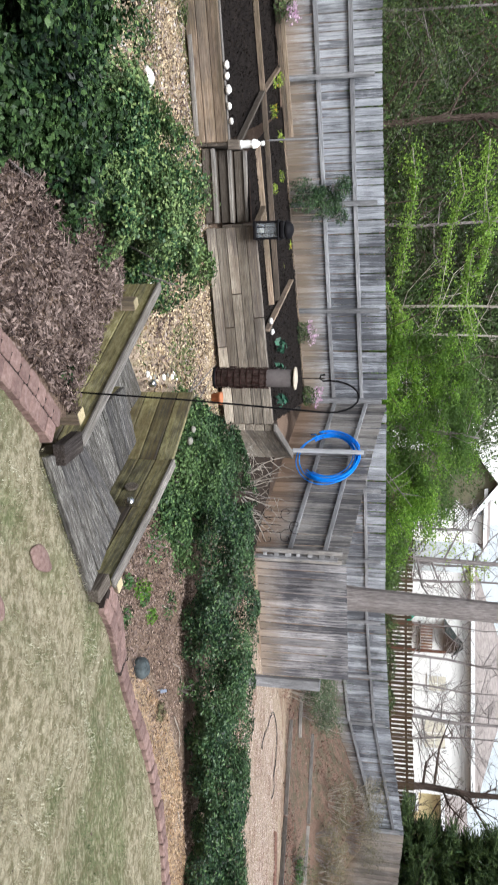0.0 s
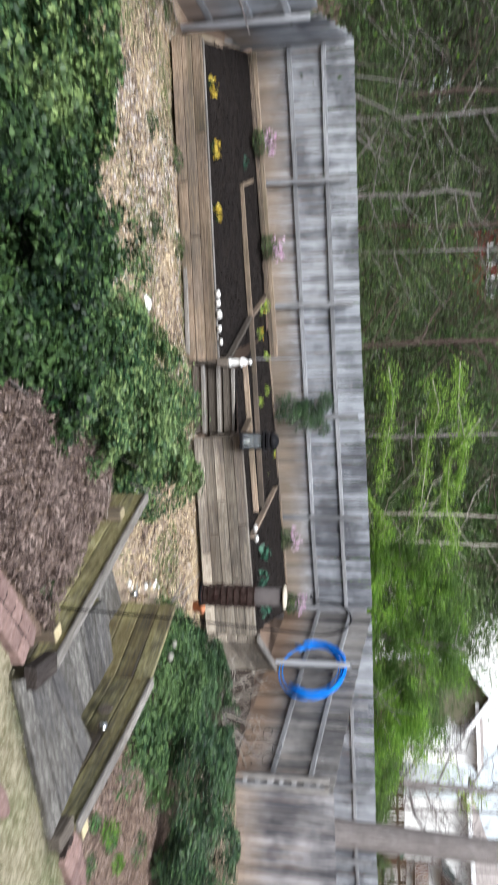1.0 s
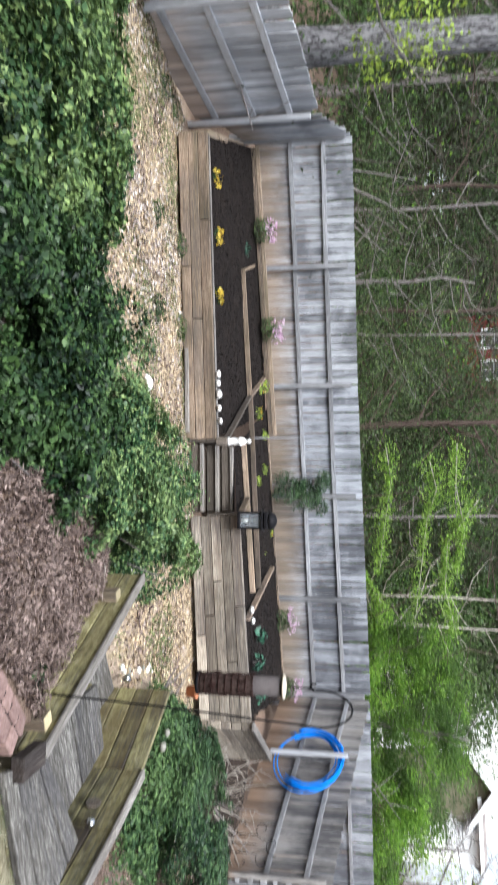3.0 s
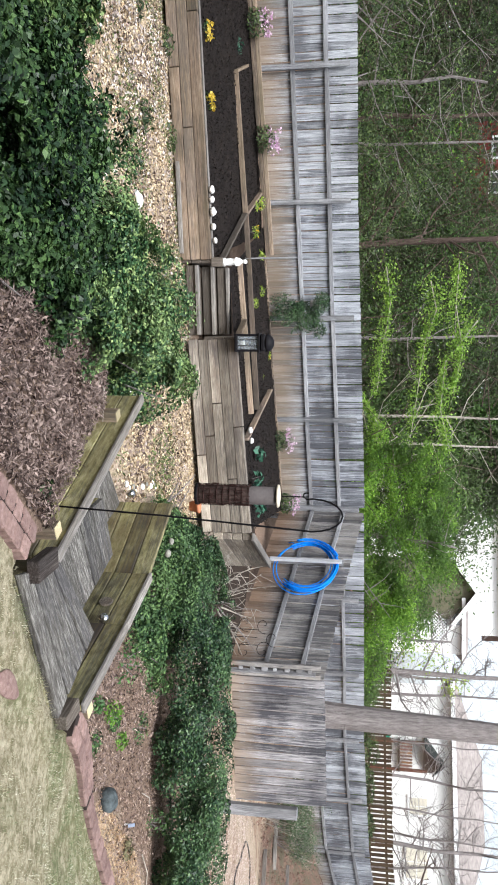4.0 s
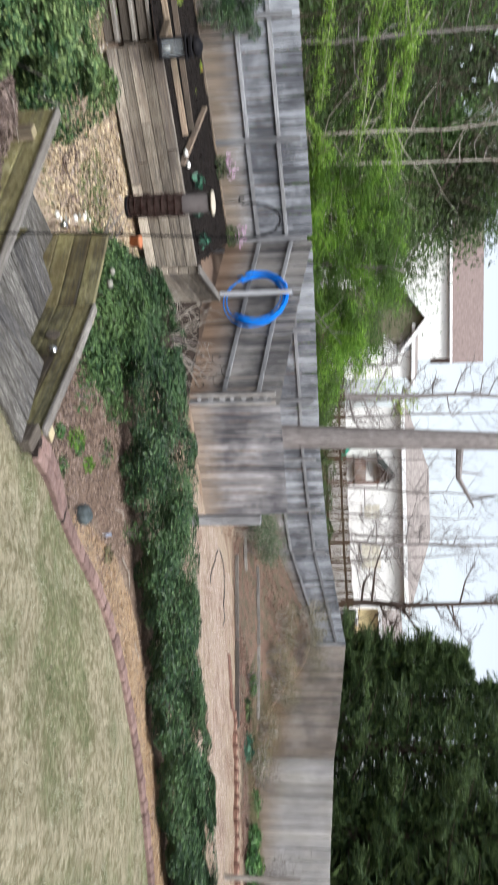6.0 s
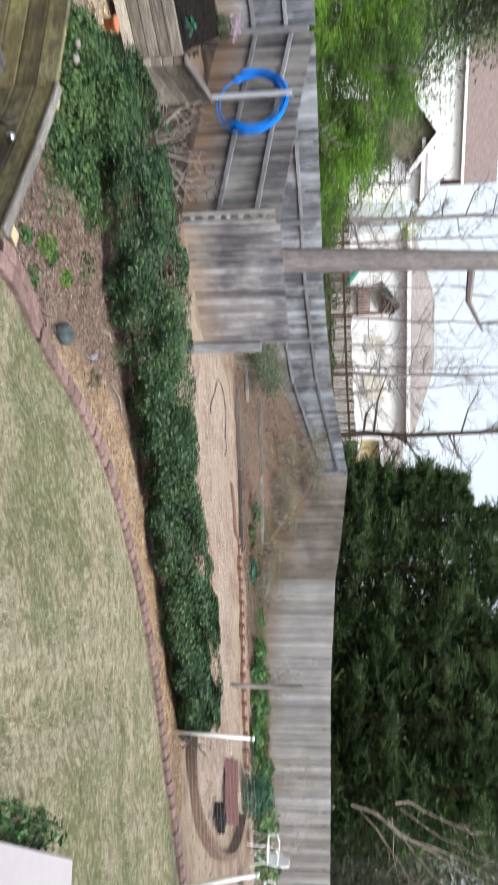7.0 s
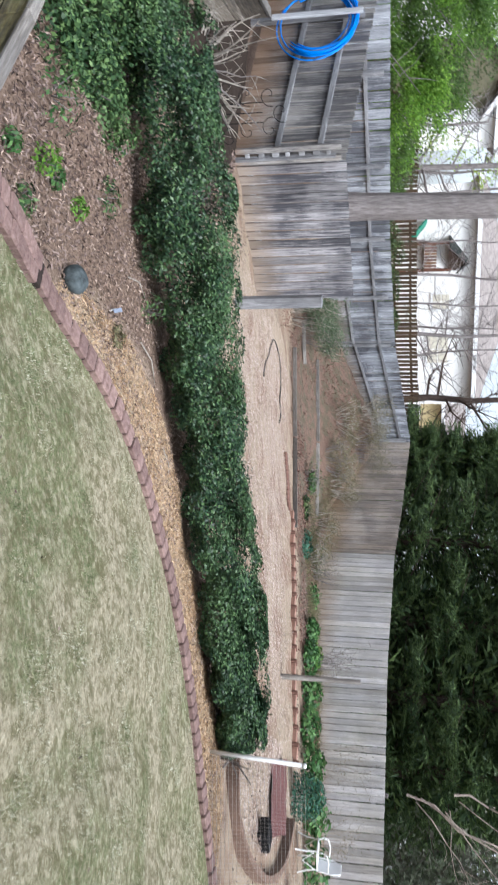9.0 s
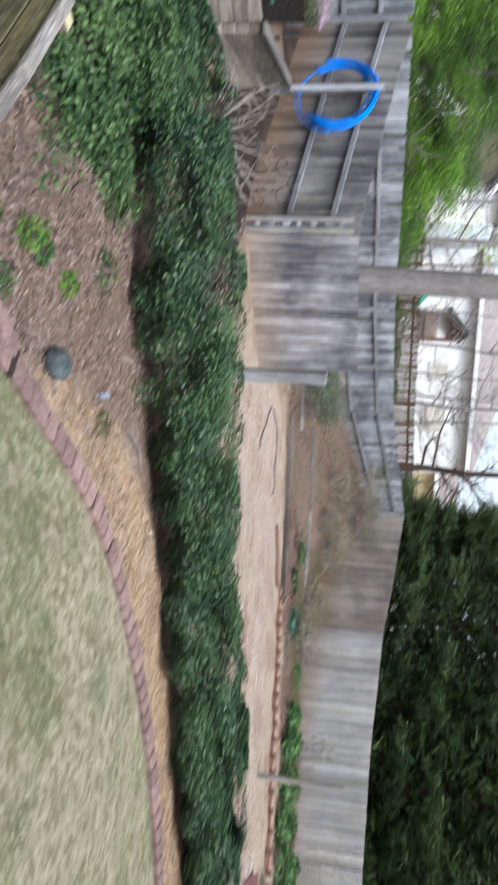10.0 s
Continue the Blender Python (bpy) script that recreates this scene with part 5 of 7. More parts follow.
def build_playset():
    root = thing("playset", (10.4, 42.2, 2.5), "wooden garden playset with a shingled roof and a swing beam", "playset")
    for x in (-0.7, 0.7):
        for y in (-0.7, 0.7):
            part("post", box(0.14, 0.14, 3.5), CEDAR_RED, root, "", pose(x, y, -0.8))
    part("deck", box(1.6, 1.6, 0.1), CEDAR, root, "", pose(0, 0, 1.2))
    for k in range(9):
        part("slat", box(0.1, 0.03, 0.62), CEDAR_RED if k % 3 else CEDAR_ORANGE, root, "", pose(-0.64 + 0.16 * k, -0.74, 1.32))
    bm = bmesh.new()
    for s in (-1, 1):
        v = [bm.verts.new(p) for p in ((-1.0, s * 1.0, 2.55), (1.0, s * 1.0, 2.55), (1.0, 0, 3.5), (-1.0, 0, 3.5), (-1.0, s * 1.0, 2.62), (1.0, s * 1.0, 2.62), (1.0, 0, 3.58), (-1.0, 0, 3.58))]
        for f in ((0, 1, 2, 3), (4, 7, 6, 5), (0, 4, 5, 1), (1, 5, 6, 2), (0, 3, 7, 4)):
            bm.faces.new([v[k] for k in f])
    part("roof", bm, plain("dark_shingle", (0.035, 0.04, 0.038), 0.95, vary=0.3, scale=5), root, "grey shingled roof", pose(0, 0, 0, 0, 0, 112))
    for s in (-1, 1):
        bm = bmesh.new()
        v = [bm.verts.new(p) for p in ((s * 0.9, -0.9, 2.5), (s * 0.9, 0.9, 2.5), (s * 0.9, 0, 3.42), (s * 0.86, -0.9, 2.5), (s * 0.86, 0.9, 2.5), (s * 0.86, 0, 3.42))]
        for f in ((0, 1, 2), (5, 4, 3), (0, 3, 4, 1), (1, 4, 5, 2), (2, 5, 3, 0)):
            bm.faces.new([v[k] for k in f])
        part("gable", bm, CEDAR_DARK, root, "", pose(0, 0, 0, 0, 0, 112))
    w = root.matrix_world
    plank("swing_beam", w @ Vector((0.7, 0, 2.4)), w @ Vector((3.4, 0, 2.4)), 0.14, 0.16, CEDAR, root)
    for s in (-1, 1):
        plank("leg", w @ Vector((3.3, s * 0.9, -0.8)), w @ Vector((3.2, 0, 2.4)), 0.1, 0.1, CEDAR, root)
    part("slide", box(0.5, 1.6, 0.08), plain("green_plastic", (0.01, 0.16, 0.1), 0.35), root, "green plastic slide", pose(-1.3, -0.6, 0.9, 35, 0, 40))


build_playset()

# far bare and leafing trees
for k, (x, y, z, hgt, r, lx, ly) in enumerate([(11.2, 31.8, 2.0, 9, 0.09, 0.3, 0), (13.7, 30.4, 2.2, 10, 0.15, -0.1, 0), (14.4, 30.1, 2.2, 4.2, 0.1, 1.3, -0.4), (4.8, 33.0, 1.6, 10, 0.14, 0.2, 0), (9.3, 34.0, 1.8, 9, 0.07, 0.5, 0), (12.4, 36.0, 1.8, 9, 0.06, 0.2, 0), (6.6, 37, 1.8, 9, 0.08, -0.3, 0), (10.3, 33.0, 1.9, 7, 0.05, 0.4, 0), (12.9, 33.5, 2.0, 7.5, 0.055, -0.4, 0), (8.3, 36.0, 1.8, 7, 0.05, 0.2, 0)]):
    tree("slim leafless tree in the neighbouring yard", (x, y, z), hgt, r, BARK_DARK if k in (1, 2) else BARK_GREY, seed=70 + k, limbs=18, reach=2.4, first=0.12, lean=(lx, ly), twig=12)
for k, (x, y, hgt, r, mat, n) in enumerate([(-4.46, 23.7, 9, 0.06, TWIG, 0), (-3.75, 23.85, 8, 0.055, TWIG, 0), (-15.4, 18.7, 9, 0.07, BARK_GREY, 0), (-9.5, 22.2, 10, 0.13, BARK_DARK, 0), (-13.2, 21.5, 9, 0.1, BARK_DARK, 400), (-17.5, 16.2, 9, 0.09, BARK_GREY, 400), (-7.4, 25, 9, 0.07, BARK_GREY, 500), (-19, 22, 11, 0.12, BARK_DARK, 500), (-11.6, 19.8, 8, 0.05, BARK_GREY, 200), (-14.5, 13.4, 8, 0.06, BARK_GREY, 300)]):
    tree("slim woodland tree with bare spring branches" if n == 0 else "slim woodland tree with sparse young leaves", (x, y, gz(x, y)), hgt, r, mat, LEAF_SPRING if n else None, n, 0.1, 0.4, seed=90 + k, limbs=16, reach=2.4, first=0.12, twig=5, lean=(0.3 * math.sin(k), 0.3 * math.cos(k)))


def leafy_mass(label, at, blobs, n, size, mat, seed, name="tree", lumps=60, loose=0.17, slim=True):
    root = thing(name, at, label, "tree")
    rng = random.Random(seed)
    top = max(b[2] + b[5] for b in blobs)
    limb_tree(root, BARK_GREY, (0, 0, -0.3), (0.2, 0, top - at[2]), 0.09, rng, 16, 2.4, 0.15)
    g = np.random.default_rng(seed)
    cs = []
    for b in blobs:
        k = n // len(blobs)
        sub = np.array(b[:3]) + np.clip(g.normal(0, 0.5, (max(6, k // lumps), 3)), -1, 1) * np.array(b[3:6])
        cs.append(sub[g.integers(0, len(sub), k)] + g.normal(0, loose, (k, 3)) * np.array([1.6, 1.6, 0.8]))
    c = np.concatenate(cs)
    part("crown", leaves("crown", c, g.normal(0, 1, c.shape) + np.array([0, -0.5, 1.0]), size * 1.15, mat, 0.5, 1.5, 0.2, g, slim), mat, root, "", root.matrix_world.inverted())


def vine(label, strands, n, size, mat, seed):
    """Long sagging shoots thickly set with leaves; strands: lines of points."""
    g = np.random.default_rng(seed)
    root = thing("vine", strands[0][0], label, "vine")
    inv = root.matrix_world.inverted()
    cs = []
    for line in strands:
        p = np.array(line, float)
        part("shoot", tube(line, [0.02 - 0.012 * k / len(line) for k in range(len(line))], 5), TWIG, root, "", inv)
        s = g.uniform(0, len(p) - 1.001, n // len(strands))
        k = s.astype(int)
        f = (s - k)[:, None]
        c = p[k] * (1 - f) + p[k + 1] * f
        thick = 0.06 + 0.16 * np.clip(fuzz(c, 3.0, seed) * 0.5 + 0.5, 0, 1)
        cs.append(c + g.normal(0, 1, c.shape) * thick[:, None] * np.array([1.2, 1.2, 1.0]) - np.array([0, 0, 0.1]) * g.random((len(c), 1)))
    c = np.concatenate(cs)
    part("foliage", leaves("foliage", c, g.normal(0, 1, c.shape) + np.array([0, -0.6, 0.8]), size, mat, 0.5, 1.6, 0.2, g), mat, root, "", inv)


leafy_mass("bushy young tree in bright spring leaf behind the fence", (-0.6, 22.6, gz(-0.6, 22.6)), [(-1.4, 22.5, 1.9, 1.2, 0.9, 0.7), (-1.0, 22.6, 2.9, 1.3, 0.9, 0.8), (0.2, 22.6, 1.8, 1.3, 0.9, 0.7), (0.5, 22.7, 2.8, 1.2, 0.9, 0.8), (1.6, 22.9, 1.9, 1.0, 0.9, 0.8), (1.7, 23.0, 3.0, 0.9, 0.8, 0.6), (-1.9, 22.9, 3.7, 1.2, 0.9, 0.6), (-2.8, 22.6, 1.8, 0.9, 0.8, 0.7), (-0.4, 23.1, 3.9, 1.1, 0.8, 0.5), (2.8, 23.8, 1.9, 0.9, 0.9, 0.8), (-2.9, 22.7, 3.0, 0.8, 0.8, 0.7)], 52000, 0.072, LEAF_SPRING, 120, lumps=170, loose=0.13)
bare_stems = thing("leaning_stems", (-11.0, 11.3, gz(-11.0, 11.3)), "cluster of bare grey stems leaning over the fence corner", "tree")
rng = random.Random(61)
for k in range(6):
    q = Vector((0.3 + 0.32 * k, 0.5 + 0.15 * k, 3.4 + 0.35 * math.sin(2.3 * k)))
    path = [Vector((0.09 * k - 0.2, 0.05 * k, -0.2))] + [q * f + Vector((rng.gauss(0, 0.06), rng.gauss(0, 0.06), 0.25 * math.sin(3.14 * f))) for f in (0.25, 0.5, 0.75, 1.0)]
    part("stem", tube(path, [0.03, 0.026, 0.022, 0.016, 0.006], 6), BARK_GREY if k % 2 else BARK_DUSK, bare_stems)
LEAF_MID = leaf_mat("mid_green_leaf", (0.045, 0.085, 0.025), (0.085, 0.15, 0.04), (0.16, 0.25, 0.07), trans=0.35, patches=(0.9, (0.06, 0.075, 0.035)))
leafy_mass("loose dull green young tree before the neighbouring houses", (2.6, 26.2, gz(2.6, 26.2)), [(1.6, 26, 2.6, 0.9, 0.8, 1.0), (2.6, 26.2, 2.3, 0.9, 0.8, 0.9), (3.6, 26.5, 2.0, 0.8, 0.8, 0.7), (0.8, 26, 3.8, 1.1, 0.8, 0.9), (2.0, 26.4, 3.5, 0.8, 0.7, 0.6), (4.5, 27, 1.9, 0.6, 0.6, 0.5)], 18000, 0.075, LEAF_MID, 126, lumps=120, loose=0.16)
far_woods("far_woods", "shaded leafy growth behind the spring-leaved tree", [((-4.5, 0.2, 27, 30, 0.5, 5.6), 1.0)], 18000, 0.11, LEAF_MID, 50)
leafy_mass("young tree with pale yellow leaves before a white wall", (5.0, 33.4, gz(5.0, 33.4)), [(4.4, 33.4, 4.6, 0.7, 0.5, 0.8), (5.2, 33.4, 5.6, 0.6, 0.5, 0.6), (4.0, 33.4, 3.4, 0.6, 0.5, 0.6)], 700, 0.09, LEAF_YELLOW, 127, lumps=20, slim=False)
vine("sprawling vine in fresh green leaf hanging in the woods", [
    [(-8.5, 21.4, 2.2), (-7.5, 21.7, 2.35), (-6.2, 22.1, 2.15), (-4.9, 22.4, 2.0)], [(-8.1, 21.5, 3.5), (-7.3, 21.8, 3.7), (-6.4, 22.0, 3.4), (-5.2, 22.4, 3.25), (-3.3, 22.7, 3.0)],
    [(-8.6, 21.3, 4.3), (-7.4, 21.7, 4.25), (-6.1, 22.1, 4.5), (-4.9, 22.4, 4.25)], [(-4.9, 22.5, 1.5), (-3.9, 22.6, 2.1), (-2.9, 22.8, 1.9)], [(-7.0, 21.9, 4.9), (-5.8, 22.2, 4.0), (-4.4, 22.5, 3.9), (-3.2, 22.7, 4.2)]], 9000, 0.075, LEAF_VINE, 121)
leafy_mass("loose green undergrowth behind the back fence", (-12.0, 17.5, gz(-12, 17.5)), [(-11.5, 16.5, 1.6, 2.5, 1.2, 0.8), (-14, 15.5, 1.8, 2.0, 1.5, 1.0), (-9.5, 18.5, 1.7, 2.2, 1.0, 0.9), (-12.5, 18, 3.6, 2.5, 1.2, 0.9), (-14.6, 9.5, 1.2, 1.2, 2.0, 1.2), (-15.5, 12.5, 2.6, 1.5, 2.0, 1.3), (-10.4, 19.5, 3.0, 1.8, 1.0, 0.7)], 16000, 0.07, LEAF_WOODS, 122)
leafy_mass("fresh yellow-green spring twigs beside the pine trunk", (-10.9, 7.6, gz(-10.9, 7.6)), [(-10.4, 8.0, 2.3, 0.7, 0.7, 0.5), (-9.9, 7.4, 2.6, 0.6, 0.6, 0.5), (-10.2, 8.9, 2.6, 0.6, 0.5, 0.6), (-9.7, 6.9, 3.1, 0.5, 0.6, 0.4), (-9.9, 8.6, 1.9, 0.5, 0.5, 0.5)], 900, 0.07, LEAF_YELLOW, 123, lumps=16, loose=0.09, slim=False)


def bare_thicket(name, label, n, region, seed, mat, length=(0.8, 2.6), r=0.012):
    rng = random.Random(seed)
    bm = bmesh.new()
    x0, x1, y0, y1, z0, z1 = region
    for _ in range(n):
        p = Vector((rng.uniform(x0, x1), rng.uniform(y0, y1), rng.uniform(z0, z1)))
        d = Vector((rng.gauss(0, 0.7), rng.gauss(0, 0.5), rng.gauss(0.5, 0.6))).normalized() * rng.uniform(*length)
        q = p + d
        mid = p.lerp(q, 0.5) + Vector((rng.gauss(0, 0.22), rng.gauss(0, 0.22), rng.gauss(0, 0.22)))
        rr = r * rng.uniform(0.5, 1.6)
        tube([p, mid, q], [rr, rr * 0.8, rr * 0.4], 4, bm, False)
    return tagged(new(name, from_bm(name, bm, mat)), label, "branches", kind="stuff")


bare_thicket("bare_branches", "tangle of bare grey branches in the woods", 560, (-20, -2, 20, 27, 0.5, 7), 130, BARK_DARK, r=0.01)
bare_thicket("bare_branches", "tangle of bare branches beyond the side fence", 350, (-20, -13, 6, 18, 0.3, 7), 131, BARK_DARK, r=0.01)
shrub("undergrowth_bush", "low green bushes before the neighbouring picket fence", [(3.2 + 1.25 * k, 30.2 - 0.42 * k, 1.7 + 0.08 * math.sin(3 * k), 0.95, 0.45, 0.5 + 0.1 * math.sin(5 * k)) for k in range(7)], 9000, 0.08, LEAF_WOODS, 47, "bush")

bare_thicket("bare_branches", "tangle of grey-brown twigs beyond the garden fence", 900, (15.8, 18.5, 5.5, 12.2, 0.8, 6.5), 135, BARK_DUSK, (0.6, 1.8), 0.006)
shrub("bush", "yellow-green bush showing over the garden fence", [(14.95, 10.1, 1.6, 0.22, 0.3, 0.3), (15.1, 9.6, 1.65, 0.25, 0.35, 0.3), (15.3, 9.1, 1.7, 0.25, 0.35, 0.28)], 1200, 0.07, LEAF_VINE, 136, "bush")


def pale_limbs():
    """A fan of bare pale limbs rising out of the evergreens."""
    rng = random.Random(132)
    root = thing("bare_tree", (15.2, 12.9, gz(15.2, 12.9)), "bare pale-barked limbs fanning out before dark evergreens", "tree")
    inv = root.matrix_world.inverted()
    part("trunk", tube([(15.2, 12.9, 0.2), (15.1, 12.7, 1.0), (15.0, 12.5, 1.9)], [0.08, 0.065, 0.05], 8), BARK_GREY, root, "", inv)
    for p, d, r in (((15.16, 12.54, 2.5), (0.4, -1.8, 1.4), 0.016), ((15.03, 12.6, 2.3), (0.5, -1.25, 2.9), 0.03), ((15.1, 12.6, 2.6), (0.35, -1.6, 2.7), 0.024), ((15.04, 12.7, 3.3), (0.1, -0.6, 2.0), 0.026), ((15.2, 12.45, 3.2), (0.55, -1.9, 0.25), 0.011), ((15.2, 12.4, 3.1), (0.6, -2.0, 1.8), 0.016), ((15.1, 12.6, 3.4), (0.3, -1.3, 2.2), 0.012)):
        p, d = Vector(p), Vector(d)
        path = [p + d * f + Vector((rng.gauss(0, 0.05), rng.gauss(0, 0.06), rng.gauss(0, 0.06) - 0.12 * math.sin(3.14 * f))) * (f > 0) for f in (0, 0.2, 0.4, 0.6, 0.8, 1)]
        bm = tube(path, [r, r * 0.92, r * 0.8, r * 0.62, r * 0.42, r * 0.15], 6)
        for _ in range(7):
            s = p + d * rng.uniform(0.35, 0.95) - Vector((0, 0, 0.08))
            e = s + Vector((rng.uniform(-0.3, 0.3), rng.uniform(-0.8, 0.1), rng.uniform(-0.35, 0.5)))
            tube([s, s.lerp(e, 0.5) + Vector((rng.gauss(0, 0.05), rng.gauss(0, 0.05), 0.06)), e], [0.006, 0.0045, 0.002], 4, bm, False)
        part("limb", bm, PALE_BARK, root, "", inv)


PALE_BARK = bark("pale_bark", (0.42, 0.33, 0.28), (0.75, 0.64, 0.57))
pale_limbs()

# ---- porch slab ----
PORCH = plain("pale_concrete", (0.44, 0.4, 0.405), 0.85, vary=0.05)
tagged(new("porch_slab", from_bm("porch_slab", prism([(3.67, 2.84), (2.05, 1.8), (3.55, -0.5), (5.6, 1.5)], 0.0, 0.52, 0.01), PORCH)), "pale pinkish concrete porch slab at the edge of the lawn", "porch", kind="structure")


# ---- things in the yard ----
BLUE = plain("blue_hose", (0.012, 0.22, 0.78), 0.35, vary=0.1, bump=0.05)
BLACK_METAL = plain("black_iron", (0.007, 0.0065, 0.008), 0.6, 0.0, vary=0.2)
RUSTY = plain("rusty_mesh", (0.04, 0.02, 0.018), 0.75, 0.3, vary=0.5, scale=20)
CREAM = plain("cream_plastic", (0.72, 0.66, 0.55), 0.5)
CAP_TAN = plain("tan_cap", (0.5, 0.44, 0.36), 0.5)
STONE_GREY = plain("grey_stone", (0.075, 0.088, 0.092), 0.9, vary=0.6, scale=18, bump=1.0)
STONE_WHITE = plain("white_stone", (0.75, 0.73, 0.7), 0.8, vary=0.12, scale=12)
STONE_PALE = plain("pale_grey_stone", (0.27, 0.26, 0.225), 0.9, vary=0.3, scale=12)
STATUE = plain("white_plaster", (0.78, 0.77, 0.75), 0.6, vary=0.08)
PVC = plain("white_pvc", (0.82, 0.82, 0.82), 0.35, vary=0.05)
TERRACOTTA = plain("terracotta", (0.42, 0.17, 0.09), 0.85, vary=0.2)
RED_BRICK = plain("dark_red_brick", (0.17, 0.095, 0.075), 0.9, vary=0.4, scale=9)
PETAL_PINK = leaf_mat("pink_petal", (0.4, 0.2, 0.34), (0.55, 0.35, 0.5), (0.75, 0.62, 0.7), trans=0.3)
PETAL_YELLOW = leaf_mat("yellow_petal", (0.42, 0.25, 0.02), (0.6, 0.42, 0.04), (0.72, 0.6, 0.14), trans=0.3)
LEAF_LIME = leaf_mat("lime_leaf", (0.06, 0.13, 0.018), (0.11, 0.24, 0.035), (0.22, 0.38, 0.07), trans=0.35)
LEAF_SOFT = leaf_mat("soft_green_leaf", (0.014, 0.036, 0.015), (0.045, 0.09, 0.034), (0.16, 0.25, 0.09))
LEAF_BLUEGREEN = leaf_mat("bluegreen_leaf", (0.015, 0.05, 0.032), (0.03, 0.095, 0.06), (0.08, 0.19, 0.125), trans=0.2)
LEAF_OLIVE = leaf_mat("dry_weed", (0.08, 0.075, 0.04), (0.155, 0.14, 0.078), (0.27, 0.245, 0.14), 0.85, 0.2)
LEAF_HUSK = leaf_mat("dry_leaf", (0.032, 0.022, 0.019), (0.125, 0.087, 0.075), (0.36, 0.275, 0.24), 0.85, 0.05)
CHIP = leaf_mat("wood_chip", (0.09, 0.057, 0.034), (0.37, 0.27, 0.165), (0.74, 0.61, 0.42), 0.9, 0.0)
NEEDLE = leaf_mat("tan_needle", (0.26, 0.15, 0.08), (0.46, 0.31, 0.18), (0.66, 0.51, 0.35), 0.9, 0.0)
BLADE = leaf_mat("grass_blade", (0.25, 0.226, 0.14), (0.43, 0.4, 0.275), (0.6, 0.572, 0.435), 0.8, 0.2, patches=(15, (0.2, 0.175, 0.095)))
BLADE_GREEN = leaf_mat("green_blade", (0.075, 0.1, 0.042), (0.17, 0.215, 0.1), (0.3, 0.345, 0.185), 0.7, 0.25, patches=(12, (0.085, 0.105, 0.045)))
BLADE_PALE = leaf_mat("bleached_blade", (0.42, 0.4, 0.29), (0.63, 0.605, 0.48), (0.8, 0.775, 0.65), 0.8, 0.2, patches=(18, (0.36, 0.33, 0.22)))
LEAF_GARDEN = leaf_mat("garden_leaf", (0.02, 0.06, 0.018), (0.055, 0.135, 0.04), (0.15, 0.27, 0.09), trans=0.25)
STRAW = leaf_mat("straw", (0.27, 0.195, 0.165), (0.5, 0.395, 0.345), (0.71, 0.61, 0.55), 0.9, 0.0)


def stone_bm(r, flat, seed, cut=2):
    bm = bmesh.new()
    bmesh.ops.create_icosphere(bm, subdivisions=cut, radius=r)
    for v in bm.verts:
        v.co *= 1 + 0.22 * noise.noise(v.co / r * 1.3 + Vector((seed * 7.1, 0, 0)))
        v.co.z *= flat
    return bm


# coiled hose on its board
def build_hose():
    ux, uy = 0.605, -0.796
    nx, ny = -0.796, -0.605
    root = thing("coiled_hose", (0.39 + nx * 0.2, 15.38 + ny * 0.2, -0.12), "bright blue hose coiled and hung on the fence board", "hose")
    rng = random.Random(2)
    for t in range(15):
        rr = 0.63 + rng.uniform(-0.07, 0.07)
        dx, dz, dep = rng.uniform(-0.05, 0.05), rng.uniform(-0.03, 0.05), rng.uniform(-0.05, 0.06)
        pts = []
        a0, a1 = (0.0, 6.283) if t < 2 else (-0.45 - rng.uniform(0, 0.4), 3.45 + rng.uniform(-0.2, 0.45))
        for k in range(41):
            a = a0 + (a1 - a0) * k / 40
            s, z = rr * 1.18 * math.cos(a) + dx, rr * 0.9 * math.sin(a) + dz
            o = dep + 0.01 * math.sin(3 * a + t)
            pts.append((ux * s + nx * o, uy * s + ny * o, 0.66 + z))
        part("strand", from_bm("strand", tube(pts, [0.012] * 41, 7), BLUE, True), BLUE, root)
    for s0, z0, s1, z1 in ((-0.5, 1.15, -0.35, 1.3), (-0.62, 0.4, -0.72, 0.25)):
        bm = bmesh.new()
        tube([(ux * s0, uy * s0, z0), (ux * (s0 + s1) / 2 + nx * 0.05, uy * (s0 + s1) / 2, (z0 + z1) / 2 + 0.02), (ux * s1, uy * s1, z1)], [0.014] * 3, 7, bm)
        part("end", from_bm("end", bm, BLUE, True), BLUE, root)
    part("board", box(0.1, 0.045, 1.46, 0.006), RAIL_PALE, root, "grey board holding the coil", pose(nx * 0.12, ny * 0.12, -0.06, 0, 0, math.degrees(math.atan2(uy, ux))))


build_hose()


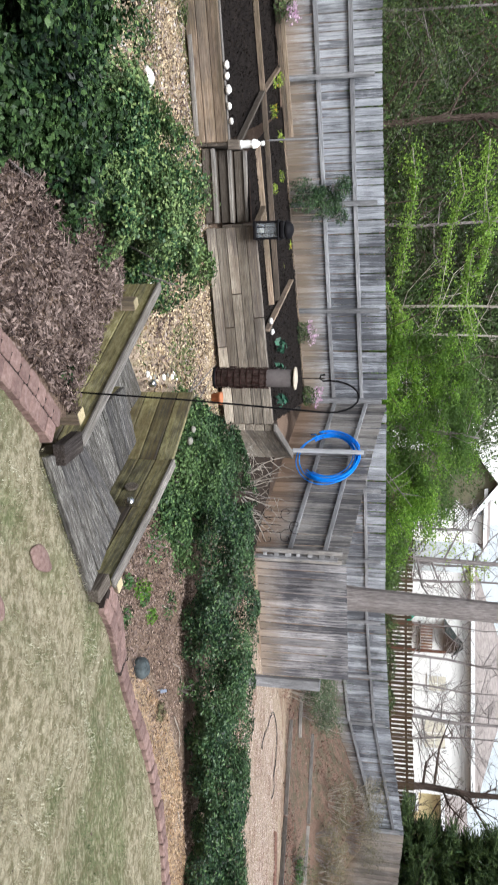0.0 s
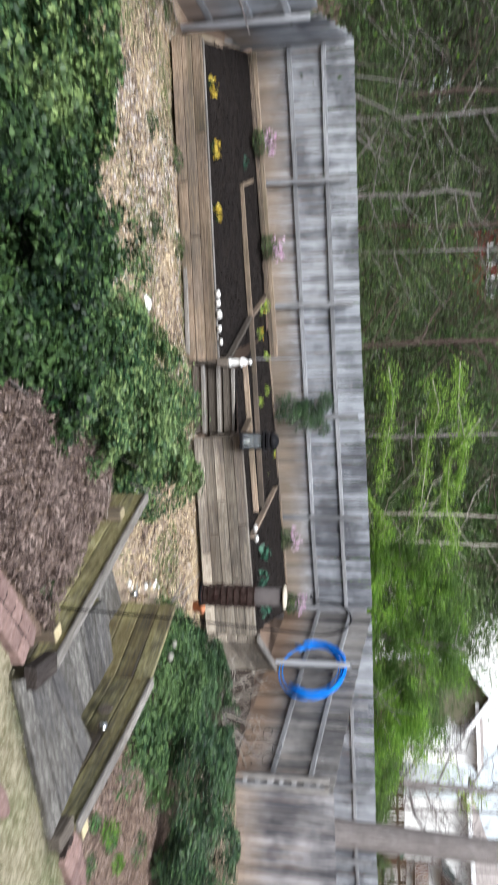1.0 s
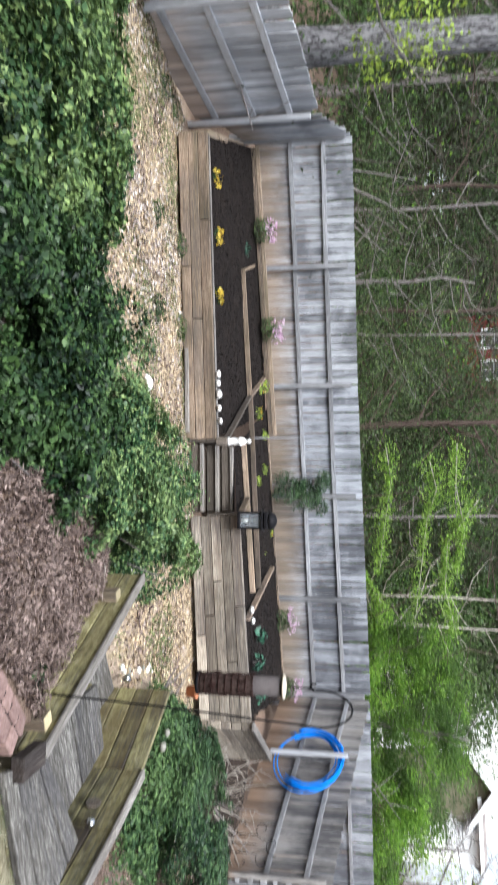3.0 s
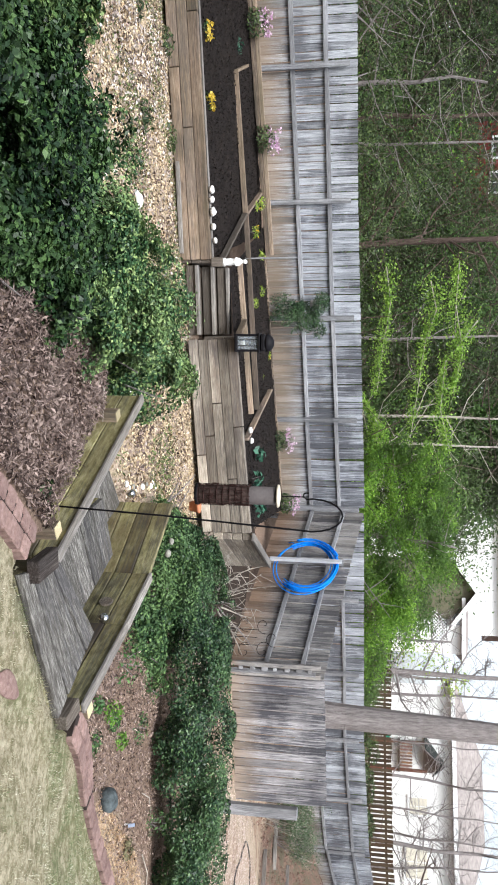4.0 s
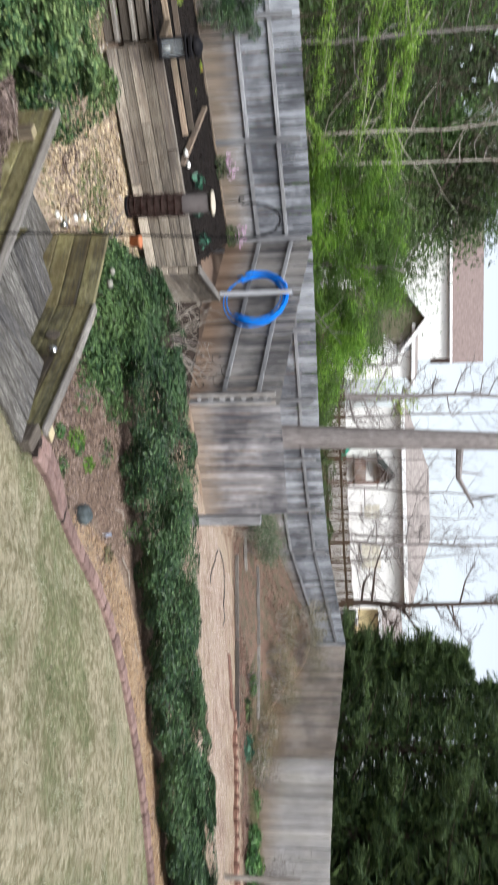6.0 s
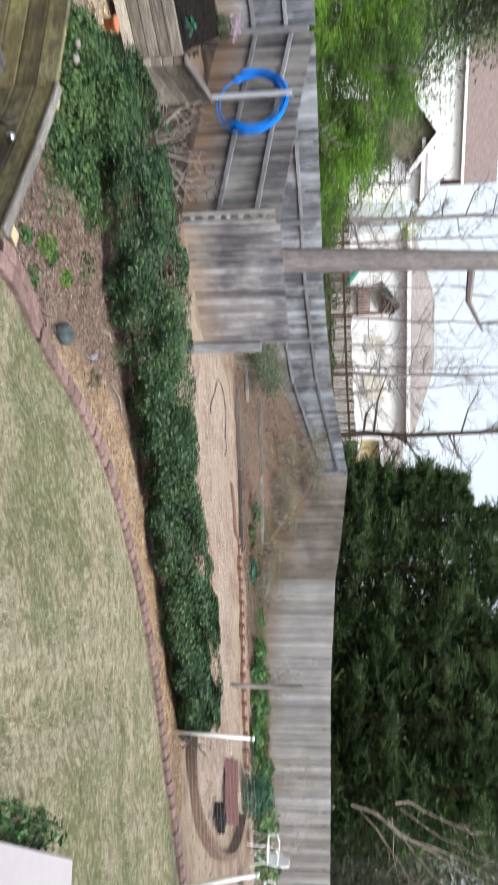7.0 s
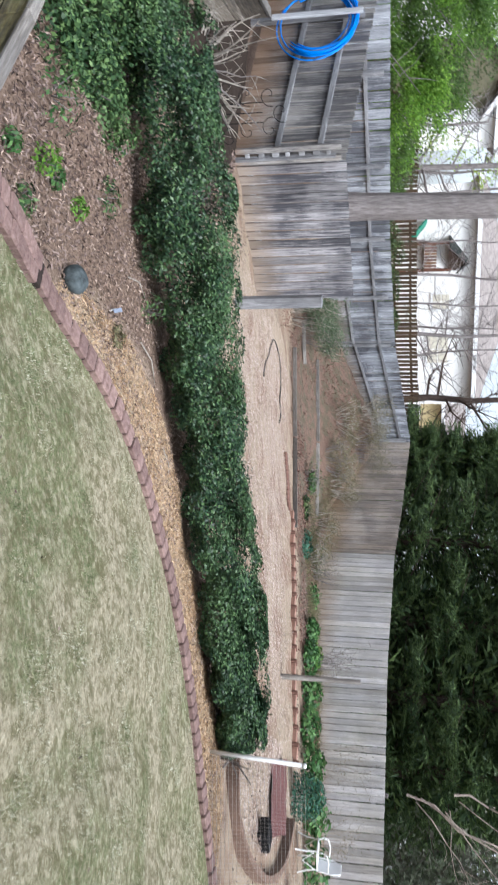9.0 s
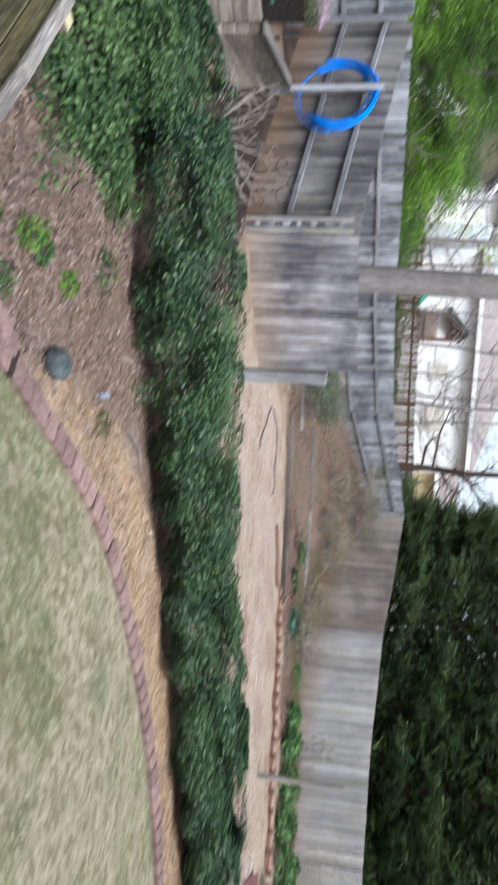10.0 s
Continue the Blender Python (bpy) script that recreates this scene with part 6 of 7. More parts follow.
def build_feeder():
    bx, by = -0.28, 4.15
    bz = gz(bx, by) - 0.15
    top = 1.415 - bz
    hook = thing("shepherd_hook", (bx, by, bz), "thin black iron shepherd hook standing in the litter bed", "garden hook")
    lean = 0.1
    pts = [(0, 0, 0), (lean * 0.42, 0, top * 0.5), (lean, 0, top)]
    for k in range(1, 11):
        a = math.pi * k / 10
        pts.append((lean - 0.09 * (1 - math.cos(a)), 0, top + 0.17 * math.sin(a)))
    pts += [(lean - 0.176, 0, top - 0.03), (lean - 0.19, 0, top - 0.05), (lean - 0.21, 0, top - 0.045), (lean - 0.212, 0, top - 0.02)]
    part("rod", from_bm("rod", tube(pts, [0.0055] * len(pts), 8), BLACK_METAL, True), BLACK_METAL, hook)
    fx, fz = bx - 0.09, 1.255
    f = thing("bird_feeder", (fx, by, fz - 0.503), "tall cylindrical wire-mesh bird feeder hanging from an iron hook", "bird feeder")
    f.scale = (1.05, 1.05, 1.07)
    part("tube", from_bm("tube", lathe([(0.046, 0.02), (0.049, 0.03), (0.049, 0.42), (0.045, 0.43)], 20), plain("smoky_tube", (0.12, 0.105, 0.105), 0.25, vary=0.25, scale=14), True), BLACK_METAL, f, "smoky plastic tube")
    part("seed_fill", from_bm("seed_fill", lathe([(0.05, 0.022), (0.0525, 0.03), (0.0525, 0.285), (0.049, 0.29)], 20), plain("seed", (0.045, 0.03, 0.026), 0.8, vary=0.8, scale=45), True), BLACK_METAL, f, "dark seed behind the wire")
    for k in range(12):
        a = 2 * math.pi * k / 12
        part("wire", tube([(0.056 * math.cos(a), 0.056 * math.sin(a), 0.0), (0.056 * math.cos(a + 0.2), 0.056 * math.sin(a + 0.2), 0.3)], [0.0022] * 2, 4), RUSTY, f)
    for k in range(9):
        z = 0.02 + 0.034 * k
        part("hoop", tube([(0.057 * math.cos(a), 0.057 * math.sin(a), z) for a in (2 * math.pi * j / 16 for j in range(17))], [0.0022] * 17, 4, None, False), RUSTY, f)
    rng = random.Random(4)
    for k in range(14):
        a, z = rng.uniform(0, 6.28), rng.uniform(0.05, 0.29)
        part("scroll", tube([(0.06 * math.cos(a + 0.09 * r * math.cos(6 * r)), 0.06 * math.sin(a + 0.09 * r * math.cos(6 * r)), z + 0.03 * r * math.sin(6 * r)) for r in (0.12 * j for j in range(10))], [0.003] * 10, 4, None, False), RUSTY, f)
    part("base", from_bm("base", lathe([(0.03, 0), (0.058, 0.004), (0.06, 0.018), (0.05, 0.022)], 20), BLACK_METAL, True), BLACK_METAL, f)
    part("cap", from_bm("cap", lathe([(0.058, 0.436), (0.063, 0.441), (0.058, 0.448), (0.015, 0.455)], 24), CAP_TAN, True), CAP_TAN, f, "pale tan round cap")
    part("hanger", tube([(0, 0, 0.46), (0.0, 0, 0.6)], [0.003] * 2, 5), BLACK_METAL, f)


build_feeder()


def build_statue():
    m = new("timber_block", from_bm("timber_block", box(0.13, 0.13, 0.17, 0.01), BEAM_DARK))
    m.matrix_world = pose(-4.13, 10.02, -0.55, 0, 0, 18)
    tagged(m, "squared dark timber block at the end of the bed", "block")
    bm = lathe([(0.07, 0), (0.07, 0.03), (0.055, 0.05), (0.062, 0.12), (0.045, 0.22), (0.055, 0.28), (0.035, 0.32), (0.02, 0.335), (0.036, 0.355), (0.038, 0.385), (0.02, 0.41)], 16)
    for s in (-1, 1):
        tube([(0.04 * s, 0, 0.29), (0.06 * s, -0.02, 0.22), (0.02 * s, -0.06, 0.2)], [0.018, 0.016, 0.012], 7, bm)
    ob = new("statue", from_bm("statue", bm, STATUE, True))
    ob.matrix_world = pose(-4.13, 10.02, -0.38, 0, 0, 20) @ Matrix.Diagonal((0.85, 0.85, 0.85, 1))
    tagged(ob, "small white garden statue standing on a timber block", "statue")


build_statue()


def build_lantern():
    f = thing("lantern", (-2.98, 10.2, -0.175), "black metal garden lantern with glass sides on the bed corner", "lantern", turn=15)
    f.scale = (1.22, 1.22, 1.18)
    part("base", box(0.21, 0.21, 0.035, 0.006), BLACK_METAL, f)
    for x in (-0.09, 0.09):
        for y in (-0.09, 0.09):
            part("corner_post", box(0.026, 0.026, 0.25, 0.002), BLACK_METAL, f, "", pose(x, y, 0.035))
    g = Mat("lantern_glass", 0.05)
    g.b.inputs["Transmission Weight"].default_value = 0.9
    g.colour((0.6, 0.65, 0.7))
    for k in range(4):
        pane = part("pane", box(0.16, 0.004, 0.24, 0.0), g.m, f, "", pose(0, 0, 0, 0, 0, 90 * k) @ pose(0, -0.088, 0.04))
        pane.visible_shadow = False
        for x in (-0.035, 0.035):
            part("bar", box(0.006, 0.006, 0.24, 0.0), BLACK_METAL, f, "", pose(0, 0, 0, 0, 0, 90 * k) @ pose(x, -0.093, 0.04))
    part("candle", from_bm("candle", lathe([(0.026, 0.036), (0.026, 0.11), (0.01, 0.112)], 16), CREAM, True), CREAM, f, "cream candle")
    part("roof_plate", box(0.23, 0.23, 0.02, 0.004), BLACK_METAL, f, "", pose(0, 0, 0.287))
    part("roof", box(0.2, 0.2, 0.07, 0.02), BLACK_METAL, f, "", pose(0, 0, 0.307))
    part("dome", from_bm("dome", lathe([(0.105, 0), (0.11, 0.012), (0.098, 0.045), (0.07, 0.075), (0.03, 0.092), (0.004, 0.096)], 20), BLACK_METAL, True), BLACK_METAL, f, "", pose(0, 0, 0.377))


build_lantern()

# stones
rng = random.Random(12)
for k, (x, y, z, r) in enumerate([(-4.96, 9.76, -0.56, 0.05), (-4.8, 9.81, -0.55, 0.06), (-4.6, 9.86, -0.54, 0.05), (-4.42, 9.93, -0.52, 0.045), (-5.1, 9.74, -0.57, 0.055), (-1.8, 10.75, -0.02, 0.05), (-1.65, 10.8, 0.0, 0.045),
                                  (-0.5, 6.55, -0.6, 0.07), (-0.36, 6.62, -0.6, 0.05), (-0.62, 6.5, -0.6, 0.05), (-0.2, 6.5, -0.55, 0.05), (0.0, 6.15, 0.06, 0.035), (-0.1, 6.25, 0.06, 0.03)]):
    ob = new("stone", from_bm("stone", stone_bm(r, 0.75, k), STONE_WHITE if k < 7 else STONE_PALE, True))
    ob.matrix_world = pose(x, y, z + r * 0.5, 0, 0, k * 50)
    tagged(ob, "small white painted stone on a bed timber" if k < 7 else "pale pebble at the foot of the timber steps", "stone")
ob = new("stone", from_bm("stone", stone_bm(0.088, 0.85, 30, 3), STONE_GREY, True))
ob.matrix_world = pose(1.82, 5.63, gz(1.82, 5.63) + 0.05)
tagged(ob, "rounded dark grey boulder beside the brick edging", "boulder")
for k, (x, y, a) in enumerate([(0.62, 3.5, 60), (0.74, 2.95, 40)]):
    ob = new("stepping_stone", from_bm("stepping_stone", stone_bm(0.1, 0.16, 40 + k, 3), BRICK, True))
    ob.matrix_world = pose(x, y, gz(x, y) + 0.005, 0, 0, a) @ Matrix.Diagonal((1.25, 0.6, 1, 1))
    tagged(ob, "flat reddish stone sunk into the dry lawn", "stepping stone")
for k, (x, y) in enumerate([(-3.75, 7.3), (-1.6, 6.9), (-2.4, 7.6)]):
    ob = new("stone", from_bm("stone", stone_bm(0.11, 0.5, 50 + k, 3), STONE_WHITE, True))
    ob.matrix_world = pose(x, y, gz(x, y) + 0.01)
    tagged(ob, "pale flat stone lying in the wood chips", "stone")
pot = thing("flower_pot", (-0.62, 10.3, gz(-0.62, 10.3)), "small terracotta flower pot on the wood chips", "flower pot")
part("bowl", from_bm("bowl", lathe([(0.06, 0), (0.085, 0.13), (0.095, 0.13), (0.095, 0.16), (0.08, 0.16), (0.07, 0.1)], 18), TERRACOTTA, True), TERRACOTTA, pot)
for lx, ly, lz in ((0.47, 5.2, -0.11), (-0.5, 6.4, -0.36)):
    lamp = thing("step_light", (lx, ly, lz), "small round steel step light on the side board", "step light")
    part("shell", from_bm("shell", lathe([(0.035, 0), (0.04, 0.02), (0.025, 0.045), (0.005, 0.05)], 16), plain("steel", (0.6, 0.6, 0.6), 0.2, 1.0), True), STATUE, lamp, "", pose(0, 0, 0, 75, 0, -35))


# ---- flowers and small plants ----
def clump(name, label, x, y, z, r, h, n, size, mat, seed, petals=None, pn=0, psize=0.03, blade=1.6, category="plant"):
    root = thing(name, (x, y, z), label, category)
    g = np.random.default_rng(seed)
    a, rad = g.uniform(0, 6.28, n), r * np.sqrt(g.random(n))
    hh = h * g.random(n) * (1 - 0.5 * (rad / r) ** 2)
    c = np.stack([rad * np.cos(a), rad * np.sin(a), hh + 0.01], 1)
    nn = np.stack([np.cos(a) * rad / r, np.sin(a) * rad / r, np.full(n, 0.8)], 1)
    part("foliage", leaves("foliage", c, nn, size, mat, 0.45, blade, 0.25, g), mat, root)
    if petals:
        a, rad = g.uniform(0, 6.28, pn), r * 1.05 * np.sqrt(g.random(pn))
        k = pn // 6 + 1
        centre = np.stack([rad * np.cos(a), rad * np.sin(a), h * (0.6 + 0.5 * g.random(pn))], 1)[:k]
        c = np.repeat(centre, 6, 0)[:pn] + g.normal(0, psize * 0.5, (pn, 3))
        part("blossom", leaves("blossom", c, g.normal(0, 1, (pn, 3)) + np.array([0, -0.6, 0.8]), psize, petals, 0.4, 1.2, 0.2, g), petals, root)
    bm = bmesh.new()
    for j in range(5):
        b = 6.28 * j / 5
        tube([(0, 0, -0.03), (r * 0.5 * math.cos(b), r * 0.5 * math.sin(b), h * 0.7)], [0.006, 0.002], 4, bm, False)
    tagged(part("branchwork", bm, BARK_GREY, root), kind="stuff")
    return root


for k, (x, y) in enumerate([(-8.35, 9.25), (-7.45, 9.5), (-6.45, 9.72)]):
    clump("pansy", "clump of yellow pansies on dark soil", x, y, -0.83 + 0.05 * k, 0.13, 0.14, 90, 0.05, LEAF_SHRUB, 200 + k, PETAL_YELLOW, 60, 0.05, category="flowers")
for k, (x, y) in enumerate([(-6.5, 13.0), (-5.6, 12.3), (-5.5, 13.1), (-4.4, 12.6), (-3.95, 14.5), (-3.3, 13.6), (-4.9, 13.4), (-6.2, 12.5)]):
    clump("daylily", "small tuft of yellow-green grassy leaves in the soil", x, y, -0.36, 0.11, 0.13, 50, 0.08, LEAF_YELLOW, 210 + k, PETAL_YELLOW if k % 3 == 1 else None, 14, 0.035, 4.5)
for k, (x, y, z) in enumerate([(-8.95, 11.35, -0.42), (-7.45, 12.45, -0.36), (-2.4, 15.8, -0.22), (-1.1, 16.85, -0.18)]):
    clump("azalea", "loose azalea with pink and white blossom before the fence", x, y, z, 0.24, 0.36, 420, 0.05, LEAF_WOODS, 220 + k, PETAL_PINK, 130, 0.05, category="flowers")
for k, (x, y, z) in enumerate([(-1.62, 12.0, -0.08), (-1.14, 11.5, -0.03), (-0.68, 11.7, 0.0), (-8.3, 11.05, -0.6)]):
    clump("hosta", "broad-leaved blue-green hosta in dark soil", x, y, z, 0.13, 0.15, 30, 0.12, LEAF_BLUEGREEN, 230 + k, blade=1.8)
shrub("climber", "dark leafy climber growing up the fence", [(-4.85, 14.3, 0.05, 0.3, 0.13, 0.36), (-4.7, 14.4, 0.45, 0.38, 0.13, 0.32), (-4.95, 14.25, 0.75, 0.25, 0.12, 0.22), (-4.5, 14.53, 0.7, 0.22, 0.1, 0.2)], 4800, 0.034, LEAF_HEDGE, 240, "climber")
for k, (x, y, r, h, mat) in enumerate([(1.13, 5.37, 0.085, 0.14, LEAF_LIME), (1.24, 5.55, 0.07, 0.08, LEAF_GARDEN), (1.28, 5.08, 0.09, 0.08, LEAF_SOFT), (1.01, 5.0, 0.06, 0.07, LEAF_GARDEN), (0.85, 5.75, 0.22, 0.16, LEAF_GARDEN), (1.47, 5.92, 0.07, 0.08, LEAF_LIME), (2.32, 6.05, 0.09, 0.06, LEAF_OLIVE), (1.5, 6.5, 0.14, 0.1, LEAF_SOFT), (2.35, 6.75, 0.12, 0.2, LEAF_SOFT)]):
    clump("seedling", "green weedy seedlings in the leaf litter", x, y, gz(x, y), r, h, 120, 0.036, mat, 250 + k, blade=2.2)
for k, (x, y) in enumerate([(-0.35, 3.95), (-1.3, 4.3)]):
    clump("seedling", "dark green weeds in the leaf litter", x, y, gz(x, y), 0.07, 0.05, 22, 0.05, LEAF_SHRUB, 265 + k)
for k, (x, y) in enumerate([(-5.6, 9.2), (-8.6, 7.6), (-6.9, 9.0), (-4.9, 7.6), (-8.9, 8.3), (-6.2, 7.4), (-3.0, 8.3)]):
    clump("weed", "tuft of green weeds in the wood chips", x, y, gz(x, y), 0.2, 0.14, 120, 0.07, LEAF_WOODS, 270 + k, blade=3.0)
for k, (x, y, r, h, mat, n) in enumerate([(3.08, 2.56, 0.1, 0.2, LEAF_GARDEN, 190), (3.34, 2.74, 0.09, 0.2, LEAF_SOFT, 170), (2.82, 2.39, 0.1, 0.22, LEAF_GARDEN, 190), (3.56, 2.89, 0.08, 0.15, LEAF_GARDEN, 130), (2.56, 2.22, 0.1, 0.2, LEAF_SOFT, 190), (2.3, 2.05, 0.1, 0.2, LEAF_GARDEN, 170)]):
    clump("perennial", "leafy green perennial beside the pale slab", x, y, gz(x, y), r, h, n, 0.04, mat, 280 + k, blade=2.8)
shrub("evergreen_shrub", "loose light green shrub growing beside the timber steps", [(0.35, 6.85, -0.22, 0.5, 0.45, 0.36), (0.95, 6.6, -0.22, 0.4, 0.35, 0.26), (-0.1, 7.1, -0.28, 0.4, 0.4, 0.32), (0.52, 5.95, -0.16, 0.26, 0.3, 0.2), (0.68, 6.35, -0.16, 0.32, 0.3, 0.24), (0.3, 6.4, -0.15, 0.3, 0.3, 0.3)], 24000, 0.032, LEAF_SOFT, 13)

# ---- loose boards, stakes and pebbles ----
f = thing("edging_board", (-4.75, 9.85, -1.0), "thin pale board lying at the foot of the raised bed", "edging board")
plank("board", (-5.45, 9.56, -1.02), (-4.2, 9.84, -0.96), 0.05, 0.06, CAP, f)
f = thing("garden_stake", (-4.95, 11.9, -0.45), "slim pale wooden stake standing in the dark soil", "stake")
part("shaft", box(0.022, 0.022, 0.95, 0.003), RAIL, f)
tag = thing("plant_tag", (2.16, 6.1, gz(2.16, 6.1) - 0.03), "small pale blue plastic plant tag stuck in the litter", "plant tag")
part("plate", box(0.034, 0.004, 0.055, 0.002), plain("pale_blue_plastic", (0.27, 0.31, 0.4), 0.4), tag, "", pose(0, 0, 0.06, -18, 0, 25))
part("stem", box(0.012, 0.004, 0.08, 0.0), PVC, tag, "", pose(0, 0, 0, -18, 0, 25))
rng = random.Random(77)
for k in range(11):
    p = lerp2((-0.56, 6.4), (-0.7, 7.75), k / 10)
    ob = new("stone", from_bm("stone", stone_bm(rng.uniform(0.018, 0.036), 0.7, 90 + k), STONE_WHITE if k % 3 else STONE_PALE, True))
    ob.matrix_world = pose(p[0] + rng.uniform(-0.04, 0.04), p[1] + rng.uniform(-0.03, 0.03), gz(*p) + 0.015, 0, 0, 40 * k)
    tagged(ob, "white pebble in a row below the timber steps", "stone", "row of white pebbles")
for k, (x, y, ln, a) in enumerate([(2.5, 6.45, 0.5, 20), (3.3, 6.35, 0.35, -10), (2.05, 6.55, 0.4, 50), (-1.7, 4.7, 0.5, 70), (-1.3, 5.0, 0.4, 30)]):
    f = thing("dead_twig", (x, y, gz(x, y) + 0.02), "bent dead twig lying on the leaf litter", "twig", turn=a)
    part("stem", tube([(0, 0, 0), (ln * 0.4, 0.03, 0.03), (ln, -0.02, 0.01)], [0.006, 0.005, 0.002], 6), TWIG, f)

# ---- dry shrub behind the hedge, with an iron trellis ----
dry = thing("bare_shrub", (0.75, 11.9, gz(0.75, 11.9)), "leafless pale shrub with crooked branches before the fence", "shrub")
rng = random.Random(33)
for k in range(24):
    a = -0.35 + 3.85 * (k + rng.random()) / 24
    ln = rng.uniform(0.6, 1.2)
    d = Vector((math.cos(a), rng.uniform(-0.35, 0.35), abs(math.sin(a)) * 0.85 + 0.12)).normalized()
    path = [Vector((rng.uniform(-0.06, 0.06), rng.uniform(-0.06, 0.06), -0.05))]
    for j in range(5):
        d = (d + Vector((rng.gauss(0, 0.16), rng.gauss(0, 0.14), rng.gauss(0.03, 0.16)))).normalized()
        path.append(path[-1] + d * ln / 5)
    r = rng.uniform(0.007, 0.019)
    br = part("branch", tube(path, [r, r * 0.9, r * 0.78, r * 0.62, r * 0.45, r * 0.25], 6), TWIG if k % 3 else BARK_GREY, dry)
    for j in range(4):
        i = rng.randint(2, 4)
        s0 = path[i].lerp(path[i + 1], rng.random())
        e0 = s0 + Vector((rng.gauss(0, 0.13), rng.gauss(0, 0.08), rng.gauss(0.08, 0.11)))
        part("twig", tube([s0, s0.lerp(e0, 0.5) + Vector((0, 0, 0.015)), e0], [r * 0.42, r * 0.32, r * 0.15], 4, None, False), TWIG, br)
tre = thing("garden_trellis", (1.35, 12.1, gz(1.35, 12.1)), "dark scrolled iron trellis leaning by the fence", "trellis")
for k in range(3):
    part("rod", tube([(0.12 * (k - 1), 0, 0), (0.12 * (k - 1), 0, 0.75)], [0.006] * 2, 6), BLACK_METAL, tre)
for k, (x, z, s) in enumerate([(-0.2, 0.85, 1), (0.2, 0.85, -1), (-0.22, 0.55, 1), (0.22, 0.55, -1), (0.0, 1.0, 1), (-0.3, 0.3, 1), (0.3, 0.3, -1)]):
    part("scroll", tube([(x + s * 0.012 * j * math.cos(0.55 * j), 0, z + 0.012 * j * math.sin(0.55 * j)) for j in range(13)], [0.005] * 13, 5, None, False), BLACK_METAL, tre)

cage = thing("plant_stand", (-8.38, 6.0, gz(-8.38, 6.0)), "small turquoise wire plant stand by the side fence", "plant stand")
TURQ = plain("turquoise_paint", (0.14, 0.42, 0.48), 0.6)
cage.scale = (0.62, 0.62, 0.62)
for k in range(4):
    a = 1.57 * k + 0.4
    part("leg", tube([(0.12 * math.cos(a), 0.12 * math.sin(a), 0), (0.14 * math.cos(a), 0.14 * math.sin(a), 0.5)], [0.012] * 2, 6), TURQ, cage)
for z in (0.2, 0.38, 0.5):
    part("ring", tube([(0.135 * math.cos(a), 0.135 * math.sin(a), z) for a in (2 * math.pi * j / 16 for j in range(17))], [0.012] * 17, 5, None, False), TURQ, cage)

# ---- kitchen garden ----
post = thing("wooden_post", (3.55, 10.9, gz(3.55, 10.9) - 0.15), "weathered pale grey square post at the garden entrance", "post")
part("shaft", box(0.14, 0.14, 0.87 + 0.15 - gz(3.55, 10.9), 0.008), RAIL, post)
post = thing("wooden_post", (8.63, 9.42, gz(8.63, 9.42) - 0.1), "slim weathered wooden pole in the garden", "post")
part("shaft", tube([(0, 0, 0), (0.01, 0, 1.4 - gz(8.63, 9.42) + 0.1)], [0.04, 0.034], 10), CAP, post)

NETP = [((5.81, 5.73), (5.84, 5.69, 1.06)), ((6.51, 4.62), (6.5, 4.79, 1.14)), ((7.01, 3.84), (6.99, 3.87, 1.26))]
for p, q in NETP:
    f = thing("fence_post", (*p, gz(*p) - 0.05), "white plastic pipe post holding garden netting", "post", "netting posts")
    part("pipe", from_bm("pipe", tube([(0, 0, 0), (q[0] - p[0], q[1] - p[1], q[2] - gz(*p) + 0.05)], [0.016, 0.016], 12), PVC, True), PVC, f)
    part("cap", from_bm("cap", lathe([(0.019, 0), (0.02, 0.03), (0.008, 0.036)], 12), PVC, True), PVC, f, "", pose(q[0] - p[0], q[1] - p[1], q[2] - gz(*p) + 0.03))
NETTING = plain("netting", (0.45, 0.42, 0.4), 0.7)
net = thing("garden_netting", (6.2, 5.1, 0.4), "thin pale square-mesh netting strung between white pipes", "netting")
inv = net.matrix_world.inverted()
bm = bmesh.new()
for (p, q), (p2, q2) in zip(NETP, NETP[1:]):
    a0, a1, b0, b1 = Vector((*p, gz(*p))), Vector(q), Vector((*p2, gz(*p2))), Vector(q2)
    nx_, nz_ = int((b0 - a0).length / 0.03), 24
    for k in range(nx_ + 1):
        tube([a0.lerp(b0, k / nx_), a1.lerp(b1, k / nx_)], [0.0011] * 2, 3, bm, False)
    for k in range(nz_ + 1):
        tube([a0.lerp(a1, k / nz_), b0.lerp(b1, k / nz_)], [0.0011] * 2, 3, bm, False)
tagged(part("mesh", bm, NETTING, net, "", inv), kind="stuff")


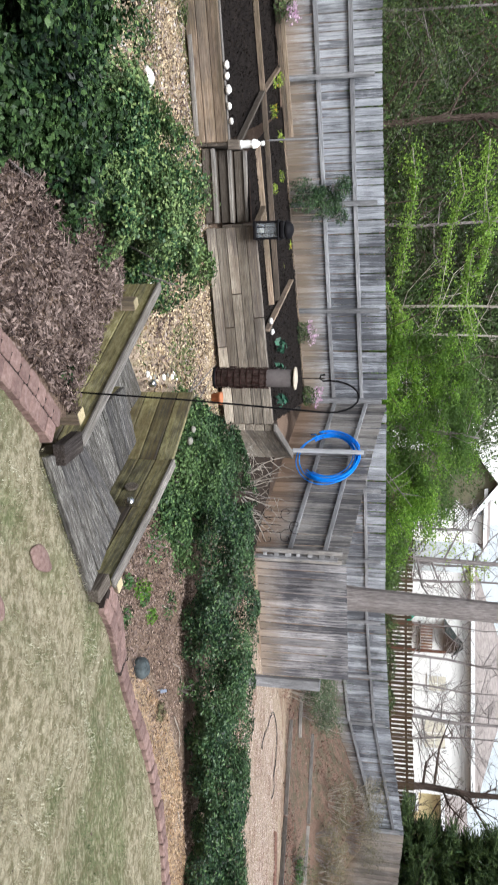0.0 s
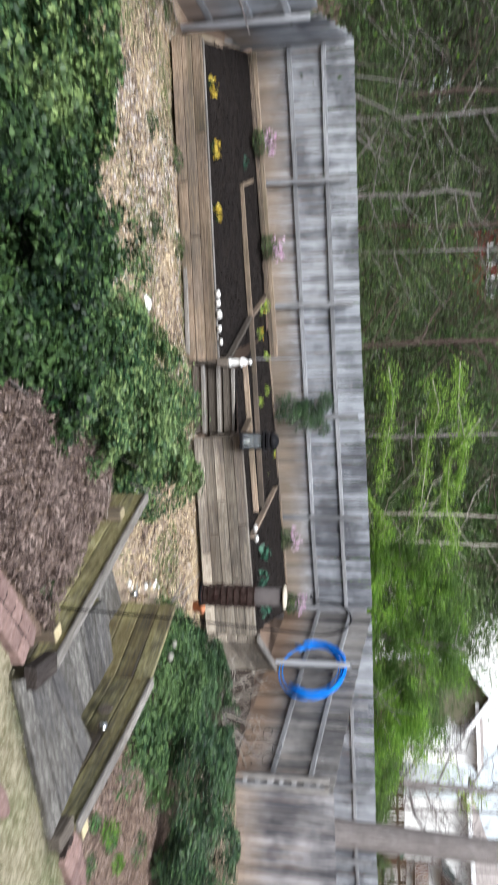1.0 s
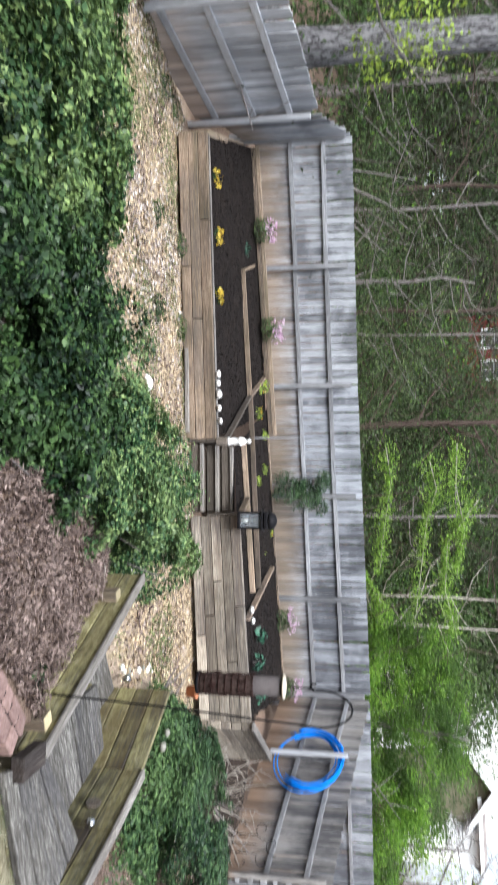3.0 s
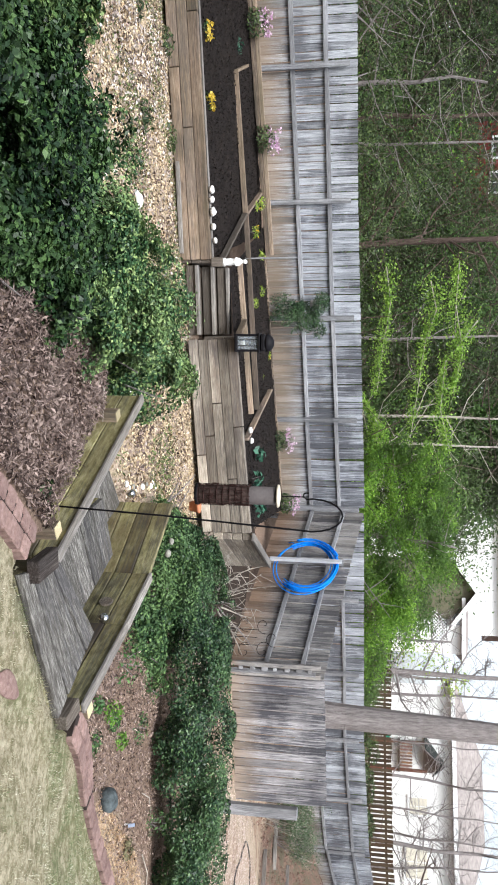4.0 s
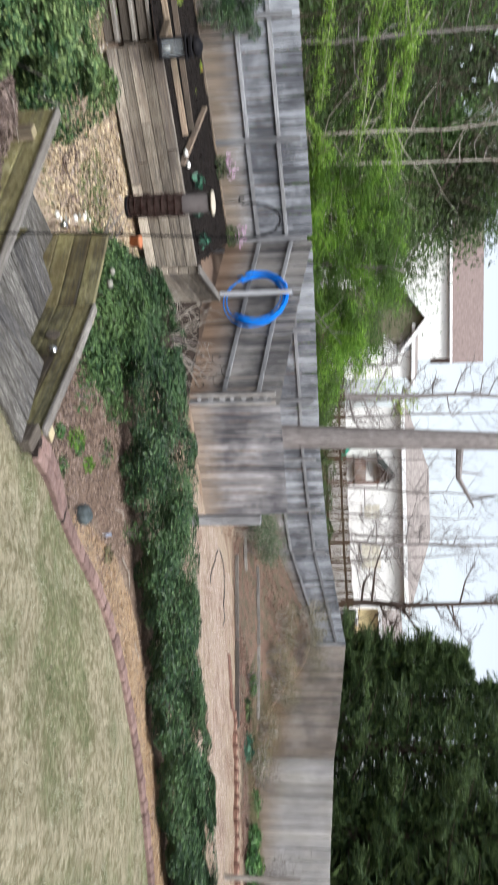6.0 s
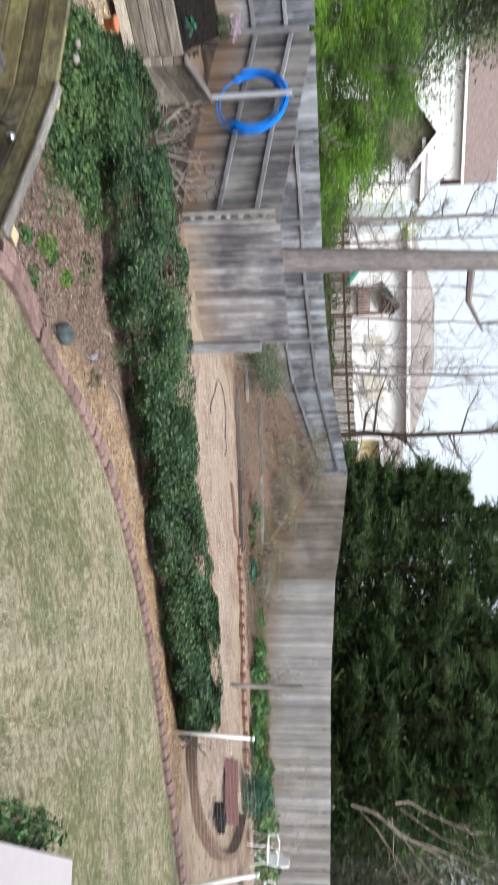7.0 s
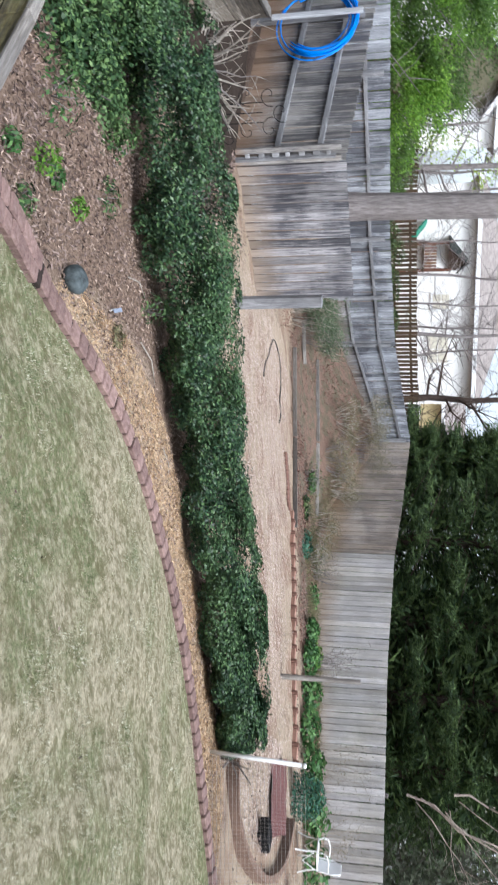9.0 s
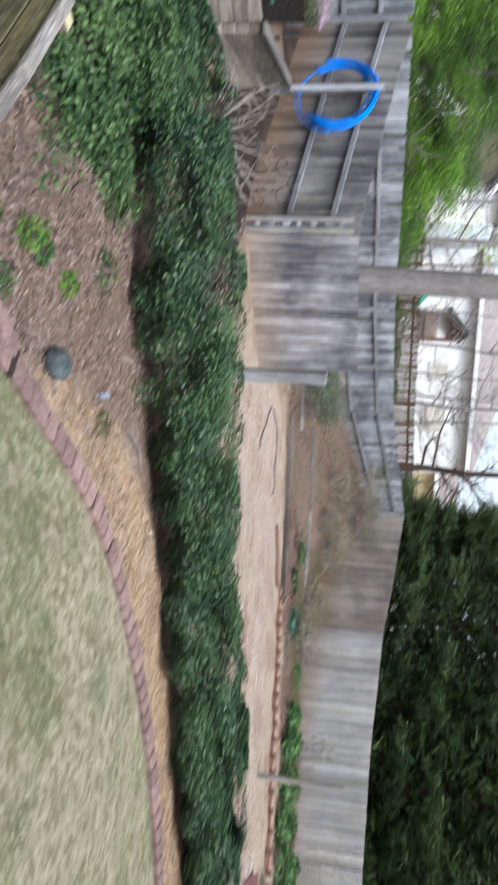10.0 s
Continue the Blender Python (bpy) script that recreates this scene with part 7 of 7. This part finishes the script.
def garden_chair(x, y, turn, s=0.7):
    f = thing("garden_chair", (x, y, gz(x, y)), "white wrought-iron garden chair standing by the garden fence", "chair", "white garden chairs", turn=turn)

    def rod(name, pts, r, sides=8):
        part(name, tube([tuple(v * s for v in p) for p in pts], [r] * len(pts), sides), PVC, f)

    for sx in (-1, 1):
        for sy in (-1, 1):
            rod("leg", [(0.27 * sx, 0.25 * sy, 0), (0.22 * sx, 0.2 * sy, 0.2), (0.19 * sx, 0.19 * sy, 0.42)], 0.01)
        rod("arm", [(0.21 * sx, -0.16, 0.42), (0.24 * sx, -0.2, 0.52), (0.25 * sx, -0.16, 0.62), (0.25 * sx, 0.0, 0.66), (0.23 * sx, 0.2, 0.64)], 0.009)
        rod("brace", [(0.2 * sx, 0.2, 0.4), (0.22 * sx, 0.0, 0.14), (0.2 * sx, -0.2, 0.4)], 0.007, 6)
    part("seat", box(0.44 * s, 0.42 * s, 0.02, 0.008), PVC, f, "", pose(0, 0, 0.41 * s))
    rod("back_frame", [(-0.2, 0.2, 0.42), (-0.21, 0.25, 0.72), (-0.14, 0.28, 0.88), (0.14, 0.28, 0.88), (0.21, 0.25, 0.72), (0.2, 0.2, 0.42)], 0.01)
    part("back_panel", box(0.37 * s, 0.012, 0.45 * s, 0.004), PVC, f, "", pose(0, 0.225 * s, 0.43 * s, -8, 0, 0))


garden_chair(10.6, 8.1, -112)
garden_chair(10.05, 6.95, -106)


ring = thing("garden_edging", (6.42, 6.3, gz(6.42, 6.3)), "low brown board bent in a curve round a garden bed", "edging")
part("board", bent_board(smooth_line([(6.42, 6.4), (6.5, 5.95), (6.65, 5.74), (7.03, 5.68), (7.6, 5.86), (8.21, 6.17), (8.99, 6.79), (9.44, 7.38), (9.76, 7.97)], 3), 0.09, 0.13), plain("brown_board", (0.16, 0.105, 0.08), 0.9, vary=0.35, scale=9), ring, "", ring.matrix_world.inverted())

for label, pts, step in (("straight row of dark red bricks edging a bed", [(8.39, 13.46), (9.02, 12.04), (9.4, 10.45), (10.05, 9.01)], 0.26),):
    f = thing("garden_edging", (*pts[0], gz(*pts[0])), label, "edging")
    inv = f.matrix_world.inverted()
    EDGE_BRICK = plain("pale_red_brick", (0.34, 0.2, 0.155), 0.9, vary=0.3, scale=9)
    me = from_bm("brick", box(0.2, 0.1, 0.09, 0.01), EDGE_BRICK)
    # dark blocks added between the bricks, coloured to read as the dark gaps
    gap_block = from_bm("stake", box(0.05, 0.15, 0.13, 0.008), RED_BRICK)
    for x, y, a in walk_line(smooth_line(pts), step):
        part("brick", me, EDGE_BRICK, f, "", inv @ pose(x, y, slope(x, y) - 0.02, 0, 0, a))
        part("stake", gap_block, RED_BRICK, f, "dark block added to show as the gap between bricks", inv @ pose(x + 0.13 * math.cos(radians(a)), y + 0.13 * math.sin(radians(a)), slope(x, y) - 0.02, 0, 0, a))
for label, p, q in (("weathered plank edging the far garden bed", (6.99, 18.6), (8.15, 16.1)), ("weathered plank edging the far garden bed", (8.17, 16.05), (8.8, 13.5)), ("thin board edging the clay bank", (7.96, 20.3), (9.59, 18.66)), ("thin board edging the clay bank", (9.62, 18.62), (11.2, 17.6)), ("short thin board on the clay bank", (6.62, 19.6), (7.7, 19.3))):
    f = thing("edging_board", (*p, gz(*p)), label, "edging board")
    plank("board", (*p, gz(*p) + 0.04), (*q, gz(*q) + 0.04), 0.04, 0.09, CAP, f)
f = thing("mulch_strip", (7.75, 13.5, gz(7.75, 13.5)), "narrow strip of dark red mulch lying across the straw", "mulch")
for k in range(6):
    p, q = lerp2((7.35, 13.85), (8.2, 13.15), k / 6), lerp2((7.35, 13.85), (8.2, 13.15), (k + 1) / 6)
    plank("heap", (*p, gz(*p) + 0.02), (*q, gz(*q) + 0.02), 0.2 + 0.03 * math.sin(k * 2.1), 0.06, RED_BRICK, f, "", 0.02)
hose = thing("garden_hose", (5.5, 12, gz(5.5, 12)), "thin dark hose lying in a long loop on bare soil", "hose")
pts = smooth_line([(5.2, 12.4), (5.25, 13.6), (5.4, 14.8), (5.8, 15.6), (6.3, 15.3), (6.6, 14.4), (6.7, 13.8)], 2)
part("pipe", tube([(x, y, gz(x, y) + 0.012) for x, y in pts], [0.014] * len(pts), 6), plain("dark_hose", (0.05, 0.045, 0.04), 0.6), hose, "", hose.matrix_world.inverted())
crate = thing("plant_crate", (7.95, 6.5, gz(7.95, 6.5)), "small dark plastic plant tray on the soil", "tray")
for s in (-1, 1):
    part("cell", box(0.14, 0.22, 0.12, 0.015), BLACK_METAL, crate, "", pose(0.08 * s, 0, 0))
mul = thing("mulch_patch", (8.75, 7.55, gz(8.75, 7.55)), "low rectangle of dark red mulch in the garden", "mulch")
vs = [(x0 + (x1 - x0) * v, y0 + (y1 - y0) * v) for (x0, y0), (x1, y1) in ((lerp2((8.13, 7.55), (8.33, 6.73), u / 16), lerp2((9.17, 8.46), (9.33, 7.47), u / 16)) for u in range(17)) for v in (k / 16 for k in range(17))]
MULCH = plain("red_mulch", (0.13, 0.062, 0.058), 0.95, vary=0.5, scale=30, bump=1.0)
part("mound", mesh_of("mound", [(x, y, slope(x, y) + 0.045 + 0.02 * noise.noise(Vector((x * 5, y * 5, 0)))) for x, y in vs], [(i * 17 + j, i * 17 + j + 1, i * 17 + j + 18, i * 17 + j + 17) for i in range(16) for j in range(16)], MULCH, True), MULCH, mul, "", mul.matrix_world.inverted())
for k, (x, y, r, h, mat, n) in enumerate([(10.9, 12.9, 0.3, 0.26, LEAF_GARDEN, 420), (10.9, 12.2, 0.35, 0.3, LEAF_GARDEN, 420), (10.95, 11.4, 0.35, 0.34, LEAF_GARDEN, 420), (10.95, 10.6, 0.35, 0.34, LEAF_GARDEN, 420), (11.1, 9.9, 0.38, 0.38, LEAF_GARDEN, 420), (11.5, 9.3, 0.4, 0.42, LEAF_GARDEN, 420), (11.6, 8.5, 0.4, 0.42, LEAF_GARDEN, 380), (11.6, 7.6, 0.4, 0.38, LEAF_SHRUB, 300),
                                              (10.1, 17.4, 0.3, 0.2, LEAF_GARDEN, 160), (10.2, 14.9, 0.35, 0.2, LEAF_BLUEGREEN, 160), (10.0, 16.1, 0.3, 0.16, LEAF_WOODS, 160), (11.6, 14.9, 0.3, 0.25, LEAF_GARDEN, 160), (12.0, 13.4, 0.3, 0.25, LEAF_LIME, 120)]):
    clump("garden_plant", "low leafy green plants along the garden fence", x, y, gz(x, y), r, h, n, 0.085, mat, 300 + k)
clump("garden_plant", "rounded grey-green garden shrub", 9.95, 8.5, gz(9.95, 8.5), 0.32, 0.5, 1100, 0.05, LEAF_BLUEGREEN, 320, category="shrub")
LEAF_SAGE = leaf_mat("sage_leaf", (0.04, 0.065, 0.035), (0.08, 0.115, 0.065), (0.15, 0.19, 0.11), 0.7, 0.15)


def scrub(label, x, y, r, h, stems, n, size, mat, seed):
    """A loose twiggy bush: thin stems that fork, with sparse small leaves along them."""
    rng = random.Random(seed)
    g = np.random.default_rng(seed)
    root = thing("weedy_bush", (x, y, gz(x, y)), label, "bush")
    bm = bmesh.new()
    ends = []
    for _ in range(stems):
        a, q = rng.uniform(0, 6.28), r * math.sqrt(rng.random())
        p = Vector((q * math.cos(a) * 0.6, q * math.sin(a) * 0.6, -0.05))
        e = Vector((q * math.cos(a) * 1.1 + rng.gauss(0, 0.12), q * math.sin(a) * 1.1 + rng.gauss(0, 0.12), h * rng.uniform(0.5, 1.05)))
        mid = p.lerp(e, 0.5) + Vector((rng.gauss(0, 0.05), rng.gauss(0, 0.05), 0.05))
        tube([p, mid, e], [0.009, 0.007, 0.003], 4, bm, False)
        for _ in range(4):
            s = mid.lerp(e, rng.random())
            w = s + Vector((rng.gauss(0, 0.14), rng.gauss(0, 0.14), rng.uniform(-0.05, 0.22)))
            tube([s, w], [0.0045, 0.002], 3, bm, False)
            ends += [tuple(s), tuple(w)]
        ends += [tuple(mid), tuple(e)]
    tagged(part("branchwork", bm, TWIG if seed % 3 else BARK_GREY, root), kind="stuff")
    e = np.array(ends)
    c = e[g.integers(0, len(e), n)] + g.normal(0, 0.07, (n, 3))
    c[:, 2] = np.maximum(c[:, 2], 0.02)
    part("foliage", leaves("foliage", c, g.normal(0, 1, c.shape) + np.array([0, -0.4, 0.8]), size, mat, 0.5, 2.2, 0.2, g), mat, root)


OLIVE_SCRUB = "loose dry olive scrub with bare twigs on the clay bank"
for k, (x, y, r, h, stems, n, mat) in enumerate([(10.5, 20.1, 0.6, 0.75, 34, 420, LEAF_OLIVE), (11.0, 18.9, 0.5, 0.6, 26, 320, LEAF_OLIVE), (10.0, 20.9, 0.5, 0.6, 26, 300, LEAF_OLIVE), (10.2, 18.9, 0.5, 0.5, 22, 260, LEAF_OLIVE), (9.6, 19.9, 0.5, 0.5, 22, 240, LEAF_OLIVE), (11.4, 17.6, 0.4, 0.45, 16, 200, LEAF_OLIVE), (11.6, 16.4, 0.35, 0.4, 12, 160, LEAF_OLIVE)]):
    scrub(OLIVE_SCRUB, x, y, r * 1.2, h * 1.2, stems, n * 7, 0.036, mat, 330 + k)
for k, (x, y, r, h, stems, n, mat) in enumerate([(6.1, 18.7, 0.6, 0.95, 30, 3600, LEAF_SAGE), (6.9, 19.7, 0.65, 1.05, 32, 4000, LEAF_SAGE), (7.7, 20.9, 0.5, 0.6, 16, 700, LEAF_SAGE), (11.2, 15.6, 0.3, 0.35, 10, 200, LEAF_WOODS), (9.9, 17.2, 0.35, 0.3, 10, 260, LEAF_WOODS)]):
    scrub("grey-green leafy bush before the back fence" if mat is LEAF_SAGE else "low green weeds on the clay bank", x, y, r, h, stems, n, 0.05, mat, 350 + k)
for k, (x, y, h, n) in enumerate([(12.25, 13.3, 1.0, 130), (12.75, 11.4, 1.0, 120), (13.15, 10.1, 0.8, 90), (11.75, 16.0, 0.6, 80)]):
    scrub("thin dry weed stalks before the garden fence", x, y, 0.3, h, 16, n, 0.035, LEAF_OLIVE, 360 + k)


# ---- grass, chips, litter and straw ----
def scatter(name, label, poly, n, size, mat, seed, lift=0.01, jitter=0.35, aspect=1.6, up=1.0, clip=0.03, avoid=(), category="litter", patch=None):
    g = np.random.default_rng(seed)
    p = np.array(poly)
    xy = g.uniform(p.min(0), p.max(0), (n * 3, 2))
    keep = inside(poly, xy[:, 0], xy[:, 1]) > clip
    for a in avoid:
        keep &= inside(a, xy[:, 0], xy[:, 1]) < 0.0
    if patch:
        keep &= g.random(n * 3) < patch(xy[:, 0], xy[:, 1])
    xy = xy[keep][:n]
    c = np.column_stack([xy, ground_z(xy[:, 0], xy[:, 1]) + lift * g.uniform(0.2, 1.6, len(xy))])
    ob = new(name, leaves(name, c, np.tile([0.0, 0.0, up], (len(c), 1)), size, mat, jitter, aspect, 0.25, g, size < 0.035))
    return tagged(ob, label, category, kind="stuff")


NEAR_LAWN = [(1.03, 4.3), (1.37, 4.78), (1.75, 5.11), (2.33, 5.47), (2.75, 5.62), (3.34, 5.72), (4.05, 5.75), (4.92, 5.63), (5.8, 5.22), (6.5, 4.8), (7.6, 4.2), (9.5, 3.2), (9.5, 1.2), (1.5, 0.8), (-0.4, 1.6), (-0.35, 2.6), (-0.15, 3.3), (0.1, 3.6), (0.95, 4.2)]


def pale_share(x, y):
    p = np.column_stack([x, y])
    return np.clip(0.16 + 0.6 * fuzz(p, 3.1, 90) + 0.7 * fuzz(p, 9, 91), 0, 1)


def grass(label, n, tall, wide, mat, seed, patch=None):
    """Upright, leaning blades over the near lawn."""
    g = np.random.default_rng(seed)
    p = np.array(NEAR_LAWN)
    xy = g.uniform(p.min(0), p.max(0), (n * 3, 2))
    keep = inside(NEAR_LAWN, xy[:, 0], xy[:, 1]) > -0.02
    if patch:
        keep &= g.random(n * 3) < patch(xy[:, 0], xy[:, 1])
    xy = xy[keep][:n]
    n = len(xy)
    base = np.column_stack([xy, ground_z(xy[:, 0], xy[:, 1]) - 0.004])
    tuft = 0.75 + 0.5 * np.sin(xy[:, 0] * 9 + 3 * np.sin(xy[:, 1] * 7)) * np.sin(xy[:, 1] * 8)
    h = tall * g.uniform(0.4, 1.2, n) * np.clip(tuft, 0.4, 1.3)
    a, lean = g.uniform(0, 6.283, n), g.uniform(0.3, 1.6, n)
    d = np.column_stack([np.cos(a) * np.sin(lean), np.sin(a) * np.sin(lean), np.cos(lean)])
    side = np.column_stack([-np.sin(a), np.cos(a), np.zeros(n)]) * wide * 0.5
    tip = base + d * h[:, None]
    v = np.stack([base - side, base + side, tip], 1)
    tagged(new("grass", quads_mesh("grass", v, 3, mat)), label, "grass", kind="stuff")


grass("short dry tan lawn grass", 140000, 0.03, 0.0034, BLADE, 401, lambda x, y: (1 - 0.85 * turf(x, y)) * np.clip(0.55 + 0.6 * fuzz(np.column_stack([x, y]), 11, 92), 0.12, 1))
grass("short green lawn grass in patches", 90000, 0.034, 0.0034, BLADE_GREEN, 402, lambda x, y: turf(x, y))
grass("bleached straw-coloured lawn grass in patches", 80000, 0.034, 0.0036, BLADE_PALE, 411, pale_share)
scatter("wood_chips", "scattered pale wood chips", CHIPS, 50000, 0.038, CHIP, 403, 0.012, 0.5, 1.8, category="wood chips", avoid=(STAIR,))
LEAF_WEED = leaf_mat("thin_weed", (0.05, 0.075, 0.03), (0.11, 0.15, 0.055), (0.21, 0.26, 0.1), 0.7, 0.2)
CHIP_GREY = leaf_mat("bleached_chip", (0.14, 0.115, 0.1), (0.36, 0.305, 0.275), (0.68, 0.62, 0.58), 0.9, 0.0)
scatter("wood_chips", "bleached grey wood chips", CHIPS, 9000, 0.05, CHIP_GREY, 418, 0.02, 0.5, 1.6, category="wood chips", avoid=(STAIR,), patch=lambda x, y: np.clip(0.15 - 0.22 * (x + 2.5), 0.03, 0.9) * np.clip(0.6 + 0.5 * fuzz(np.column_stack([x, y]), 2.0, 93), 0.05, 1))
scatter("leaf_litter", "brown leaves blown over the wood chips", CHIPS, 16000, 0.045, LEAF_HUSK, 408, 0.016, 0.6, 1.7, category="leaf litter", avoid=(STAIR,), patch=lambda x, y: np.clip(0.4 + 0.6 * np.sin(1.9 * x + y) * np.sin(2.3 * y), 0, 1))
scatter("grass", "sparse green shoots in the wood chips", CHIPS, 26000, 0.05, LEAF_WEED, 409, 0.02, 0.9, 4.0, category="grass", avoid=(STAIR,), patch=lambda x, y: np.clip(0.26 + 0.75 * fuzz(np.column_stack([x, y]), 2.4, 94), 0, 1))
LITTER_LEFT = [(-0.1, 4.0), (-1.15, 5.4), (-2.0, 5.5), (-3.2, 4.2), (-3.0, 3.0), (-1.6, 1.5), (-0.75, 2.3), (-0.42, 3.2)]
scatter("leaf_litter", "brown dead leaves and bark", LITTER_LEFT, 30000, 0.036, LEAF_HUSK, 404, 0.035, 1.2, 2.6, category="leaf litter")
TWIG_BROWN = leaf_mat("shredded_bark", (0.03, 0.02, 0.018), (0.1, 0.07, 0.064), (0.34, 0.26, 0.235), 0.95, 0.0)
scatter("bark_shreds", "tangle of brown bark shreds and twigs over dead leaves", LITTER_LEFT, 9000, 0.075, TWIG_BROWN, 421, 0.045, 0.9, 14.0, category="leaf litter")
LITTER_HEDGE = [(1.05, 4.62), (1.6, 4.95), (2.2, 5.4), (3.2, 5.85), (4.0, 5.9), (4.8, 5.75), (6.2, 5.25), (6.3, 6.4), (4.5, 7.0), (2.0, 7.6), (0.2, 7.6), (0.1, 6.3), (0.6, 5.4)]
scatter("leaf_litter", "brown dead leaves under the hedge", LITTER_HEDGE, 13000, 0.034, LEAF_HUSK, 405, 0.02, 0.7, 2.4, category="leaf litter", avoid=(LAWN,), patch=lambda x, y: np.clip(1.35 - 0.42 * x, 0.1, 1))
LEAF_BUFF = leaf_mat("buff_litter", (0.13, 0.085, 0.065), (0.28, 0.195, 0.15), (0.5, 0.39, 0.32), 0.9, 0.0)
scatter("leaf_litter", "buff and pinkish leaf scraps under the hedge", LITTER_HEDGE, 13000, 0.03, LEAF_BUFF, 417, 0.02, 0.7, 2.6, category="leaf litter", avoid=(LAWN,), patch=lambda x, y: np.clip(0.55 + 0.5 * fuzz(np.column_stack([x, y]), 4.0, 95), 0.1, 1))
scatter("straw", "tan straw and chips beside the brick edging", NEEDLES, 32000, 0.034, NEEDLE, 406, 0.015, 0.5, 5.0, category="straw", avoid=(LAWN,), patch=lambda x, y: np.clip(0.25 + 0.25 * x, 0.1, 0.9))
GARDEN = [(2.5, 9.8), (5.6, 8.4), (7.8, 7.1), (9.8, 8.8), (9.0, 11.6), (8.0, 14.4), (7.2, 17.4), (4.6, 15.4), (3.4, 12.8)]
scatter("straw", "pale straw spread over the garden soil", GARDEN, 70000, 0.026, STRAW, 407, 0.012, 0.5, 3.0, category="straw", clip=0.0, patch=lambda x, y: np.clip(inside(GARDEN, x, y) / 1.3 + 0.15 * np.sin(7 * x) * np.sin(6 * y), 0, 1))
scatter("soil_crumbs", "dark clods and twigs on the bare garden soil", DIRT, 12000, 0.04, LEAF_HUSK, 410, 0.02, 0.8, 2.2, category="soil", clip=0.1, avoid=(GARDEN,), patch=lambda x, y: np.clip(0.3 + 0.7 * np.sin(1.3 * x) * np.sin(1.7 * y + x), 0.05, 1))
scatter("leaf_litter", "dark leaf litter and soil behind the hedge", [(-0.2, 10.9), (0.3, 12.8), (2.0, 13.1), (2.5, 11), (2.2, 9), (0.6, 8.3), (-0.2, 9.2)], 6000, 0.06, LEAF_HUSK, 412, 0.02, 0.8, 2.0, category="leaf litter")


def bank_grass(label, n, tall, wide, mat, seed):
    """Long dry grass on the clay bank."""
    g = np.random.default_rng(seed)
    p = np.array(CLAY)
    xy = g.uniform(p.min(0), p.max(0), (n * 4, 2))
    xy = xy[(inside(CLAY, xy[:, 0], xy[:, 1]) > -0.1) & (g.random(n * 4) < np.clip(0.3 + 0.5 * fuzz(xy, 3.2, seed), 0.06, 1) * sstep(2.6, 1.0, np.hypot(xy[:, 0] - 12.4, (xy[:, 1] - 17.2) * 0.3) ))][:n]
    base = np.column_stack([xy, ground_z(xy[:, 0], xy[:, 1])])
    tip = base + np.column_stack([g.normal(0, 0.35, (len(xy), 2)), g.uniform(0.3, 1, len(xy))]) * tall
    tagged(new("grass", blades("grass", base, tip, wide, mat, g)), label, "grass", kind="stuff")


bank_grass("long olive weeds on the red clay bank", 26000, 0.2, 0.009, LEAF_OLIVE, 413)
bank_grass("green weeds on the red clay bank", 4000, 0.15, 0.012, LEAF_WOODS, 414)
CLAY_CRUMB = leaf_mat("clay_crumb", (0.07, 0.034, 0.026), (0.16, 0.085, 0.066), (0.32, 0.2, 0.16), 0.95, 0.0)
BANK = [(4.6, 19.6), (5.6, 17.0), (7.4, 17.6), (9.2, 13.6), (10.6, 11.0), (13.6, 10.8), (12.9, 14.0), (11.9, 17.5), (10.8, 20.8), (8.9, 23.8)]
scatter("soil_crumbs", "red-brown clods on the clay bank", BANK, 16000, 0.042, CLAY_CRUMB, 419, 0.02, 0.7, 1.7, category="soil", clip=0.0, patch=lambda x, y: np.clip(0.5 + 0.6 * fuzz(np.column_stack([x, y]), 2.6, 96), 0.05, 1))
scatter("leaf_litter", "dark dead leaves and twigs on the clay bank", BANK, 15000, 0.034, LEAF_HUSK, 420, 0.025, 0.8, 2.6, category="leaf litter", clip=0.0, patch=lambda x, y: np.clip(0.45 + 0.7 * fuzz(np.column_stack([x, y]), 1.9, 97), 0.03, 1))
scatter("straw", "pale straw inside the curved garden bed", [(6.6, 6.3), (7.1, 5.85), (8.2, 6.35), (9.4, 7.5), (9.7, 8.3), (8.9, 8.5), (7.6, 7.6), (6.8, 7.0)], 11000, 0.027, STRAW, 415, 0.012, 0.5, 3.0, category="straw", clip=0.05)
scatter("leaf_litter", "a few dead leaves on the lawn", NEAR_LAWN, 120, 0.022, LEAF_HUSK, 416, 0.03, 0.5, 1.6, category="leaf litter", clip=0.1)
